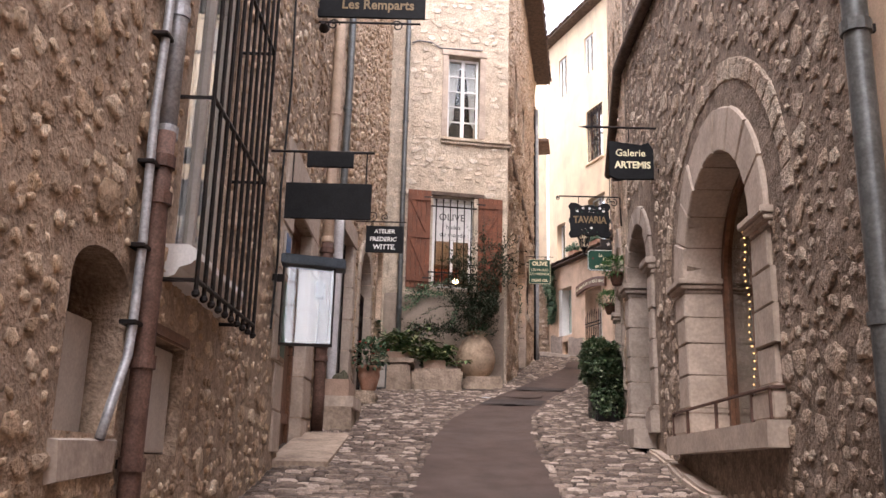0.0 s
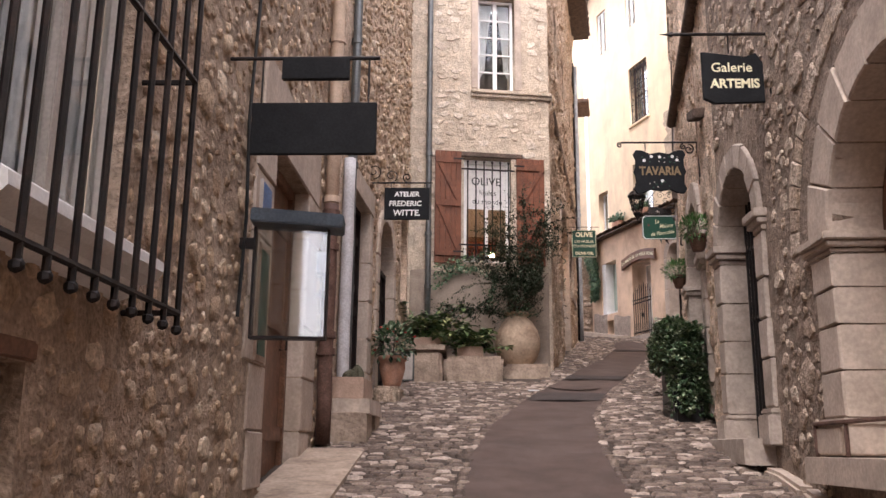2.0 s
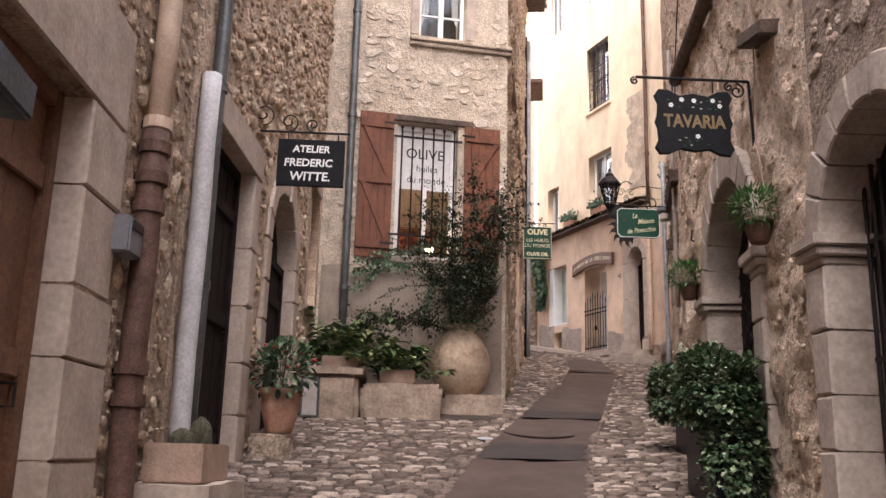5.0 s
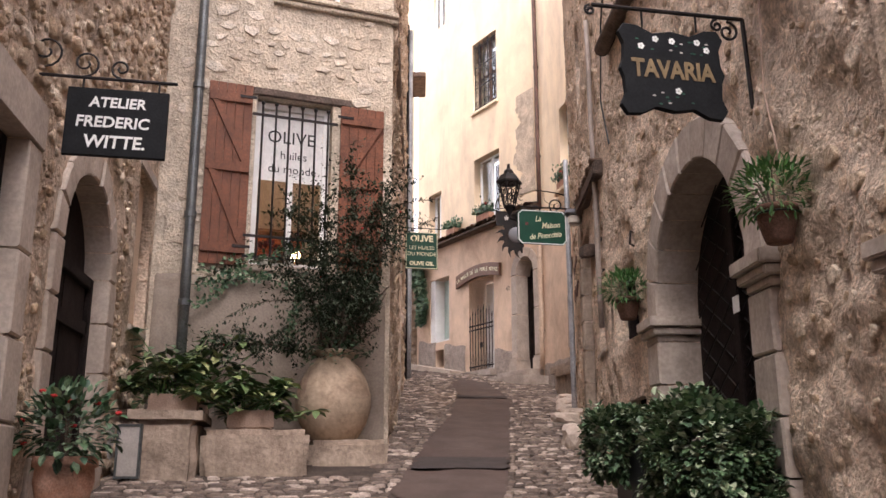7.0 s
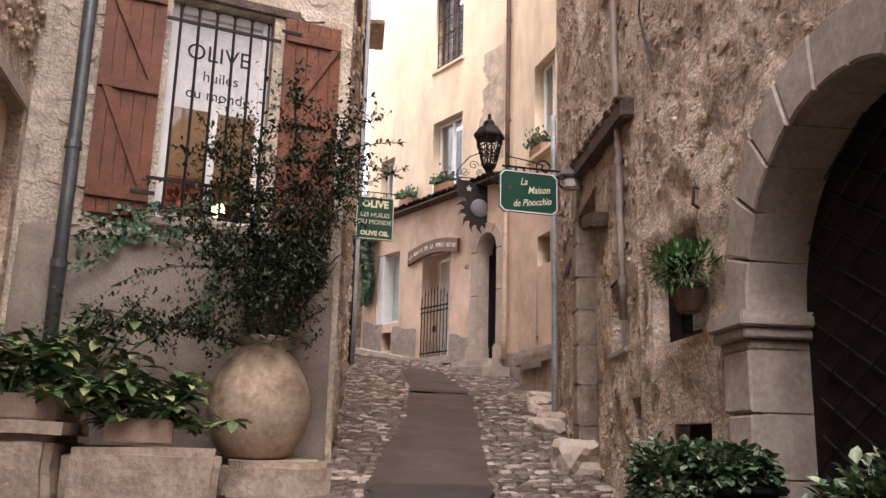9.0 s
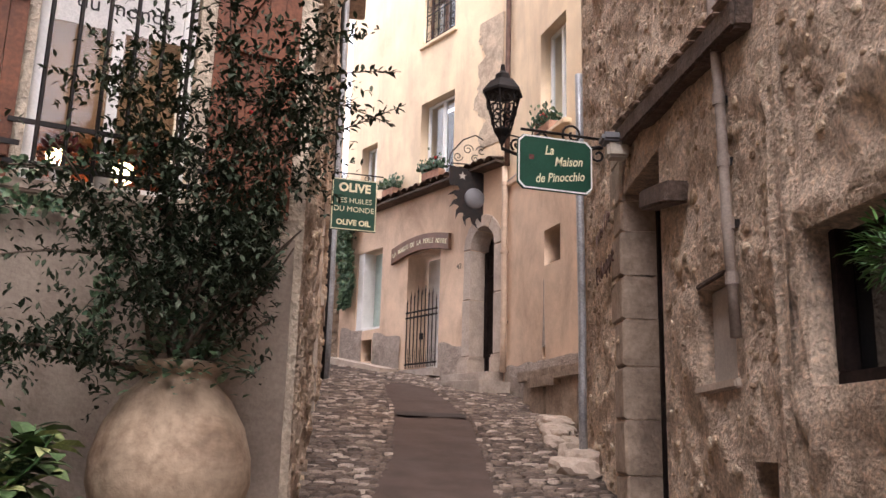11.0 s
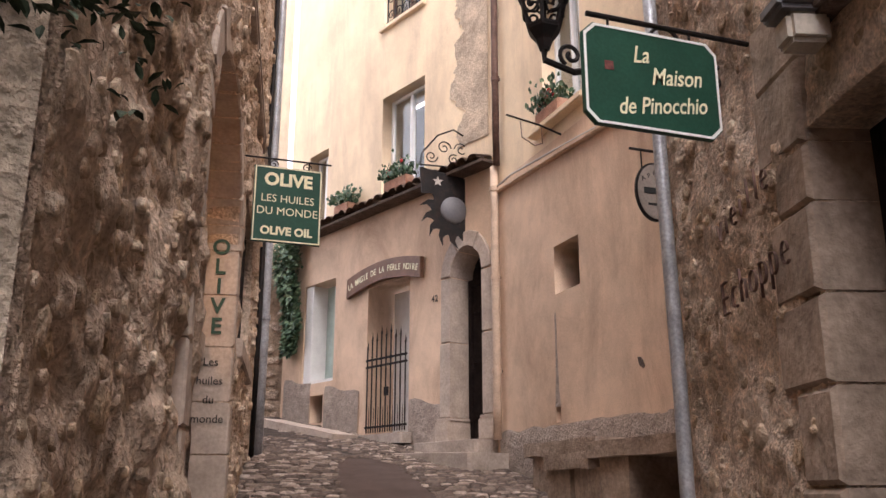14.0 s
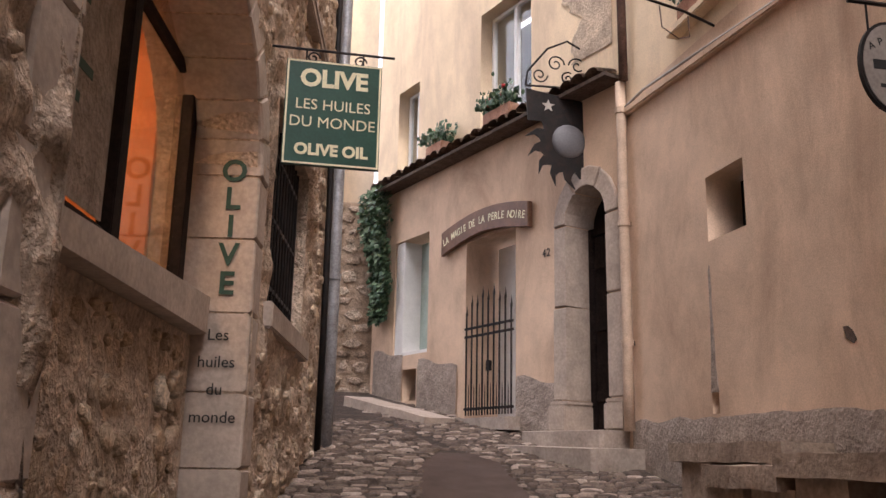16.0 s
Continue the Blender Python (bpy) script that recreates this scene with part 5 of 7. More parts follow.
part("upper_step", block([(-0.62, 0.0), (0.62, 0.0), (0.64, 0.24), (-0.6, 0.24)], -0.1, 0.34, 0.03), GREY_LIMESTONE, st)
part("lower_step", block([(-0.5, -0.08), (0.95, -0.14), (0.95, 0.07), (-0.5, 0.1)], -0.1, 0.72, 0.03), GREY_LIMESTONE, st)
# shop doorway
s0, s1 = WF2.span(26.87, 27.84)
sd = wthing("shop_doorway", WF2, (s0 + s1) / 2, 4.98, "white-painted shop doorway with an inner door", "doorway")
part("back_wall", box(B(), -0.5, 0.5, 0, 2.15, -0.52, -0.48), WHITEFRAME, sd)
part("inner_door", box(B(), 0.16, 0.49, 0, 2.05, -0.475, -0.43, 0.006), DARKWOOD, sd)
part("threshold", block([(-0.7, -0.14), (0.62, -0.14), (0.62, 0.0), (-0.7, 0.0)], -0.3, 0.2, 0.025), GREY_LIMESTONE, sd)
gt = wthing("spiked_gate", WF2, (s0 + s1) / 2, 5.02, "low wrought iron gate with spiked bars", "gate", out=0.02)
for i in range(9):
    x = -0.46 + 0.92 * i / 8
    h = 1.2 + 0.14 * math.sin(math.pi * i / 8) + (0.06 if i % 2 else 0)
    part("bar", tube(B(), [(x, 0, 0), (x, h, 0), (x, h + 0.02, 0)], 0.011, 6), IRON, gt)
    part("spear_head", tube(B(), [(x, h, 0), (x + 0.008, h + 0.05, 0), (x, h + 0.13, 0)], 0.017, 6, 0.001), IRON, gt)
    if i < 8:
        part("short_bar", tube(B(), [(x + 0.058, 0, 0), (x + 0.058, 0.3, 0), (x + 0.058, 0.36, 0)], 0.008, 5, 0.002), IRON, gt)
for z in (0.06, 0.92, 1.02):
    part("cross_bar", box(B(), -0.5, 0.5, z, z + 0.03, -0.008, 0.008, 0.002), IRON, gt)
part("lock_box", box(B(), -0.02, 0.06, 0.5, 0.62, -0.015, 0.02, 0.004), IRON, gt)
# shop window
s0, s1 = WF2.span(28.7, 29.58)
sw = wthing("shop_window", WF2, (s0 + s1) / 2, 5.87, "white shop window with pale green glass", "window")
part("window_frame", box(box(B(), -0.46, -0.24, 0, 1.62, -0.5, -0.02, 0.006), -0.46, 0.46, 0.0, 0.05, -0.5, -0.02, 0.005), WHITEFRAME, sw)
part("pane", box(B(), -0.24, 0.46, 0.05, 1.62, -0.32, -0.3), material("pale_green_display", (0.42, 0.52, 0.48), 0.25, vary=0.12, scale=3, bump=0.0), sw, "pale green glass")
s0, s1 = WF2.span(28.95, 29.3)
vt = wthing("cellar_vent", WF2, (s0 + s1) / 2, 5.25, "dark cellar vent under a shop window", "vent")
# flat near-black sheet instead of the unlit cellar
part("dark_backing", box(B(), -0.22, 0.22, 0, 0.45, -0.3, -0.27), UNLITBACK, vt)


# ---- pipes and cables ----
def wall_pipe(name, wall, y, z0, z1, r, mat, label, out=0.0, lean=0.0, collars=(), group=""):
    s = wall.s(y)
    t = wthing(name, wall, s, z0, label, "pipe", group, out=r + 0.02 + out)
    part("pipe_run", tube(B(), [(lean * k / 6, (z1 - z0) * k / 6, 0.004 * math.sin(k * 2.1)) for k in range(7)], r, 12), mat, t, smooth=True)
    for z in collars:
        x = lean * (z - z0) / (z1 - z0)
        part("collar", tube(B(), [(x, z - z0 - 0.03, 0), (x, z - z0 + 0.03, 0)], r * 1.22, 12), mat, t)
        part("bracket", box(B(), x - 0.012, x + 0.012, z - z0 - 0.02, z - z0 + 0.02, -r - 0.03, -r * 0.8), IRON, t)
    return t


wall_pipe("zinc_downpipe", WL, 3.99, 2.9, 8.0, 0.045, ZINC, "grey zinc downpipe on a rubble wall", 0.0, -0.02, (3.6, 5.4, 2.96))
wall_pipe("cast_iron_downpipe", WL, 4.0, 0.7, 2.95, 0.05, RUSTPAINT, "rusty brown cast iron downpipe base", 0.0, -0.04, (2.8, 2.62, 1.85, 1.4))
t = wthing("conduit", WL, WL.s(3.82), 1.0, "thin grey wall conduit beside a downpipe", "conduit", out=0.03)
part("conduit_run", tube(B(), [(-0.14, 0.5, 0.0), (-0.1, 0.62, 0.01), (0.02, 0.86, 0.02), (0.04, 1.0, 0.02), (0.05, 1.4, 0.02), (0.02, 2.0, 0.02), (0.06, 2.5, 0.02), (0.1, 7.4, 0.02)], 0.022, 8), ZINC, t, smooth=True)
for z in (1.0, 1.35, 1.75, 2.4, 3.0):
    part("clip", box(B(), 0.0, 0.1, z, z + 0.02, -0.03, 0.046, 0.003), IRON, t)
wall_pipe("tan_downpipe", WL, 9.96, 3.88, 8.1, 0.06, TANPIPE, "tan painted downpipe on a stone wall", 0.0, 0.05, (4.0, 5.6, 7.2))
wall_pipe("rusty_downpipe", WL, 9.92, 1.8, 3.95, 0.066, RUSTPAINT, "rusty brown cast iron downpipe base", 0.0, 0.02, (3.86, 3.7, 3.55, 2.75, 2.6))
wall_pipe("zinc_downpipe", WL2, 11.2, 2.05, 8.9, 0.05, DARKZINC, "dark zinc downpipe beside a doorway", 0.0, 0.06, (4.75, 3.4, 6.2))
wall_pipe("white_sleeve", WL2, 10.98, 2.0, 4.75, 0.062, WHITEPIPE, "tall white painted pipe sleeve", 0.0, 0.03, ())
wall_pipe("zinc_downpipe", WHF, WHF.y(HX(-0.82)), 3.2, 13.4, 0.05, DARKZINC, "dark zinc downpipe in a house corner", 0.02, -0.03, (4.4, 5.3, 6.7, 8.2, 9.8))
wall_pipe("zinc_downpipe", WHS, 25.75, ground(25.7), 12.5, 0.06, ZINC, "grey zinc downpipe at a house corner", 0.02, 0.0, (6.2, 8.1))
wall_pipe("dark_conduit", WHS, 25.5, ground(25.5), 12.5, 0.03, IRON, "dark conduit beside a zinc downpipe", 0.0, 0.0, ())
wall_pipe("blue_grey_downpipe", WR0, 3.78, 0.5, 7.4, 0.06, DARKZINC, "blue-grey downpipe between two houses", 0.02, 0.0, (2.1, 3.5))
wall_pipe("leaning_pole", WR3, 19.2, ground(19.2), 7.2, 0.038, ZINC, "grey metal pole at a house corner", 0.02, -0.1, ())
wall_pipe("pink_downpipe", WF1, 25.05, 4.8, 8.2, 0.05, TANPIPE, "pinkish tan downpipe between two fronts", 0.0, 0.0, (5.6, 6.75, 7.9))
wall_pipe("dark_downpipe", WF1, 24.98, 8.2, 16.7, 0.045, RUSTPAINT, "dark brown downpipe on a cream wall", 0.0, 0.0, (9.4, 11.5, 13.6))
wall_pipe("thin_wall_pipe", WR3, 15.43, 4.1, 7.4, 0.026, GREYPIPE, "grey-brown service pipe clipped to a roughcast wall", 0.0, -0.24, (4.38, 4.65, 4.97, 5.3, 5.7))
s0, s1 = WR1.span(5.0, 10.3)
t = wthing("horizontal_duct", WR1, 0.0, 6.4, "thick brown duct running along a stone wall", "duct", out=0.07)
part("duct_run", tube(B(), [(0.0, 0.05, 0), (1.5, 0.0, 0), (3.5, -0.15, 0), (5.5, -0.35, 0)], 0.07, 10), OLDBEAM, t, smooth=True)
t = wthing("horizontal_duct", WR2, 0.4, 6.45, "thick brown duct running along a roughcast wall", "duct", out=0.07)
part("duct_run", tube(B(), [(0, 0.05, 0), (1.5, 0.02, 0), (3.0, 0.0, 0), (WR2.length - 0.4, 0.0, 0)], 0.07, 10), OLDBEAM, t, smooth=True)
t = wthing("cable", WL, WL.s(7.15), 2.5, "black cable hanging down a rubble wall", "cable", out=0.03)
part("cable_run", tube(B(), [(0.0, 0.0, 0), (0.03, 0.6, 0.01), (0.0, 1.2, 0.0), (0.06, 2.2, 0.015), (0.02, 3.4, 0.0), (0.05, 5.5, 0)], 0.011, 6), BLACKPAINT, t)
t = wthing("cable", WHF, HX(-0.75), 10.0, "sagging dark cable on a house front", "cable", out=0.02)
part("cable_run", tube(B(), [(0, 0, 0), (0.15, 0.06, 0), (0.4, 0.05, 0), (0.6, -0.06, 0), (1.5, -0.02, 0)], 0.014, 6), GREYBOX, t)
t = wthing("cable", WR2, WR2.s(14.6), 4.4, "thin black cable climbing a roughcast wall", "cable", out=0.04)
part("cable_run", tube(B(), [(0, 1.2, 0), (-0.2, 1.7, 0.01), (-0.1, 2.4, 0), (0.25, 3.0, 0)], 0.008, 5), BLACKPAINT, t)
t = wthing("cable", WR2, WR2.s(11.3), 4.6, "loose pale wire hanging on a wall", "cable", out=0.05)
part("cable_run", tube(B(), [(0.1, -0.45, 0), (0.0, 0.0, 0.01), (0.03, 0.5, 0), (0.0, 1.3, 0)], 0.006, 5), TROUGH, t)
t = wthing("cable", WF1, 0.1, 7.9, "pale cable along a wall ledge", "cable", out=0.05)
part("cable_run", tube(B(), [(0, 0.35, 0), (0.02, 0.02, 0), (0.5, 0.04, 0), (1.6, -0.06, 0), (3.0, -0.2, 0)], 0.014, 6), PANEL, t)
t = wthing("scraped_slot", WF1, WF1.s(23.67), 5.06, "narrow scraped strip of bare render above a small vent", "plaster scar", out=0.002)
part("bare_strip", prism(B(), [(-0.05, 0.0), (0.06, 0.0), (0.03, 0.2), (0.025, 0.5), (0.012, 0.62), (0.02, 0.8), (0.008, 1.0), (-0.012, 0.95), (-0.01, 0.6), (-0.025, 0.3)], 0, 0.006), DADO, t)
t = wthing("plaster_chip", WF1, WF1.s(22.1), 5.3, "dark chipped hole in ochre plaster", "plaster scar", out=0.002)
part("bare_patch", prism(B(), [(-0.05, 0.06), (-0.03, -0.01), (0.03, -0.05), (0.06, -0.03), (0.03, 0.03), (-0.01, 0.06)], 0, 0.005), OLDBEAM, t)
t = wthing("bare_plaster_patch", WF2, WF2.s(25.62), 8.75, "grey weathered patch where cream plaster has worn away", "plaster scar", out=0.012)
edge_l = [(-0.16 + 0.32 * noise.fractal(Vector((0.9 * k * 0.08, 3.3, 0)), 0.8, 2.0, 5) - 0.003 * k, 0.04 * k) for k in range(61)]
part("bare_patch", prism(B(), [(0.36, 0.0)] + [(0.38, 2.4)] + edge_l[::-1], 0, 0.005), WORNRENDER, t)
tr = wthing("trim_ledge", WF1, 0.0, 7.86, "thin plaster ledge along a house wall", "trim")
tagged(tr, kind="structure")
part("moulding", box(B(), 0, 6.0, 0, 0.08, -0.05, 0.06, 0.015, Matrix.Rotation(-0.06, 4, "Z")), OCHRE, tr)
# roughened plaster band at the foot of the ochre house
for wall, y0, y1, h in ((WF1, 18.5, 25.1, 0.62), (WF2, 28.0, 28.9, 0.62), (WF2, 26.1, 26.85, 0.62), (WF2, 29.3, 30.1, 0.62)):
    s0, s1 = wall.span(y0, y1)
    t = wthing("trim_plinth", wall, s0, 0, "scraped grey render at the foot of a wall", "plinth")
    tagged(t, kind="structure")
    b = B()
    n = max(3, int((s1 - s0) / 0.12))
    cols = []
    for i in range(n + 1):
        s = (s1 - s0) * i / n
        g = ground(wall.y(s0 + s))
        zt = (4.88 if wall is WF1 else g + h) + 0.05 * noise.noise(Vector((s * 3, 1, 0)))
        cols.append([b.verts.new((s, g - 0.1 + (zt - g + 0.1) * k / 6, 0.018 + 0.012 * noise.noise(Vector((s * 6, k, 2))) if k < 6 else 0.0)) for k in range(7)])
    for u, w in zip(cols, cols[1:]):
        for k in range(6):
            b.faces.new((u[k], w[k], w[k + 1], u[k + 1]))
    part("render_coat", b, DADO, t, smooth=True)

# roofs
def tile_row(name, wall, s0, s1, z, out, label, rows=2):
    t = wthing(name, wall, s0, z, label, "roof")
    tagged(t, kind="structure")
    part("soffit", box(B(), 0, s1 - s0, -0.06, -0.02, -0.1, out - 0.05), OLDBEAM, t)
    n = int((s1 - s0) / 0.19)
    me = None
    for r in range(rows):
        for i in range(n):
            if me is None:
                b = B()
                A = [[b.verts.new((0.095 * math.cos(a) * k, 0.07 * math.sin(a) * k + h, c)) for a in [math.pi * j / 6 for j in range(7)]] for k, c, h in ((1.0, 0.0, 0.0), (0.85, -0.42, 0.1))]
                for j in range(6):
                    b.faces.new((A[0][j], A[0][j + 1], A[1][j + 1], A[1][j]))
                bmesh.ops.solidify(b, geom=b.faces[:], thickness=0.015)
                first = part("roof_tile", b, TILE, t, smooth=True)
                me = first.data
                ob = first
            else:
                ob = new("roof_tile", me)
                ob.parent = t
            ob.matrix_basis = pose(0.1 + 0.19 * i + 0.01 * math.sin(i * 5.1), 0.0 + 0.09 * r, out - 0.33 * r + 0.015 * math.sin(i * 3.7), 0, 3 * math.sin(i * 2.1), 0)
    return t


tile_row("roof_tile_canopy", WF2, 0.35, WF2.length + 0.05, 8.34, 0.3, "row of old clay tiles over a shop front")
tile_row("roof_eave_house", WHS, 0.0, WHS.length, 13.62, 0.55, "clay tile eave of a rubble house")
tile_row("roof_eave_cream", WF2, 0.0, WF2.length, 16.92, 0.45, "clay tile eave of a cream house")
tile_row("roof_eave_front", WHF, 0.0, WHF.length, 13.62, 0.45, "clay tile eave of a rubble house")
t = wthing("roof_low_far", WHS, WHS.length, 11.6, "small projecting tiled roof at a far corner", "roof")
tagged(t, kind="structure")
part("roof_slab", box(B(), 0.0, 1.2, 0, 0.12, -0.5, 0.45, 0.02), TILE, t)


# ---- signs ----
def hanging_sign(name, x, y, z, w, h, label, mat, turn=0.0, edge=None, thick=0.03, outline=None):
    t = thing(name, pose(x, y, z, 90, 0, turn), label, "sign")
    loop = outline or [(-w / 2, -h / 2), (w / 2, -h / 2), (w / 2, h / 2), (-w / 2, h / 2)]
    part("board", block(loop, -thick / 2, thick / 2, 0.004), mat, t)
    if edge:
        b = B()
        o = [b.verts.new((px * (1 - 0.012 / w), py * (1 - 0.012 / h), thick / 2 + 0.001)) for px, py in loop]
        i2 = [b.verts.new((px * (1 - 0.034 / w), py * (1 - 0.034 / h), thick / 2 + 0.001)) for px, py in loop]
        o2 = [b.verts.new((v.co.x, v.co.y, thick / 2 + 0.003)) for v in o]
        i3 = [b.verts.new((v.co.x, v.co.y, thick / 2 + 0.003)) for v in i2]
        for k in range(len(loop)):
            q = (k + 1) % len(loop)
            for f in ((o2[k], o2[q], i3[q], i3[k]), (o[k], o[q], o2[q], o2[k]), (i2[k], i3[k], i3[q], i2[q])):
                b.faces.new(f)
        part("border", b, edge, t, "thin painted border")
    return t


def bracket(t, x0, x1, z, drop, scrolls=(), hooks=(), r=0.011):
    part("bracket_bar", tube(B(), [(x0, z, 0), (x1, z, 0)], r, 8), IRON, t, "black iron bracket")
    for cx, cy, rr, st, sg in scrolls:
        part("scroll", tube(B(), [(a, c, 0) for a, c in spiral(cx, cy, rr, 1.35, st, 20, sg)], r * 0.7, 6), IRON, t)
    for x in hooks:
        part("hanger", tube(B(), [(x, z, 0), (x, z - drop, 0)], 0.006, 6), IRON, t)


sg = hanging_sign("blank_sign_board", -0.94, 6.8, 3.5, 0.7, 0.3, "blank black painted board hanging from an iron bar", BLACKBOARD)
bracket(sg, -0.5, 0.36, 0.42, 0.28, (), (-0.3, 0.3))
part("small_board", box(B(), -0.19, 0.19, 0.29, 0.42, -0.018, 0.018, 0.004), BLACKBOARD, sg, "small blank black board")
sg = hanging_sign("inn_sign", -0.86, 8.7, 6.55, 1.2, 0.72, "black inn sign with gold blackletter words", BLACKBOARD)
lettering("letters", "Hostellerie", 0.2, GOLDPAINT, sg, (-0.02, 0.12, 0.017), 0.002, 0.002, 0.1)
lettering("letters", "Les Remparts", 0.16, GOLDPAINT, sg, (0.08, -0.21, 0.017), 0.002, 0.003, 0.0, 0.9)
bracket(sg, -0.62, 0.55, -0.42, 0.0, ((-0.4, -0.45, 0.07, 0, 1), (0.3, -0.45, 0.07, 3, -1)), (), 0.012)
part("spot_lamp", lathe(B(), [(0.02, 0.0), (0.035, -0.06), (0.06, -0.13), (0.055, -0.13)], 12, (-0.5, -0.48, 0.1)), IRON, sg)
sg = hanging_sign("studio_sign", -0.88, 12.7, 4.74, 0.56, 0.41, "black studio sign with white lettering", BLACKBOARD)
lettering("letters", "ATELIER", 0.085, WHITEPAINT, sg, (0.0, 0.115, 0.017), 0.002, 0.002, 0.08)
lettering("letters", "FREDERIC", 0.092, WHITEPAINT, sg, (-0.02, -0.005, 0.017), 0.002, 0.002, 0.08)
lettering("letters", "WITTE.", 0.105, WHITEPAINT, sg, (0.0, -0.125, 0.017), 0.002, 0.002, 0.08)
bracket(sg, -0.55, 0.32, 0.27, 0.06, ((-0.2, 0.36, 0.085, 4.7, 1), (0.0, 0.34, 0.06, 4.7, -1), (-0.42, 0.42, 0.1, 4.7, 1)), (-0.2, 0.22), 0.01)
sg = hanging_sign("gallery_sign", 1.91, 8.5, 4.54, 0.46, 0.42, "black gallery sign with cream uncial lettering", BLACKBOARD, 0, None, 0.03, [(-0.23, -0.17), (-0.15, -0.21), (0.23, -0.2), (0.23, 0.12), (0.18, 0.2), (0.1, 0.17), (-0.23, 0.21)])
lettering("letters", "Galerie", 0.105, CREAMPAINT, sg, (-0.01, 0.075, 0.017), 0.002, 0.001)
lettering("letters", "ARTEMIS", 0.1, CREAMPAINT, sg, (0.01, -0.055, 0.017), 0.002, 0.003, 0.0, 0.95)
bracket(sg, -0.48, 0.34, 0.36, 0.16, (), (-0.02,), 0.012)
part("spear_tip", tube(B(), [(-0.44, 0.36, 0), (-0.47, 0.36, 0), (-0.54, 0.36, 0)], 0.024, 6, 0.001), IRON, sg)
part("brace", tube(B(), [(0.3, 0.36, 0), (0.34, 0.3, 0), (0.31, 0.1, 0), (0.28, -0.1, 0), (0.33, -0.35, 0)], 0.014, 6), IRON, sg)


def scalloped(w, h):
    a, b2 = w / 2, h / 2
    half = [(0.0, b2 * 0.9), (a * 0.35, b2 * 0.82), (a * 0.62, b2 * 0.98), (a * 0.86, b2), (a * 0.97, b2 * 0.8), (a * 0.88, b2 * 0.55), (a * 0.9, b2 * 0.2), (a * 0.96, 0.0)]
    right = half + [(x, -y) for x, y in reversed(half[:-1])]
    return [(x, y) for x, y in right[:-1]] + [(-x, y) for x, y in reversed(right)][:-1]


sg = hanging_sign("shop_sign", 2.0, 11.55, 4.78, 0.56, 0.48, "dark blue scalloped shop sign with ochre letters and white flowers", BLACKBOARD, 0, None, 0.03, scalloped(0.6, 0.5))
lettering("letters", "TAVARIA", 0.135, GOLDPAINT, sg, (0.0, 0.0, 0.017), 0.002, 0.004, 0.0, 0.82)
rnd = random.Random(5)
for fx, fy in ((-0.17, 0.125), (-0.09, 0.17), (0.0, 0.165), (0.14, 0.17), (0.19, 0.13), (0.02, -0.11)):
    b = B()
    for k in range(5):
        a = 2 * math.pi * k / 5
        bmesh.ops.create_circle(b, cap_ends=True, segments=7, radius=0.0085, matrix=Matrix.Translation((fx + 0.0105 * math.cos(a), fy + 0.0105 * math.sin(a), 0.018)))
    part("painted_flower", b, WHITEPAINT, sg, "small white painted flower")
for k in range(26):
    fx, fy = rnd.uniform(-0.19, 0.2), (0.13 + rnd.uniform(-0.035, 0.045)) if k < 17 else -0.15 + rnd.uniform(-0.04, 0.03)
    fx *= 1 if k < 17 else 0.6
    b = B()
    bmesh.ops.create_circle(b, cap_ends=True, segments=5, radius=0.011, matrix=Matrix.Translation((fx, fy, 0.0165)) @ Matrix.Diagonal((1, 0.5, 1, 1)))
    part("painted_leaf", b, PANEL if k % 3 == 0 else GREENBOARD, sg)
bracket(sg, -0.42, 0.42, 0.34, 0.1, ((0.33, 0.26, 0.06, 1.6, -1), (0.27, 0.29, 0.035, 1.6, 1), (-0.43, 0.31, 0.03, 1.6, 1)), (-0.15, 0.15), 0.011)
part("wall_bar", tube(B(), [(0.42, 0.34, 0), (0.44, -0.3, 0)], 0.012, 6), IRON, sg)
notch = [(-0.33, -0.18), (-0.28, -0.23), (0.28, -0.23), (0.33, -0.18), (0.33, 0.18), (0.28, 0.23), (-0.28, 0.23), (-0.33, 0.18)]
sg = hanging_sign("toy_shop_sign", 3.43, 18.25, 5.85, 0.66, 0.46, "dark green enamel shop sign with white script", GREENBOARD, 0, WHITEPAINT, 0.02, notch)
lettering("letters", "La", 0.11, CREAMPAINT, sg, (-0.06, 0.11, 0.0115), 0.001, 0.001, 0.35, 0.8, turn=6)
lettering("letters", "Maison", 0.11, CREAMPAINT, sg, (0.11, 0.03, 0.0115), 0.001, 0.001, 0.35, 0.8, turn=6)
lettering("letters", "de Pinocchio", 0.105, CREAMPAINT, sg, (0.035, -0.11, 0.0115), 0.001, 0.001, 0.35, 0.8, turn=8)
part("red_mark", box(B(), -0.23, -0.19, 0.02, 0.06, 0.0105, 0.0125), FADEDRED, sg, "small faded red mark")
part("bracket_bar", tube(B(), [(-0.3, 0.27, 0), (0.55, 0.27, 0)], 0.012, 8), IRON, sg)
for x in (-0.2, 0.2):
    part("hanger", tube(B(), [(x, 0.27, 0), (x, 0.22, 0)], 0.006, 6), IRON, sg)
sg = hanging_sign("oil_shop_sign", 2.54, 22.35, 6.5, 0.57, 0.66, "dark green shop sign with cream lettering", GREENBOARD, 0, CREAMPAINT, 0.025)
lettering("letters", "OLIVE", 0.15, CREAMPAINT, sg, (0.0, 0.21, 0.015), 0.001, 0.006, 0, 1.0)
lettering("letters", "LES HUILES", 0.092, CREAMPAINT, sg, (0.0, 0.045, 0.015), 0.001)
lettering("letters", "DU MONDE", 0.095, CREAMPAINT, sg, (0.0, -0.065, 0.015), 0.001)
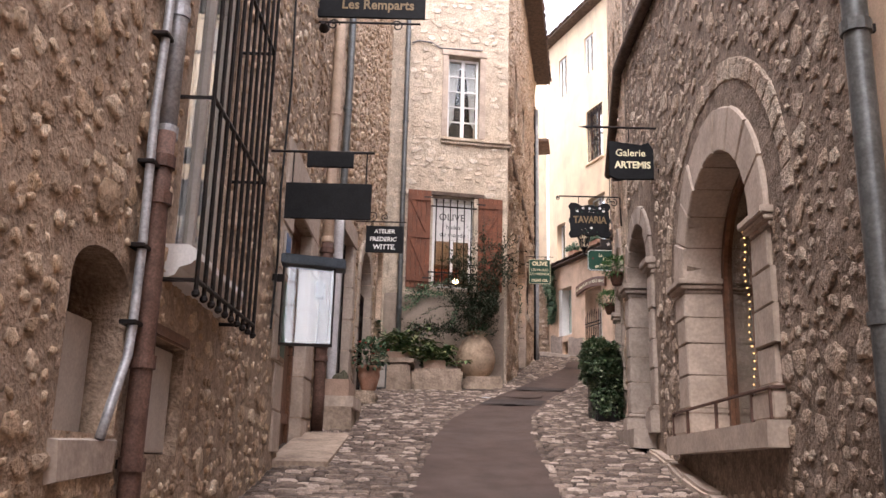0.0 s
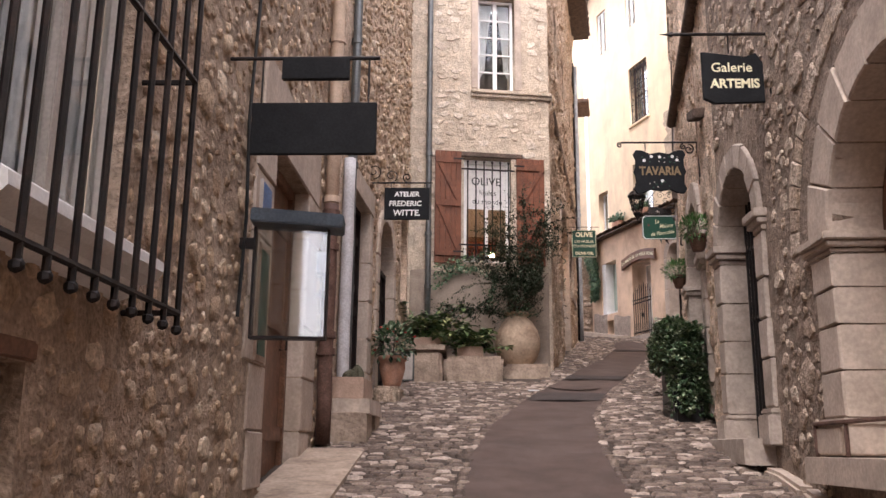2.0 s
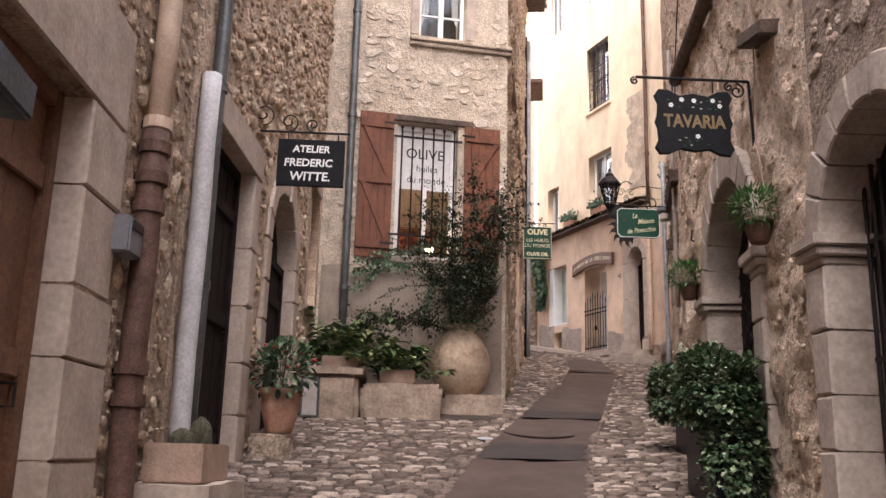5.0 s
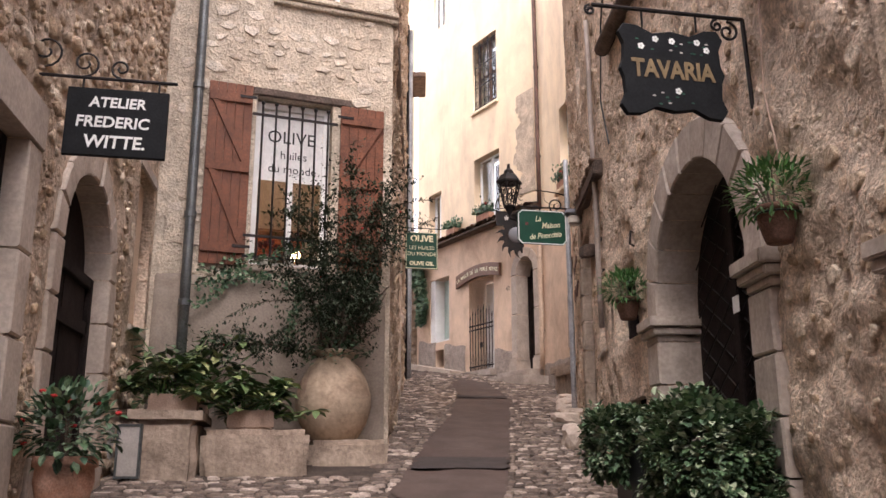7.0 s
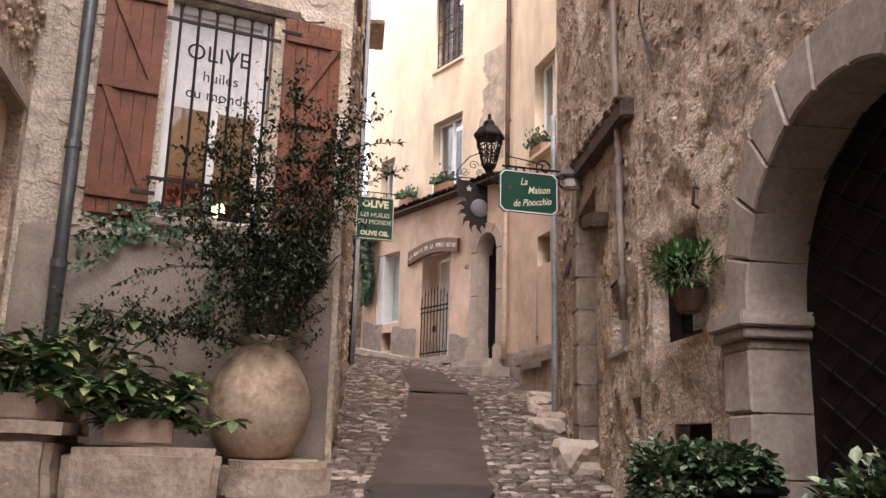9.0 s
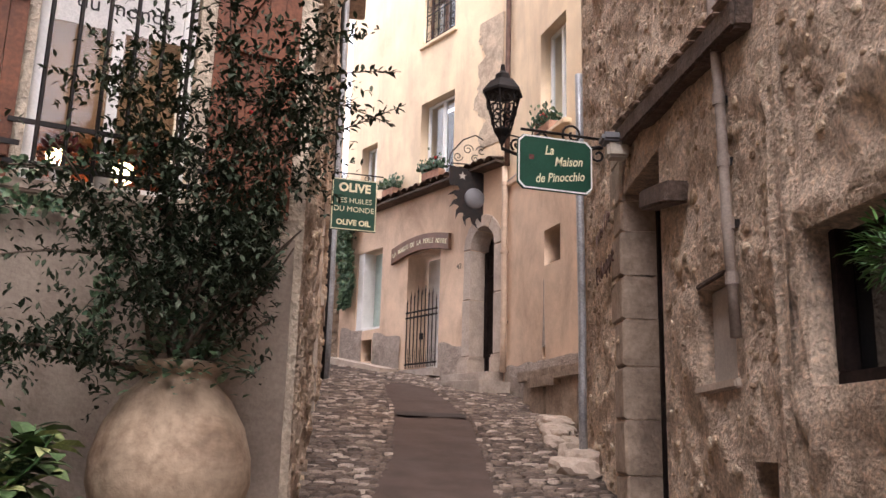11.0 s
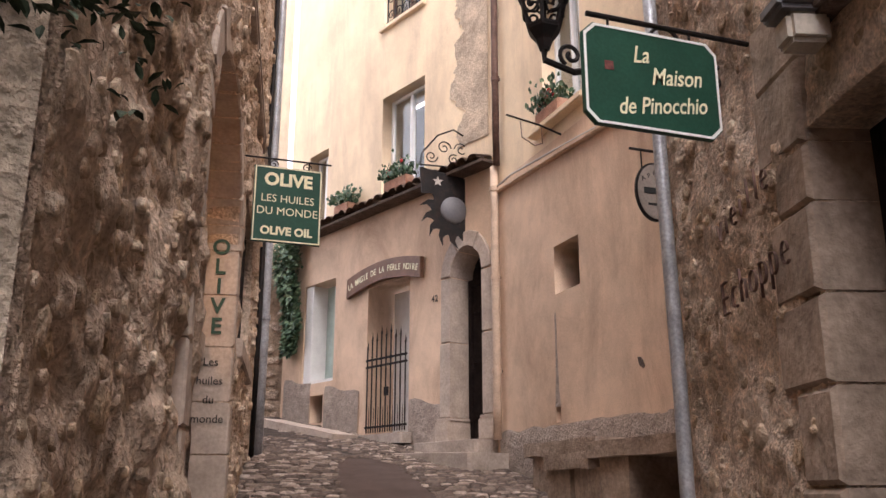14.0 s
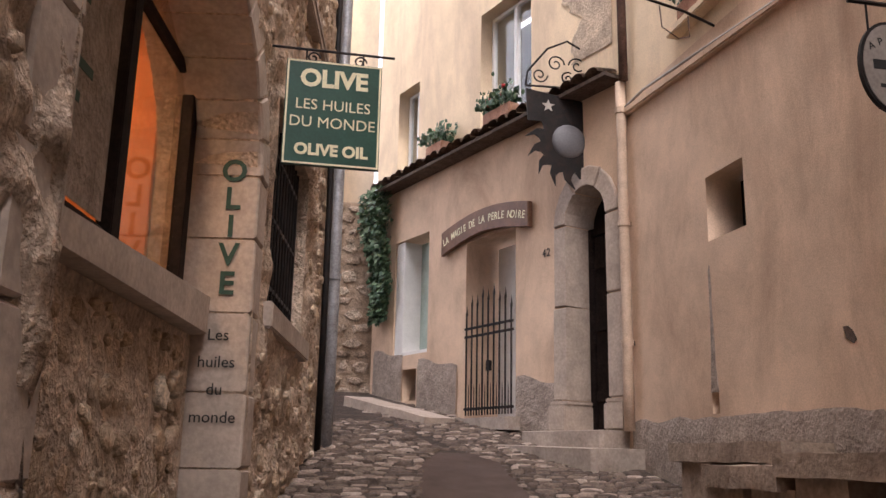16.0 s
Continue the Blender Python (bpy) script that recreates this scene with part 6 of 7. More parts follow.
lettering("letters", "OLIVE OIL", 0.095, CREAMPAINT, sg, (0.0, -0.235, 0.015), 0.001, 0.004)
bracket(sg, -0.4, 0.36, 0.4, 0.08, ((-0.13, 0.35, 0.04, 0, 1), (0.15, 0.35, 0.04, 0, 1)), (-0.17, 0.17), 0.008)
arc = [(-0.85 + 1.7 * k / 20, 0.1 * math.cos((k - 10) / 10 * 1.25) - 0.1) for k in range(21)]
s0, s1 = WF2.span(26.55, 28.3)
sg = thing("arched_shop_sign", WF2.at((s0 + s1) / 2, 7.33, 0.02), "curved dark wooden sign board with carved pale letters", "sign")
k = (s1 - s0) / 1.7 * 0.5
part("board", block([(x * 2 * k, y * 1.9 + 0.16) for x, y in arc] + [(x * 2 * k, y * 1.9 - 0.14) for x, y in reversed(arc)], 0, 0.06, 0.012), BROWNWOOD, sg)
words = "LA MAGIE DE LA PERLE NOIRE"
for i, ch in enumerate(words):
    if ch != " ":
        u = -1 + 2 * (i + 0.5) / len(words)
        y = (0.1 * math.cos(u * 1.25) - 0.1) * 1.9 + 0.01
        lettering("letter", ch, 0.13, CREAMPAINT, sg, (u * 0.8 * 2 * k, y, 0.062), 0.001, 0.001, 0, 0.85, turn=-u * 14)
sg = thing("oval_shop_sign", pose(5.15, 20.9, 6.44, 90, 0, 0), "oval pale shop sign with dark rim hanging from an iron bar", "sign")
ov = [(0.17 * math.cos(2 * math.pi * i / 28), 0.24 * math.sin(2 * math.pi * i / 28)) for i in range(28)]
part("rim", prism(B(), ov, -0.012, 0.01), IRON, sg)
part("board", prism(B(), [(x * 0.9, y * 0.93) for x, y in ov], 0.0, 0.014), OVALBOARD, sg, "dull grey face")
part("word_bar", box(B(), -0.1, 0.1, -0.02, 0.03, 0.0145, 0.016), BLACKPAINT, sg)
part("arrow", prism(B(), [(-0.07, -0.115), (0.03, -0.115), (0.03, -0.14), (0.08, -0.105), (0.03, -0.07), (0.03, -0.095), (-0.07, -0.095)], 0.0145, 0.016), BLACKPAINT, sg, "black arrow")
for i in range(5):
    lettering("letter", "APPRO"[i], 0.055, BLACKPAINT, sg, (-0.1 + 0.05 * i, 0.1 + 0.025 * (2 - abs(i - 2)), 0.0145), 0.001, 0.0, turn=25 - 12 * i)
part("bracket_bar", tube(B(), [(-0.2, 0.34, 0), (0.58, 0.34, 0)], 0.012, 6), IRON, sg)
part("hanger", tube(B(), [(-0.1, 0.34, 0), (-0.1, 0.18, 0)], 0.006, 6), IRON, sg)
hn = wthing("house_number", WF2, WF2.s(26.33), 6.72, "small dark house number painted beside a door", "number", out=0.01)
for i, ch in enumerate("42"):
    lettering("digit", ch, 0.13, BLACKPAINT, hn, (-0.04 + 0.075 * i, 0, 0), 0.002)
# iron words on the pier
iw = wthing("iron_words", WR3, WR3.s(18.45), 5.05, "rusty iron letters fixed to a rough stone pier", "lettering", out=0.06)
for word, z, size, step in (("Echoppe", -0.03, 0.24, 0.105), ("vieille", 0.31, 0.22, 0.085)):
    for i, ch in enumerate(word):
        lettering("letter", ch, size, RUSTPAINT, iw, (-0.14 + step * i, z + 0.012 * i, 0), 0.006, -0.007, 0.0, 0.75, turn=4)

# menu case on the wall beside the first door
mc = thing("menu_case", pose(-1.12, 7.22, 2.38, 90, 0, 5) @ Matrix.Diagonal((0.88, 1.06, 1, 1)), "glazed menu case with a blue-grey metal roof", "display case")
part("case_frame", box(box(box(B(), -0.25, -0.235, 0, 0.62, -0.06, 0.03, 0.003), 0.235, 0.25, 0, 0.62, -0.06, 0.03, 0.003), -0.235, 0.235, 0, 0.015, -0.06, 0.03, 0.003), IRON, mc)
part("pane", box(B(), -0.235, 0.235, 0.015, 0.62, 0.018, 0.022), SHINYGLASS, mc).visible_shadow = False
part("rear_pane", box(B(), -0.235, 0.235, 0.015, 0.62, -0.055, -0.05), GLASS, mc).visible_shadow = False
part("case_roof", box(B(), -0.3, 0.31, 0.622, 0.7, -0.12, 0.1, 0.008, Matrix.Rotation(-0.05, 4, "Z")), BLUEBOARD, mc, "blue-grey metal lid")
part("wall_arm", box(B(), -0.36, -0.25, 0.5, 0.56, -0.03, 0.0), IRON, mc)
ct = wthing("menu_notice", WL, WL.s(7.75), 2.3, "framed dark green menu notice on a wall", "notice", out=0.01)
part("notice_frame", box(B(), -0.13, 0.13, 0.0, 0.75, -0.01, 0.02, 0.004), TROUGH, ct)
part("notice_sheet", box(B(), -0.1, 0.1, 0.04, 0.71, 0.0205, 0.024), GREENBOARD, ct)
ct = wthing("blue_poster", WL, WL.s(7.7), 3.18, "small blue framed poster on a wall", "poster", out=0.01)
part("poster_frame", box(B(), -0.12, 0.14, 0.0, 0.28, -0.01, 0.02, 0.004), PANEL, ct)
part("poster_sheet", box(B(), -0.1, 0.12, 0.02, 0.26, 0.0205, 0.024), material("blue_print", (0.06, 0.13, 0.28), 0.4, vary=0.3, scale=14, bump=0.0), ct)

# lantern, sun sign and other ironwork
lt = thing("wall_lantern", pose(3.08, 18.55, 6.2, 0, 0, 0) @ Matrix.Scale(1.2, 4), "black wrought iron street lantern on a scrolled bracket", "lantern")
for i in range(6):
    a = math.pi * 2 * i / 6
    c, s = math.cos(a), math.sin(a)
    part("cage_bar", tube(B(), [(0.06 * c, 0.06 * s, 0.0), (0.13 * c, 0.13 * s, 0.28)], 0.008, 5), IRON, lt)
    for h, q, sgn in ((0.08, 0.04, 1), (0.15, 0.05, -1), (0.22, 0.055, 1)):
        e = (0.06 + 0.25 * h) * 0.9
        part("cage_scroll", tube(B(), [(e * math.cos(a + 0.52) - u * math.sin(a + 0.52), e * math.sin(a + 0.52) + u * math.cos(a + 0.52), h + v) for u, v in spiral(0, 0, q, 1.3, i + 9 * h, 14, sgn)], 0.006, 4), IRON, lt)
    for h in (0.0, 0.28):
        e, f = 0.06 + 0.25 * h, math.pi / 3
        part("cage_rail", tube(B(), [(e * c, e * s, h), (e * math.cos(a + f), e * math.sin(a + f), h)], 0.008, 5), IRON, lt)
part("base", lathe(B(), [(0.02, -0.09), (0.035, -0.05), (0.065, -0.01), (0.065, 0.01)], 6), IRON, lt)
part("roof", lathe(B(), [(0.15, 0.27), (0.15, 0.29), (0.09, 0.37), (0.06, 0.38), (0.055, 0.42), (0.02, 0.45), (0.015, 0.5)], 6), IRON, lt)
part("arm", tube(B(), [(0.0, 0, -0.09), (0.0, 0, -0.13), (0.12, 0, -0.16), (0.45, 0.03, -0.06), (0.86, 0.05, 0.0)], 0.013, 6), IRON, lt)
for cx, cz, r, st, sgn in ((0.3, -0.02, 0.08, 4.0, 1), (0.55, 0.05, 0.09, 4.2, -1), (0.75, -0.08, 0.07, 1.0, 1), (0.12, -0.08, 0.05, 4.2, -1), (0.85, 0.12, 0.08, 4.4, 1)):
    part("scroll", tube(B(), [(a, 0.02, c) for a, c in spiral(cx, cz, r, 1.3, st, 18, sgn)], 0.009, 5), IRON, lt)
part("wall_upright", tube(B(), [(0.86, 0.05, -0.35), (0.86, 0.05, 0.5)], 0.014, 6), IRON, lt)
ss = thing("sun_sign", pose(5.24, 25.75, 7.78, 90, 0, 0) @ Matrix.Scale(1.12, 4), "cut sheet-iron sun sign on a scrolled bracket", "sign")
out = []
for i in range(14):
    a = 2 * math.pi * i / 14
    out += [(0.27 * math.cos(a), 0.29 * math.sin(a)), (0.34 * math.cos(a + 0.1), 0.36 * math.sin(a + 0.1)), (0.43 * math.cos(a + 0.36), 0.45 * math.sin(a + 0.36)), (0.34 * math.cos(a + 0.27), 0.36 * math.sin(a + 0.27)), (0.29 * math.cos(a + 0.34), 0.31 * math.sin(a + 0.34))]
part("sun_plate", prism(B(), out, -0.008, 0.008), IRON, ss)
part("corner_plate", prism(B(), [(-0.4, 0.2), (-0.42, 0.52), (0.35, 0.4), (0.25, 0.2)], -0.007, 0.007), IRON, ss)
bm = B()
bmesh.ops.create_uvsphere(bm, u_segments=20, v_segments=10, radius=0.17, matrix=Matrix.Translation((0.0, 0.02, 0.0)) @ Matrix.Diagonal((1, 1, 0.35, 1)))
part("sun_face", bm, GREYBOX, ss, "grey domed centre", True)
star = [((0.065 if i % 2 == 0 else 0.028) * math.sin(math.pi * i / 5) - 0.2, (0.065 if i % 2 == 0 else 0.028) * math.cos(math.pi * i / 5) + 0.36) for i in range(10)]
part("star", prism(B(), star, 0.008, 0.012), PANEL, ss, "pale star")
pts = [(-0.42, 0.55, 0), (-0.4, 0.7, 0), (-0.2, 0.95, 0), (0.0, 1.05, 0), (0.2, 0.95, 0), (0.55, 0.68, 0)]
part("bracket_bar", tube(B(), pts, 0.011, 6), IRON, ss)
part("bracket_foot", tube(B(), [(-0.42, 0.55, 0), (0.6, 0.58, 0)], 0.011, 6), IRON, ss)
for cx, cy, r, st, sgn in ((-0.12, 0.8, 0.09, 0, 1), (0.1, 0.8, 0.09, 3.1, -1), (-0.28, 0.67, 0.08, 0, -1), (0.0, 0.66, 0.07, 1, 1), (0.2, 0.68, 0.08, 3.1, 1)):
    part("scroll", tube(B(), [(a, c, 0) for a, c in spiral(cx, cy, r, 1.4, st, 18, sgn)], 0.008, 5), IRON, ss)
for y, z, w in ((23.4, 8.0, 0.9),):
    rd = wthing("iron_sign_arm", WF1, WF1.s(y), z, "bare black iron arm with a hanging chain", "bracket", out=0.0)
    part("arm", tube(B(), [(0, 0, 0), (0.15, 0.0, 0.35), (0.3, -0.02, 0.8)], 0.012, 6), IRON, rd)
    part("chain", tube(B(), [(0.12, -0.02, 0.3), (0.13, -0.2, 0.3), (0.18, -0.26, 0.42), (0.25, -0.22, 0.6), (0.26, -0.05, 0.62)], 0.006, 5), RUSTPAINT, rd)
bl = wthing("bulkhead_lamp", WR3, WR3.s(17.58), 5.84, "grey metal wall lamp with a pale glass", "lamp")
part("cap", box(B(), -0.09, 0.09, 0.0, 0.07, -0.02, 0.22, 0.02), GREYBOX, bl)
part("glass", box(B(), -0.065, 0.065, -0.12, 0.0, 0.02, 0.18, 0.02), SHADE, bl, "pale glass")
# beams over the narrow door
bm1 = wthing("lintel_beam", WR3, WR3.s(16.42), 5.09, "weathered timber lintel over a narrow door", "beam")
part("timber", box(B(), -0.48, 0.18, -0.065, 0.065, -0.2, 0.12, 0.015, Matrix.Rotation(-0.2, 4, "Z")), OLDBEAM, bm1)
bm2 = wthing("sloping_beam", WR3, WR3.s(16.5), 5.78, "dark weathered sloping canopy beam", "beam")
part("timber", box(B(), -1.3, 1.4, -0.09, 0.06, -0.15, 0.09, 0.02, Matrix.Rotation(-0.125, 4, "Z")), OLDBEAM, bm2)
for i in range(13):
    part("tile_stub", box(B(), -1.29 + 0.205 * i, -1.12 + 0.205 * i, 0.062, 0.09, -0.1, 0.11 + 0.01 * math.sin(i * 2.7), 0.012, Matrix.Rotation(-0.125, 4, "Z")), TILE, bm2)
pj = wthing("projecting_beam_stub", WR2, WR2.s(11.05), 5.25, "short weathered timber stub in a wall", "beam")
part("timber", box(B(), -0.35, 0.3, -0.05, 0.05, -0.02, 0.14, 0.012, Matrix.Rotation(-0.3, 4, "Z")), OLDBEAM, pj)
hk = wthing("iron_hook", WR2, WR2.s(13.95), 4.6, "rusty iron hook in a wall", "hook")
part("hook_bar", tube(B(), [(0, 0, 0), (0, 0.02, 0.06), (0, -0.08, 0.07), (0, -0.1, 0.03)], 0.01, 6), IRON, hk)

# ---- stone benches, planters and pots ----
def worn(b, seed, amount=0.016):
    """Knocks a cut stone out of true."""
    bmesh.ops.subdivide_edges(b, edges=b.edges[:], cuts=6, use_grid_fill=True)
    for v in b.verts:
        v.co += amount * noise.noise_vector(v.co * 4 + Vector((seed, 2 * seed, 0)))
    return b


def stone_bench(name, x, y, z, w, d, h, turn, label, mat=None):
    t = thing(name, pose(x, y, z, 0, 0, turn), label, "bench")
    b = worn(box(B(), -w / 2, w / 2, -d / 2, d / 2, h - 0.13, h), x + y)
    part("slab", b, mat or BROWNSTONE, t)
    for k in (-0.32, 0.32):
        part("support", worn(box(B(), -w / 2 + 0.06, w / 2 - 0.02, d * k - 0.22, d * k + 0.2, -0.2, h - 0.125), k + y), BROWNSTONE, t)
    return t


stone_bench("stone_bench", -1.2, 10.62, ground(10.55), 0.46, 0.98, 0.32, 0, "low rough stone bench against a wall", LIMESTONE)
tr = thing("cactus_trough", pose(-1.2, 10.62, ground(10.55) + 0.322, 0, 0, 0), "pinkish stone trough with cacti on a bench", "planter")
b = box(B(), -0.15, 0.15, -0.36, 0.36, 0, 0.2, 0.01)
top = max(b.faces, key=lambda f: f.calc_center_median().z + f.calc_area() * 0.1)
r = bmesh.ops.inset_region(b, faces=[top], thickness=0.03)
bmesh.ops.translate(b, verts=top.verts, vec=(0, 0, -0.05))
part("trough", b, TROUGH, tr)
part("soil", box(B(), -0.12, 0.12, -0.33, 0.33, 0.1, 0.155), EARTH, tr)
for x, y, h, r0 in ((0.0, -0.2, 0.13, 0.06), (-0.02, -0.05, 0.11, 0.05), (0.03, 0.1, 0.2, 0.055), (0.0, 0.24, 0.12, 0.045)):
    b = B()
    rings = []
    for k in range(7):
        rr = r0 * (1, 1.08, 1.1, 1.08, 1.0, 0.75, 0.2)[k]
        rings.append([b.verts.new((x + rr * (1 + 0.12 * (-1) ** j) * math.cos(2 * math.pi * j / 20), y + rr * (1 + 0.12 * (-1) ** j) * math.sin(2 * math.pi * j / 20), 0.15 + h * k / 6)) for j in range(20)])
    for u, w in zip(rings, rings[1:]):
        for j in range(20):
            b.faces.new((u[j], u[(j + 1) % 20], w[(j + 1) % 20], w[j]))
    b.faces.new(rings[-1])
    b.faces.new(rings[0][::-1])
    part("cactus", b, CACTUS, tr)
stone_bench("stone_bench", 5.46, 23.0, ground(23.0), 0.36, 1.4, 0.55, 2, "worn stone bench against an ochre wall")
stone_bench("stone_bench", 5.18, 22.36, ground(22.36), 0.3, 0.8, 0.52, 2, "taller worn stone bench against an ochre wall")
stone_bench("stone_bench", 5.36, 21.1, ground(21.1), 0.62, 1.72, 0.82, 2, "broad stone ledge against an ochre wall")


def planter_wall(name, x0, x1, y0, y1, z0, z1, label, seed):
    t = thing(name, pose((x0 + x1) / 2, y0, z0), label, "planter")
    rnd = random.Random(seed)
    w, d, h = x1 - x0, y1 - y0, z1 - z0
    n = max(1, round(w / 0.6))
    for i in range(n):
        x0, x1 = -w / 2 + w * i / n, -w / 2 + w * (i + 1) / n - 0.008
        b = box(B(), x0, x1, rnd.uniform(-0.02, 0.02), d, -0.15, h + rnd.uniform(-0.02, 0.0), 0.045)
        bmesh.ops.subdivide_edges(b, edges=b.edges[:], cuts=3, use_grid_fill=True)
        for v in b.verts:
            v.co += Vector((noise.noise(v.co * 4 + Vector((seed, 0, 0))), noise.noise(v.co * 4 + Vector((0, seed, 0))), noise.noise(v.co * 4 + Vector((0, 0, seed))) * 0.6)) * 0.03
        part("stone", b, BROWNSTONE, t, smooth=False)
    return t


p1 = planter_wall("stone_planter", -1.0, -0.5, 15.15, 16.55, 2.7, 3.2, "pale stone planter block beside a house wall", 1)
part("cap_slab", worn(box(B(), -0.3, 0.28, -0.05, 1.3, 0.5, 0.57), 9), BROWNSTONE, p1)
p2 = planter_wall("stone_planter", -0.49, 0.4, 15.35, 16.6, 2.72, 3.14, "long pale stone planter wall below a window", 2)
ht = thing("utility_hatch", pose(-0.985, 15.1, 2.74, 90, 0, -12), "small grey metal utility hatch beside a planter", "hatch")
part("hatch_frame", box(box(box(box(B(), -0.13, -0.11, 0, 0.42, -0.02, 0.012, 0.002), 0.05, 0.07, 0, 0.42, -0.02, 0.012, 0.002), -0.11, 0.05, 0.4, 0.42, -0.02, 0.012, 0.002), -0.11, 0.05, 0, 0.02, -0.02, 0.012, 0.002), DARKZINC, ht)
part("hatch_door", box(B(), -0.11, 0.05, 0.02, 0.4, -0.02, 0.004, 0.002), PANEL, ht)
p3 = planter_wall("stone_plinth", 0.42, 1.15, 15.85, 16.85, 2.8, 3.08, "rough stone plinth under a great jar", 3)
jar = thing("great_jar", pose(0.66, 16.32, 3.07) @ Matrix.Diagonal((0.8, 0.8, 0.745, 1)), "great pale ochre clay oil jar with dark stains", "jar")
prof = [(0.24, 0.0), (0.3, 0.04), (0.4, 0.22), (0.455, 0.42), (0.45, 0.58), (0.4, 0.76), (0.31, 0.93), (0.22, 1.03), (0.2, 1.07), (0.25, 1.1), (0.26, 1.14), (0.23, 1.16), (0.19, 1.12), (0.17, 1.06)]
part("body", lathe(B(), prof, 36, (0, 0, 0), 0.004), JARCLAY, jar, smooth=True)
part("soil", lathe(B(), [(0.01, 1.05), (0.17, 1.06), (0.01, 1.065)], 16), EARTH, jar)


# ---- plants ----
def leaf(verts, faces, at, d, up, length, width, fold=0.15):
    d = d.normalized()
    side = d.cross(up)
    if side.length < 0.05:
        side = d.cross(Vector((1, 0, 0)))
    side.normalize()
    nrm = side.cross(d)
    i = len(verts)
    a, m1, m2, tip = at, at + d * length * 0.4, at + d * length * 0.75, at + d * length - nrm * length * 0.1
    for q in (a, m1 + side * width * 0.5 + nrm * width * fold, m1 - side * width * 0.5 + nrm * width * fold, m2 + side * width * 0.36 + nrm * width * fold * 0.5, m2 - side * width * 0.36 + nrm * width * fold * 0.5, tip, m1, m2):
        verts.append(tuple(q))
    faces += [(i, i + 1, i + 6), (i, i + 6, i + 2), (i + 1, i + 3, i + 7, i + 6), (i + 2, i + 6, i + 7, i + 4), (i + 3, i + 5, i + 7), (i + 4, i + 7, i + 5)]


def leaves(name, parent, places, mat, length, width, seed, spread=0.7, label=""):
    rnd = random.Random(seed)
    verts, faces = [], []
    for p, d in places:
        v = Vector(d) + Vector((rnd.uniform(-1, 1), rnd.uniform(-1, 1), rnd.uniform(-1, 1))) * spread
        k = rnd.uniform(0.65, 1.25)
        leaf(verts, faces, Vector(p), v if v.length > 0.01 else Vector((0, 0, 1)), Vector((rnd.uniform(-0.3, 0.3), rnd.uniform(-0.3, 0.3), 1)), length * k, width * k)
    me = bpy.data.meshes.new(name)
    me.from_pydata(verts, [], faces)
    me.materials.append(mat)
    ob = new(name, me)
    ob.parent = parent
    return tagged(ob, label) if label else ob


def twig(rnd, start, d, length, steps, droop=0.0, wander=0.25, keep=None):
    pts, p, v = [Vector(start)], Vector(start), Vector(d).normalized()
    for _ in range(steps):
        if keep and not keep(p):
            break
        v = (v + Vector((rnd.uniform(-1, 1), rnd.uniform(-1, 1), rnd.uniform(-1, 1))) * wander + Vector((0, 0, -droop))).normalized()
        p = p + v * length / steps
        pts.append(p)
    return pts


# shrub in the great jar
sh = thing("jar_shrub", pose(0.66, 16.32, 3.88), "dark small-leaved shrub with long arching sprays growing from a jar", "shrub")
rnd = random.Random(41)
spots = []


def clear_of_lane(p):
    """The shrub keeps to the wall, and reaches over the lane only high up."""
    return p.x < (0.4 if p.z < 1.05 else 0.95) and p.y > -0.5


stems = [((-0.1, -0.15, 1.0), 1.7), ((0.15, -0.25, 1.0), 1.85), ((0.35, -0.1, 0.95), 1.75), ((-0.45, -0.25, 0.8), 1.25), ((0.45, -0.35, 0.9), 1.6), ((0.0, 0.1, 1.0), 1.8), ((-0.7, -0.1, 0.5), 1.1), ((0.15, -0.45, 0.7), 1.3), ((-0.25, -0.5, 0.75), 1.25), ((0.6, -0.3, 0.85), 1.65), ((-0.3, 0.0, 1.0), 1.5), ((0.55, -0.1, 1.0), 1.8), ((0.75, -0.2, 0.95), 1.6), ((0.4, 0.1, 1.0), 1.9)]
for d, ln in stems:
    main = twig(rnd, (rnd.uniform(-0.08, 0.08), rnd.uniform(-0.08, 0.08), -0.05), d, ln, 9, 0.05, 0.16, clear_of_lane)
    part("branch", tube(B(), main, 0.016, 6, 0.004), BARK, sh)
    for k in range(3, len(main)):
        for _ in range(12):
            sub = twig(rnd, main[k], (rnd.uniform(-1, 1), rnd.uniform(-1, 0.8), rnd.uniform(-0.4, 0.8)), rnd.uniform(0.2, 0.5), 5, 0.05, 0.3)
            for a, b2 in zip(sub, sub[1:]):
                for _ in range(4):
                    q = a.lerp(b2, rnd.random())
                    spots.append((q + Vector((rnd.uniform(-0.03, 0.03), rnd.uniform(-0.03, 0.03), rnd.uniform(-0.03, 0.03))), (b2 - a)))
# bright tuft of leaves round the rim
tuft = []
for _ in range(420):
    a = rnd.uniform(0, 2 * math.pi)
    r0 = rnd.uniform(0.05, 0.3)
    tuft.append(((r0 * math.cos(a), r0 * math.sin(a) - 0.05, 0.22 - r0 * 0.9 + rnd.uniform(-0.08, 0.14)), (math.cos(a), math.sin(a), 0.2)))
leaves("rim_tuft", sh, tuft, LEAF_IVY, 0.065, 0.035, 43, 0.6, "brighter green leaves round the jar's rim")
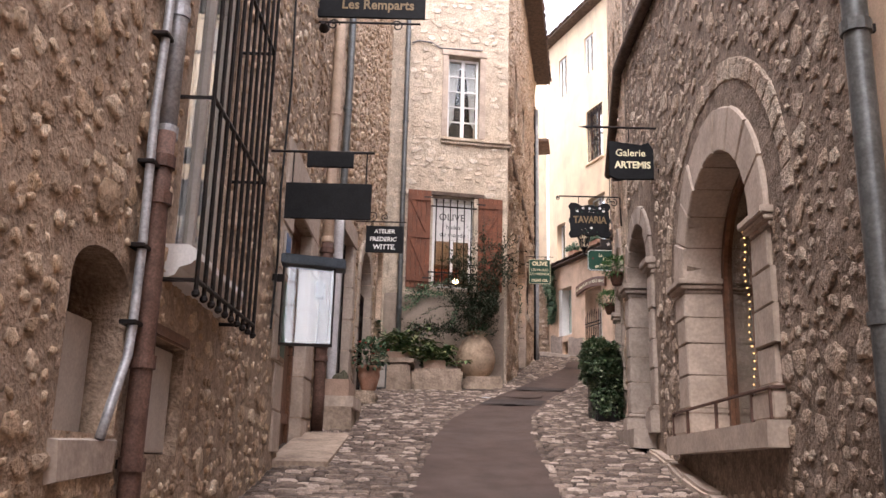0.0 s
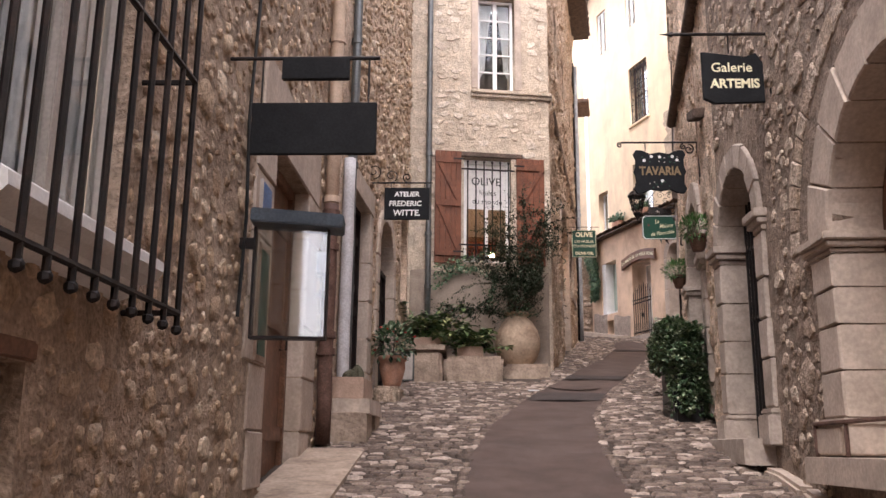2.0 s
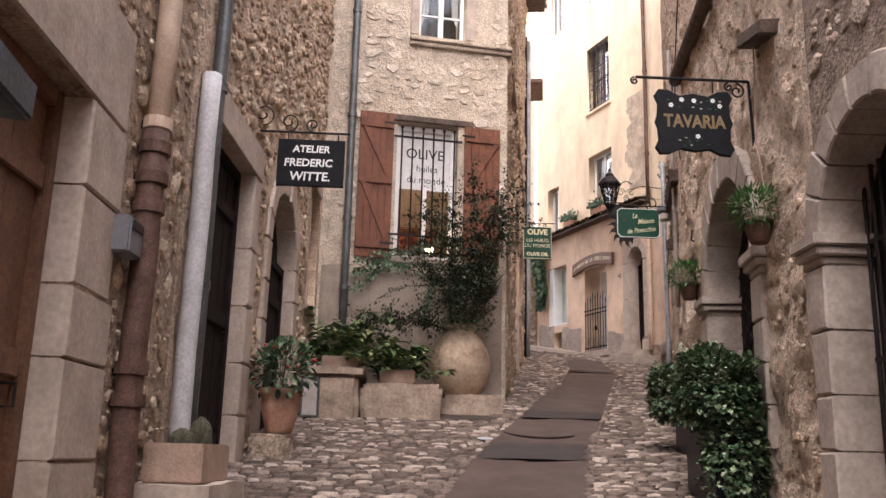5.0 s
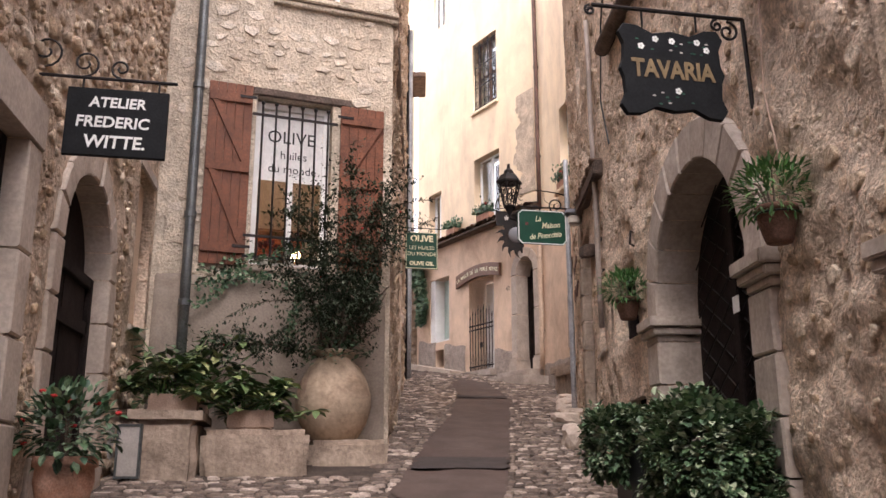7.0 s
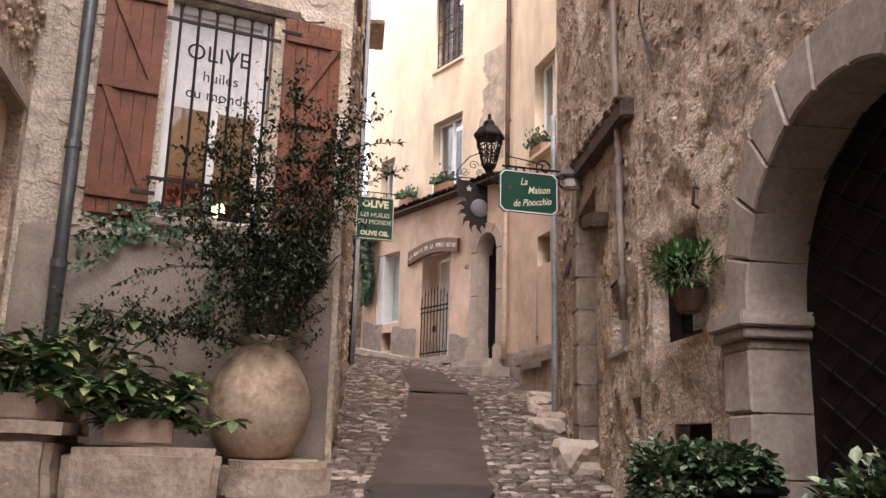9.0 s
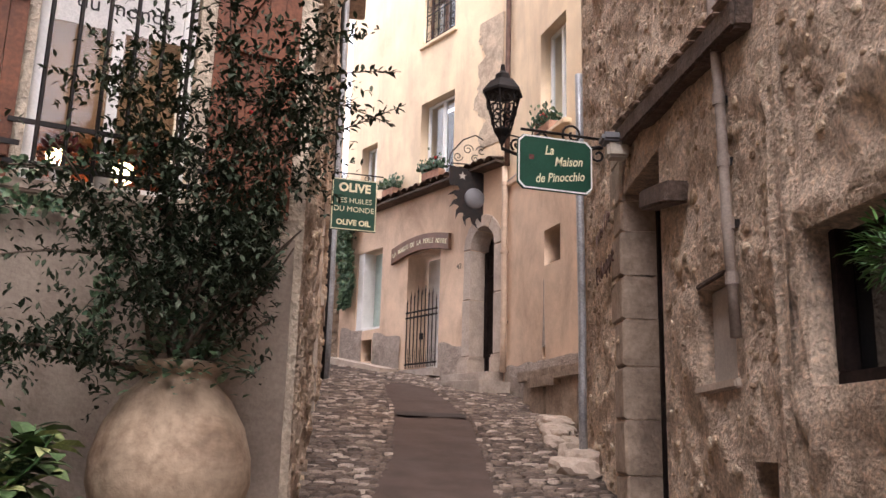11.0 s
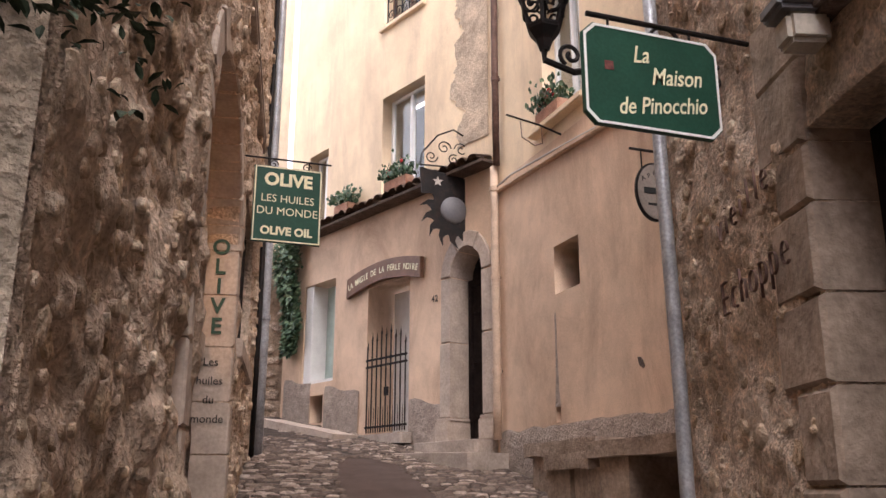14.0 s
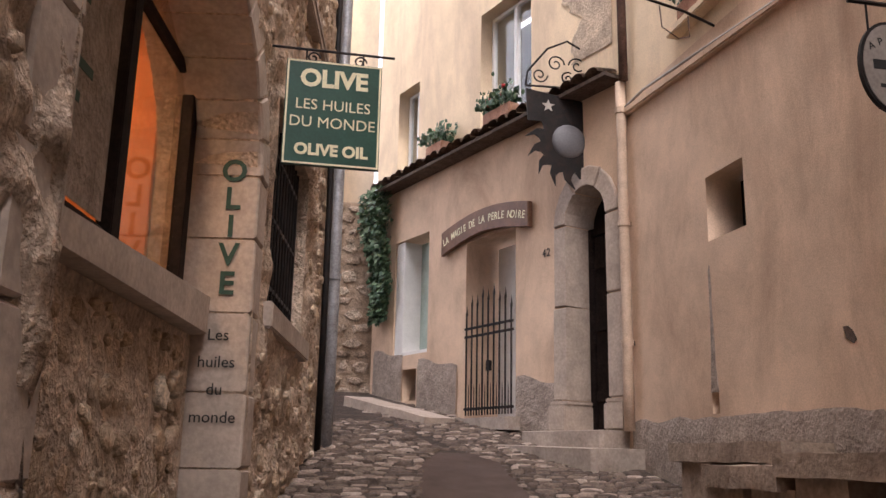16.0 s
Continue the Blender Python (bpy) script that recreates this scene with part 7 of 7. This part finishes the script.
# long sprays that reach out over the lane
for start, d, ln, dr in (((0.2, -0.1, 1.35), (0.9, -0.05, 0.4), 1.0, 0.05), ((0.3, -0.1, 1.1), (1.0, -0.1, 0.15), 0.85, -0.01), ((0.25, -0.1, 0.8), (0.95, -0.2, -0.1), 0.6, -0.03), ((-0.4, -0.2, 0.5), (-0.9, -0.3, 0.1), 1.0, 0.12), ((-0.6, -0.1, 0.9), (-0.8, -0.1, 0.1), 0.8, 0.08),
                         ((0.1, 0.0, 1.3), (0.25, -0.1, 1.0), 0.9, 0.0), ((0.3, -0.1, 1.2), (0.5, -0.2, 0.9), 0.8, 0.0), ((0.3, -0.1, 1.4), (0.8, -0.2, 0.6), 0.9, 0.04)):
    main = twig(rnd, start, d, ln, 10, dr, 0.12, clear_of_lane)
    part("spray", tube(B(), main, 0.007, 5, 0.002), BARK, sh)
    for a, b2 in zip(main, main[1:]):
        for _ in range(9):
            spots.append((a.lerp(b2, rnd.random()), (b2 - a).normalized() + Vector((rnd.uniform(-1, 1), rnd.uniform(-1, 1), rnd.uniform(-1, 1)))))
spots = [q for q in spots if clear_of_lane(Vector(q[0]))]
leaves("foliage", sh, spots, LEAF_DARK, 0.045, 0.02, 42, 0.7)
b = B()
for _ in range(12):
    q, _d = rnd.choice(spots)
    bmesh.ops.create_icosphere(b, subdivisions=1, radius=0.012, matrix=Matrix.Translation(q))
part("berries", b, PETAL, sh, "small red berries")


def laurel(x, y, z, n, r, h, seed, label, box_mat=None):
    t = thing("spotted_laurel", pose(x, y, z), label, "plant", "potted laurels")
    rnd = random.Random(seed)
    if box_mat:
        part("flower_box", box(B(), -0.2, 0.2, -0.13, 0.13, 0, 0.16, 0.015), box_mat, t)
    sp = []
    for _ in range(n):
        a, e = rnd.uniform(0, 2 * math.pi), rnd.uniform(0.1, 1.4)
        st = twig(rnd, (rnd.uniform(-0.15, 0.15), rnd.uniform(-0.08, 0.08), 0.1), (math.cos(a) * math.cos(e), math.sin(a) * math.cos(e), math.sin(e)), rnd.uniform(0.5, 1.0) * h, 4, 0.02, 0.15)
        part("stem", tube(B(), st, 0.006, 5, 0.003), LEAF_FERN, t)
        for k in range(9):
            q = st[-1].lerp(st[2], rnd.random() * 0.7)
            aa = rnd.uniform(0, 2 * math.pi)
            sp.append((q, (math.cos(aa), math.sin(aa), rnd.uniform(-0.45, 0.45))))
    leaves("foliage", t, sp, LEAF_AUCUBA, 0.155, 0.08, seed + 1, 0.25)
    return t


laurel(-0.75, 15.65, 3.275, 46, 0.4, 0.55, 51, "yellow-spotted laurel in a stone flower box", TROUGH)
laurel(-0.1, 15.75, 3.15, 38, 0.35, 0.46, 53, "yellow-spotted laurel on a stone planter", TROUGH)
laurel(-0.7, 16.25, 3.28, 14, 0.3, 0.9, 55, "taller leggy laurel behind a planter", TROUGH)
# creeper on the house wall
cr = wthing("wall_creeper", WHF, HX(-0.6), 4.3, "thin leafy creeper trailing along a house wall", "climber", out=0.04)
rnd = random.Random(61)
sp = []
for start, d, ln in (((0.95, 0.3, 0), (-1, 0.35, 0), 1.1), ((0.6, 0.45, 0), (-0.9, -0.2, 0), 0.8), ((0.3, 0.55, 0), (-0.3, -1, 0), 0.7), ((0.9, 0.3, 0), (-0.2, -1, 0), 0.6), ((0.1, 0.56, 0.02), (1, 0.03, 0), 1.0)):
    st = [Vector((p.x, p.y, abs(p.z) * 0.3 + 0.01)) for p in twig(rnd, start, d, ln, 10, 0.0, 0.2)]
    part("stem", tube(B(), st, 0.006, 5, 0.003), BARK, cr)
    for a, b2 in zip(st, st[1:]):
        for _ in range(9):
            sp.append((a.lerp(b2, rnd.random()) + Vector((rnd.uniform(-0.04, 0.04), rnd.uniform(-0.04, 0.04), 0.02)), (rnd.uniform(-1, 1), rnd.uniform(-1, 1), 0.6)))
leaves("foliage", cr, sp, LEAF_IVY, 0.05, 0.03, 62, 0.5)


def pot(name, x, y, z, r, h, label, mat=None, hang=False):
    t = thing(name, pose(x, y, z), label, "potted plant")
    part("pot", lathe(B(), [(r * 0.62, 0), (r * 0.7, h * 0.08), (r * 0.98, h * 0.6), (r * 0.95, h * 0.82), (r * 1.06, h * 0.84), (r * 1.06, h), (r * 0.92, h), (r * 0.88, h * 0.85)], 22), mat or TERRACOTTA, t, smooth=True)
    part("soil", lathe(B(), [(0.005, h * 0.84), (r * 0.88, h * 0.85), (0.005, h * 0.87)], 14), EARTH, t)
    return t


def bushy(t, centre, rx, ry, rz, n, mat, length, width, seed, flowers=0):
    rnd = random.Random(seed)
    sp = []
    for _ in range(n):
        v = Vector((rnd.gauss(0, 1), rnd.gauss(0, 1), rnd.gauss(0, 1))).normalized()
        k = rnd.uniform(0.35, 1.0) ** 0.5
        k *= 0.85 + 0.25 * noise.noise(v * 2.2 + Vector((seed, 0, 0)))
        sp.append((Vector(centre) + Vector((v.x * rx * k, v.y * ry * k, v.z * rz * k)), v + Vector((0, 0, 0.2))))
    leaves("foliage", t, sp, mat, length, width, seed + 1, 0.7)
    for _ in range(max(1, n // 60)):
        q, d = rnd.choice(sp)
        part("stem", tube(B(), [Vector((centre[0], centre[1], centre[2] - rz)), Vector(centre).lerp(Vector(q), 0.5), q], 0.005, 4, 0.002), BARK, t)
    if flowers:
        b = B()
        for _ in range(flowers):
            q, d = rnd.choice(sp)
            bmesh.ops.create_icosphere(b, subdivisions=1, radius=0.022, matrix=Matrix.Translation(Vector(q) + Vector(d) * 0.03) @ Matrix.Diagonal((1, 1, 0.6, 1)))
        part("blossom", b, PETAL, t, "red blossoms")


rk = thing("rough_stone_block", pose(-1.08, 13.1, ground(13.1)), "rough rubble block holding a flower pot", "stone")
b = box(B(), -0.2, 0.15, -0.2, 0.22, -0.1, 0.17, 0.03)
bmesh.ops.subdivide_edges(b, edges=b.edges[:], cuts=3, use_grid_fill=True)
for v in b.verts:
    v.co += Vector((noise.noise(v.co * 6), noise.noise(v.co * 6 + Vector((3, 0, 0))), noise.noise(v.co * 6 + Vector((0, 5, 0))) * 0.3)) * 0.04
part("stone", b, GREY_RUBBLE, rk, smooth=True)
fp = pot("terracotta_pot", -1.05, 13.08, ground(13.1) + 0.18, 0.165, 0.36, "terracotta pot with a leafy red-flowered plant")
bushy(fp, (0, -0.02, 0.52), 0.3, 0.3, 0.28, 420, LEAF_IVY, 0.075, 0.042, 71, 9)
for y, z, sd in ((11.17, 3.8, 81), (13.96, 3.92, 83)):
    s = WR2.s(y)
    c = WR2.m @ Vector((s, z, 0.11))
    hp = pot("hanging_pot", c.x, c.y, c.z, 0.09, 0.17, "dark clay wall pot with bright feathery greenery", DARKCLAY)
    part("ring", tube(B(), [(0.1 * math.cos(a), 0.1 * math.sin(a), 0.13) for a in [2 * math.pi * k / 16 for k in range(17)]], 0.005, 5), IRON, hp)
    part("wall_arm", tube(B(), [(0.09, 0.02, 0.13), (0.16, 0.04, 0.13)], 0.007, 5), IRON, hp)
    bushy(hp, (-0.02, -0.02, 0.24), 0.22, 0.22, 0.15, 700, LEAF_FERN, 0.06, 0.012, sd)
# ivy bush before the wide arch, and an ivy-topped planter beyond it
def ivy(t, clumps, n, seed):
    """Leaves on the skins of lumpy clumps (centre, half sizes, share); stems run in from the first clump's heart."""
    rnd = random.Random(seed)
    sp = []
    for c, h, share in clumps:
        for _ in range(int(n * share)):
            v = Vector((rnd.gauss(0, 1), rnd.gauss(0, 1), rnd.gauss(0, 1))).normalized()
            e = 1.0 / (abs(v.x) ** 3 + abs(v.y) ** 3 + abs(v.z) ** 3) ** (1 / 3)
            k = e * rnd.uniform(0.7, 1.0) * (0.88 + 0.42 * noise.noise(v * 3.1 + Vector((seed, c[1], 0))))
            q = Vector((c[0] + v.x * h[0] * k, c[1] + v.y * h[1] * k, c[2] + v.z * h[2] * k))
            if q.z > -0.06:
                sp.append((q, v + Vector((0, 0, -0.1))))
    leaves("foliage", t, sp, LEAF_BUSH, 0.046, 0.038, seed + 1, 0.8)
    heart = Vector(clumps[0][0])
    for _ in range(24):
        q = rnd.choice(sp)[0]
        part("stem", tube(B(), [heart + Vector((0, 0, -0.1)), heart.lerp(q, 0.6) + Vector((0, 0, 0.03)), q], 0.006, 4, 0.002), BARK, t)


iv = thing("ivy_bush", pose(2.08, 11.8, ground(11.8)), "dense glossy ivy bush spilling over a black trough", "shrub")
part("trough", box(box(B(), -0.05, 0.26, -0.3, 0.3, -0.1, 0.5, 0.02), -0.07, 0.28, -0.32, 0.32, 0.5, 0.54, 0.012), BLACKPLASTIC, iv, "black plastic trough")
ivy(iv, (((0.06, 0.0, 0.76), (0.27, 0.42, 0.3), 0.6), ((0.12, -0.15, 0.36), (0.21, 0.28, 0.42), 0.4)), 12500, 91)
ip = thing("ivy_planter", pose(2.6, 13.5, ground(13.5)), "black plastic planter topped with trailing ivy", "planter")
part("box", box(box(B(), -0.13, 0.13, -0.24, 0.24, -0.1, 0.6, 0.015), -0.15, 0.15, -0.26, 0.26, 0.6, 0.64, 0.01), BLACKPLASTIC, ip, "black plastic box")
ivy(ip, (((-0.03, 0.0, 0.7), (0.2, 0.27, 0.1), 0.6), ((-0.24, 0.1, 0.56), (0.15, 0.24, 0.26), 0.4)), 5200, 95)
# ivy hanging from the corner of the tile canopy
hv = wthing("hanging_ivy", WF2, WF2.s(29.72), 6.35, "thick dark ivy hanging down a wall corner", "climber", out=0.05)
rnd = random.Random(97)
sp = []
for _ in range(2600):
    z = rnd.uniform(0.0, 1.95)
    w = 0.2 + 0.3 * (z / 2.35)
    x = rnd.uniform(-1, 1) * w * (0.8 + 0.3 * noise.noise(Vector((z * 3, 2, 0))))
    sp.append(((x - 0.1 + 0.1 * math.sin(z * 3), z + 0.05, rnd.uniform(0.0, 0.28) * (0.4 + 0.6 * z / 2.35)), (rnd.uniform(-0.6, 0.6), -0.6, 0.8)))
leaves("foliage", hv, sp, LEAF_IVY, 0.085, 0.06, 98, 0.6)
part("stem", tube(B(), [(0.0, 1.95, 0.05), (-0.05, 1.2, 0.04), (0.05, 0.1, 0.02)], 0.012, 5, 0.005), BARK, hv)
for wall, y, z, sd in ((WF2, 27.0, 8.46, 101), (WF2, 28.35, 8.44, 103), (WF1, 23.55, 8.24, 105)):
    t = sill_pot(wall, wall.s(y), z, 0.02 if wall is WF1 else 0.12, 0.55 if sd != 103 else 0.4)
    rnd = random.Random(sd)
    sp = []
    for _ in range(260):
        sp.append(((rnd.uniform(-0.3, 0.3), 0.15 + abs(rnd.gauss(0, 0.1)), rnd.uniform(-0.12, 0.16)), (rnd.uniform(-1, 1), 1, rnd.uniform(-0.5, 1))))
    leaves("foliage", t, sp, LEAF_IVY, 0.07, 0.06, sd, 0.6)
    b = B()
    for _ in range(8 if sd != 103 else 1):
        bmesh.ops.create_icosphere(b, subdivisions=1, radius=0.03, matrix=Matrix.Translation((rnd.uniform(-0.25, 0.25), rnd.uniform(0.2, 0.34), rnd.uniform(0, 0.15))))
    part("blossom", b, PETAL, t, "red blossoms")
# small pots on the shop window sill
for i, x in enumerate((-0.22, 0.0)):
    c = WHF.m @ Vector((sc + x, 4.853, -0.05))
    pp = pot("sill_pot", c.x, c.y, c.z, 0.055, 0.1, "small white pot with a red plant on a sill", WHITEFRAME)
    bushy(pp, (0, 0, 0.17), 0.12, 0.08, 0.1, 120, material("dark_red_leaf", (0.12, 0.03, 0.03), 0.5, vary=0.3, bump=0.0) if i == 0 else LEAF_DARK, 0.05, 0.03, 111 + i)


def rock(rx, ry, rz, seed):
    """A broken stone, sunk a little into the ground."""
    b = B()
    bmesh.ops.create_icosphere(b, subdivisions=3, radius=1)
    for v in b.verts:
        d = v.co.normalized()
        e = 1 / (abs(d.x) ** 4 + abs(d.y) ** 4 + abs(d.z) ** 4) ** 0.25
        k = e * (1 + 0.22 * noise.noise(d * 1.7 + Vector((seed, 0, 0))) + 0.12 * noise.noise(d * 4.5 + Vector((0, seed, 0))))
        v.co = Vector((d.x * rx * k, d.y * ry * k, d.z * rz * k + rz * 0.3))
    return b


# loose kerb stones by the corner
rnd = random.Random(121)
for k in range(11):
    f = k / 10
    x, y = 4.0 + 0.95 * f + rnd.uniform(-0.08, 0.08), 19.0 + 2.7 * f + rnd.uniform(-0.1, 0.1)
    t = thing("kerb_stone", pose(x, y, ground(y), 6, 4, rnd.uniform(-30, 30)), "rough pale broken kerb stone", "stone", "broken kerb stones")
    part("stone", rock(rnd.uniform(0.12, 0.2), rnd.uniform(0.14, 0.26), rnd.uniform(0.07, 0.13), k), LIMESTONE, t)
for k in range(9):
    y = 4.2 + 0.74 * k
    x = 1.98 + 0.035 * k + (0.05 if k > 6 else 0)
    t = thing("kerb_stone", pose(x, y, ground(y), math.degrees(math.atan(SLOPE)), 0, -2 + rnd.uniform(-3, 3)), "worn pale kerb stone along a wall foot", "stone", "wall foot kerb")
    b = box(B(), -0.1, 0.1, -0.35, 0.35, -0.08, 0.07 + rnd.uniform(-0.01, 0.02), 0.025)
    bmesh.ops.subdivide_edges(b, edges=b.edges[:], cuts=2, use_grid_fill=True)
    for v in b.verts:
        v.co += Vector((noise.noise(v.co * 6 + Vector((k, 0, 0))), noise.noise(v.co * 6 + Vector((0, k, 3))), noise.noise(v.co * 6 + Vector((0, 5, k))))) * 0.02
    part("stone", b, LIMESTONE, t)
t = thing("kerb_slab", pose(3.85, 28.1, ground(28.1), 10, 0, 27), "long pale worn kerb slab below a shop window", "stone")
part("stone", worn(box(B(), -0.22, 0.22, -0.85, 0.85, -0.15, 0.09), 6), LIMESTONE, t)
t = thing("rough_boulder", pose(3.4, 17.0, ground(17.0), 0, 0, -14), "rough pale boulder step at a wall foot", "stone")
part("stone", rock(0.2, 0.34, 0.19, 9), LIMESTONE, t)


# ---- stones of the walls and the paving ----
def margins(holes, d):
    return [grow(h, d) for h in holes]


NEAR = lambda a, b: (lambda p: a < p[1] < b)
places = scatter(WL, WL.s(1.6), WL.length, 0.2, 8.2, margins(H_L[:3], 0.06) + [grow(H_L[3], 0.5)], 201, (0.05, 0.27), 300, (0.012, 0.024), 0.45, amp=0.016, lump=9.0)
lay(wall_left, places, RUBBLE, "rubble", "stone", 300, lambda p: p[0] > WL.s(2.4) and p[1] > ground(WL.y(p[0])) + 0.1 and p[1] < 3.9 and p[3] > 0.1)
places = scatter(WL2, 0.3, WL2.length, 1.9, 11.3, margins(H_L2, 0.27), 202, (0.05, 0.2), 210, (0.018, 0.045), amp=0.035, lump=10.0)
lay(wall_left_far, places, RUBBLE, "rubble", "stone", 300, lambda p: 2.1 < p[1] < 5.4 and p[3] > 0.08)
places = rubble(WHF, 0.1, WHF.length, 4.72, 12.5, margins(H_HF, 0.16), 203, (0.11, 0.28), (0.07, 0.15), 0.04, 0.2, (0.003, 0.014))
lay(wall_house_front, places, PALE_RUBBLE, "pale", "stone", 300, lambda p: p[1] < 8.6)
infill = wall_sheet("wall_shop_infill", Wall(WHS.at(WHS.s(19.6) + 0.005, 0, -0.28).translation.xy, WHS.at(WHS.s(22.1) - 0.02, 0, -0.28).translation.xy), 2.9, 5.125, [], TAN_MORTAR, thick=0.2, amp=0.03, grid=0.07, seed=24, lump=9.0)
tagged(infill, "recessed rubble infill under a shop window", "wall")
lay(infill, scatter(Wall((1.6, 19.6), (2.1, 22.1)), 0.03, 2.45, 3.1, 5.06, [], 231, (0.05, 0.2), 130, (0.018, 0.045), amp=0.0), RUBBLE, "rubble", "stone", 200)
places = scatter(WHS, 0.02, WHS.length, 2.9, 12.8, margins(H_HS, 0.28), 204, (0.045, 0.17), 190, (0.008, 0.022), 0.4, amp=0.085, lump=11.0)
lay(wall_house_side, places, RUBBLE, "rubble", "stone", 300, lambda p: p[1] < 6.6 and p[0] < 3.2 and p[3] > 0.08)
gal = margins(H_R1, 0.36)
gal.append(arched(*WR1.span(4.92, 8.34), 3.1, 3.1, 1.5))
places = scatter(WR1, 0.02, WR1.length, 0.6, 8.4, gal, 205, (0.07, 0.3), 420, (0.01, 0.024), 0.46, amp=0.012, lump=9.0)
lay(wall_right_gallery, places, GREY_RUBBLE, "grey", "stone", 300, lambda p: p[1] < 5.6)
places = scatter(WR2, 0.02, WR2.length, 2.0, 9.0, margins(H_R2, 0.3), 206, (0.035, 0.12), 80, (0.006, 0.018), amp=0.065, lump=12.0)
lay(wall_right_arch, places, RUBBLE, "rubble", "stone", 260, lambda p: p[1] < 5.6 and p[3] > 0.06)
places = scatter(WR3, 0.02, WR3.length, 2.7, 9.0, margins(H_R3, 0.1), 208, (0.035, 0.13), 90, (0.006, 0.018), amp=0.05, lump=12.0)
lay(wall_right_pier, places, RUBBLE, "rubble", "stone", 260, lambda p: p[1] < 5.6 and p[3] > 0.08)
places = rubble(WE, 5.0, WE.length, 4.9, 8.2, [], 210, (0.14, 0.36), (0.1, 0.22), 0.03, 0.05, (0.02, 0.05))
lay(wall_end, places, GREY_RUBBLE, "grey", "stone", 150, lambda p: p[0] > 8.0)
# cut blocks of the pier beside the narrow door
rnd = random.Random(211)
z = ground(17.6) - 0.05
while z < 5.9:
    q = rnd.uniform(0.2, 0.42)
    s1 = WR3.s(17.812)
    w = rnd.uniform(0.26, 0.42)
    ob = part("pier_block", block([(s1 - w, z + 0.004), (s1, z + 0.004), (s1, z + q - 0.004), (s1 - w, z + q - 0.004)], -0.3, 0.022 + rnd.uniform(-0.01, 0.01), 0.02), BROWNSTONE, wall_right_pier)
    z += q


def paving(inside_test, y0, y1, seed):
    """Narrow worn stones set on edge across the lane, tightly packed, with a wider one here and there."""
    rnd = random.Random(seed)
    out = []
    y = y0
    while y < y1:
        d = rnd.uniform(0.05, 0.085)
        x = -1.6 + rnd.uniform(0, 0.15)
        while x < 6.0:
            w = rnd.uniform(0.075, 0.2)
            cx, cy = x + w / 2, y + rnd.uniform(-0.018, 0.018)
            x += w * 0.98
            if inside_test(cx, cy) and rnd.random() > 0.03:
                out.append((cx, cy, ground(cy) + 0.004, w * 0.98, d * rnd.uniform(0.9, 1.25), rnd.uniform(0.010, 0.024), rnd.uniform(-0.22, 0.22), rnd.randrange(18)))
        y += d * 0.98
    return out


def border(line, side, y0, y1, seed):
    """The row of larger stones that edges the asphalt."""
    rnd = random.Random(seed)
    out, y = [], y0
    while y < y1:
        h = rnd.uniform(0.1, 0.2)
        x = along(line, y + h / 2) + side * rnd.uniform(0.0, 0.025)
        turn = -math.atan((along(line, y + h) - along(line, y)) / h)
        out.append((x, y + h / 2, ground(y + h / 2) + 0.006, rnd.uniform(0.06, 0.1), h, rnd.uniform(0.014, 0.024), turn, rnd.randrange(18)))
        y += h * 0.98
    return out


def left_wall_x(y):
    if y < 10.9:
        return -1.4
    if y < 16.0:
        return -1.42 + 0.05 * (y - 10.9)
    return 1.25 + 0.1725 * (y - 17.1) if y > 16.9 else -1.1


def right_wall_x(y):
    if y < 10.3:
        return 2.02 + 0.032 * (y - 3.0)
    if y < 14.97:
        return 2.25 + 0.16 * (y - 10.3)
    if y < 19.55:
        return 3.0 + 0.284 * (y - 14.97)
    return 5.75 - 0.03 * (y - 19) if y < 25.2 else 5.6 - 0.366 * (y - 25.2)


pave_left = tagged(new("pavement_left"), "grey brown cobbles between wall and asphalt", "pavement", kind="structure")
pave_right = tagged(new("pavement_right"), "grey brown cobbles between asphalt and wall", "pavement", kind="structure")
lay(pave_left, paving(lambda x, y: left_wall_x(y) + 0.02 < x < along(LEFT_EDGE, y) - 0.06 and not (15.3 < y < 16.9 and x < 1.0), 2.0, 27.5, 301) + border(LEFT_EDGE, -1, 2.0, 25.3, 311), COBBLE, "cobble", "cobble", 300, lambda p: 6.5 < p[1] < 11.5, "further_cobbles")
lay(pave_right, paving(lambda x, y: along(RIGHT_EDGE, y) + 0.06 < x < right_wall_x(y) - 0.04, 2.0, 29.0, 302) + border(RIGHT_EDGE, 1, 2.0, 25.3, 312), COBBLE, "cobble", "cobble", 300, lambda p: 6.5 < p[1] < 13, "further_cobbles")
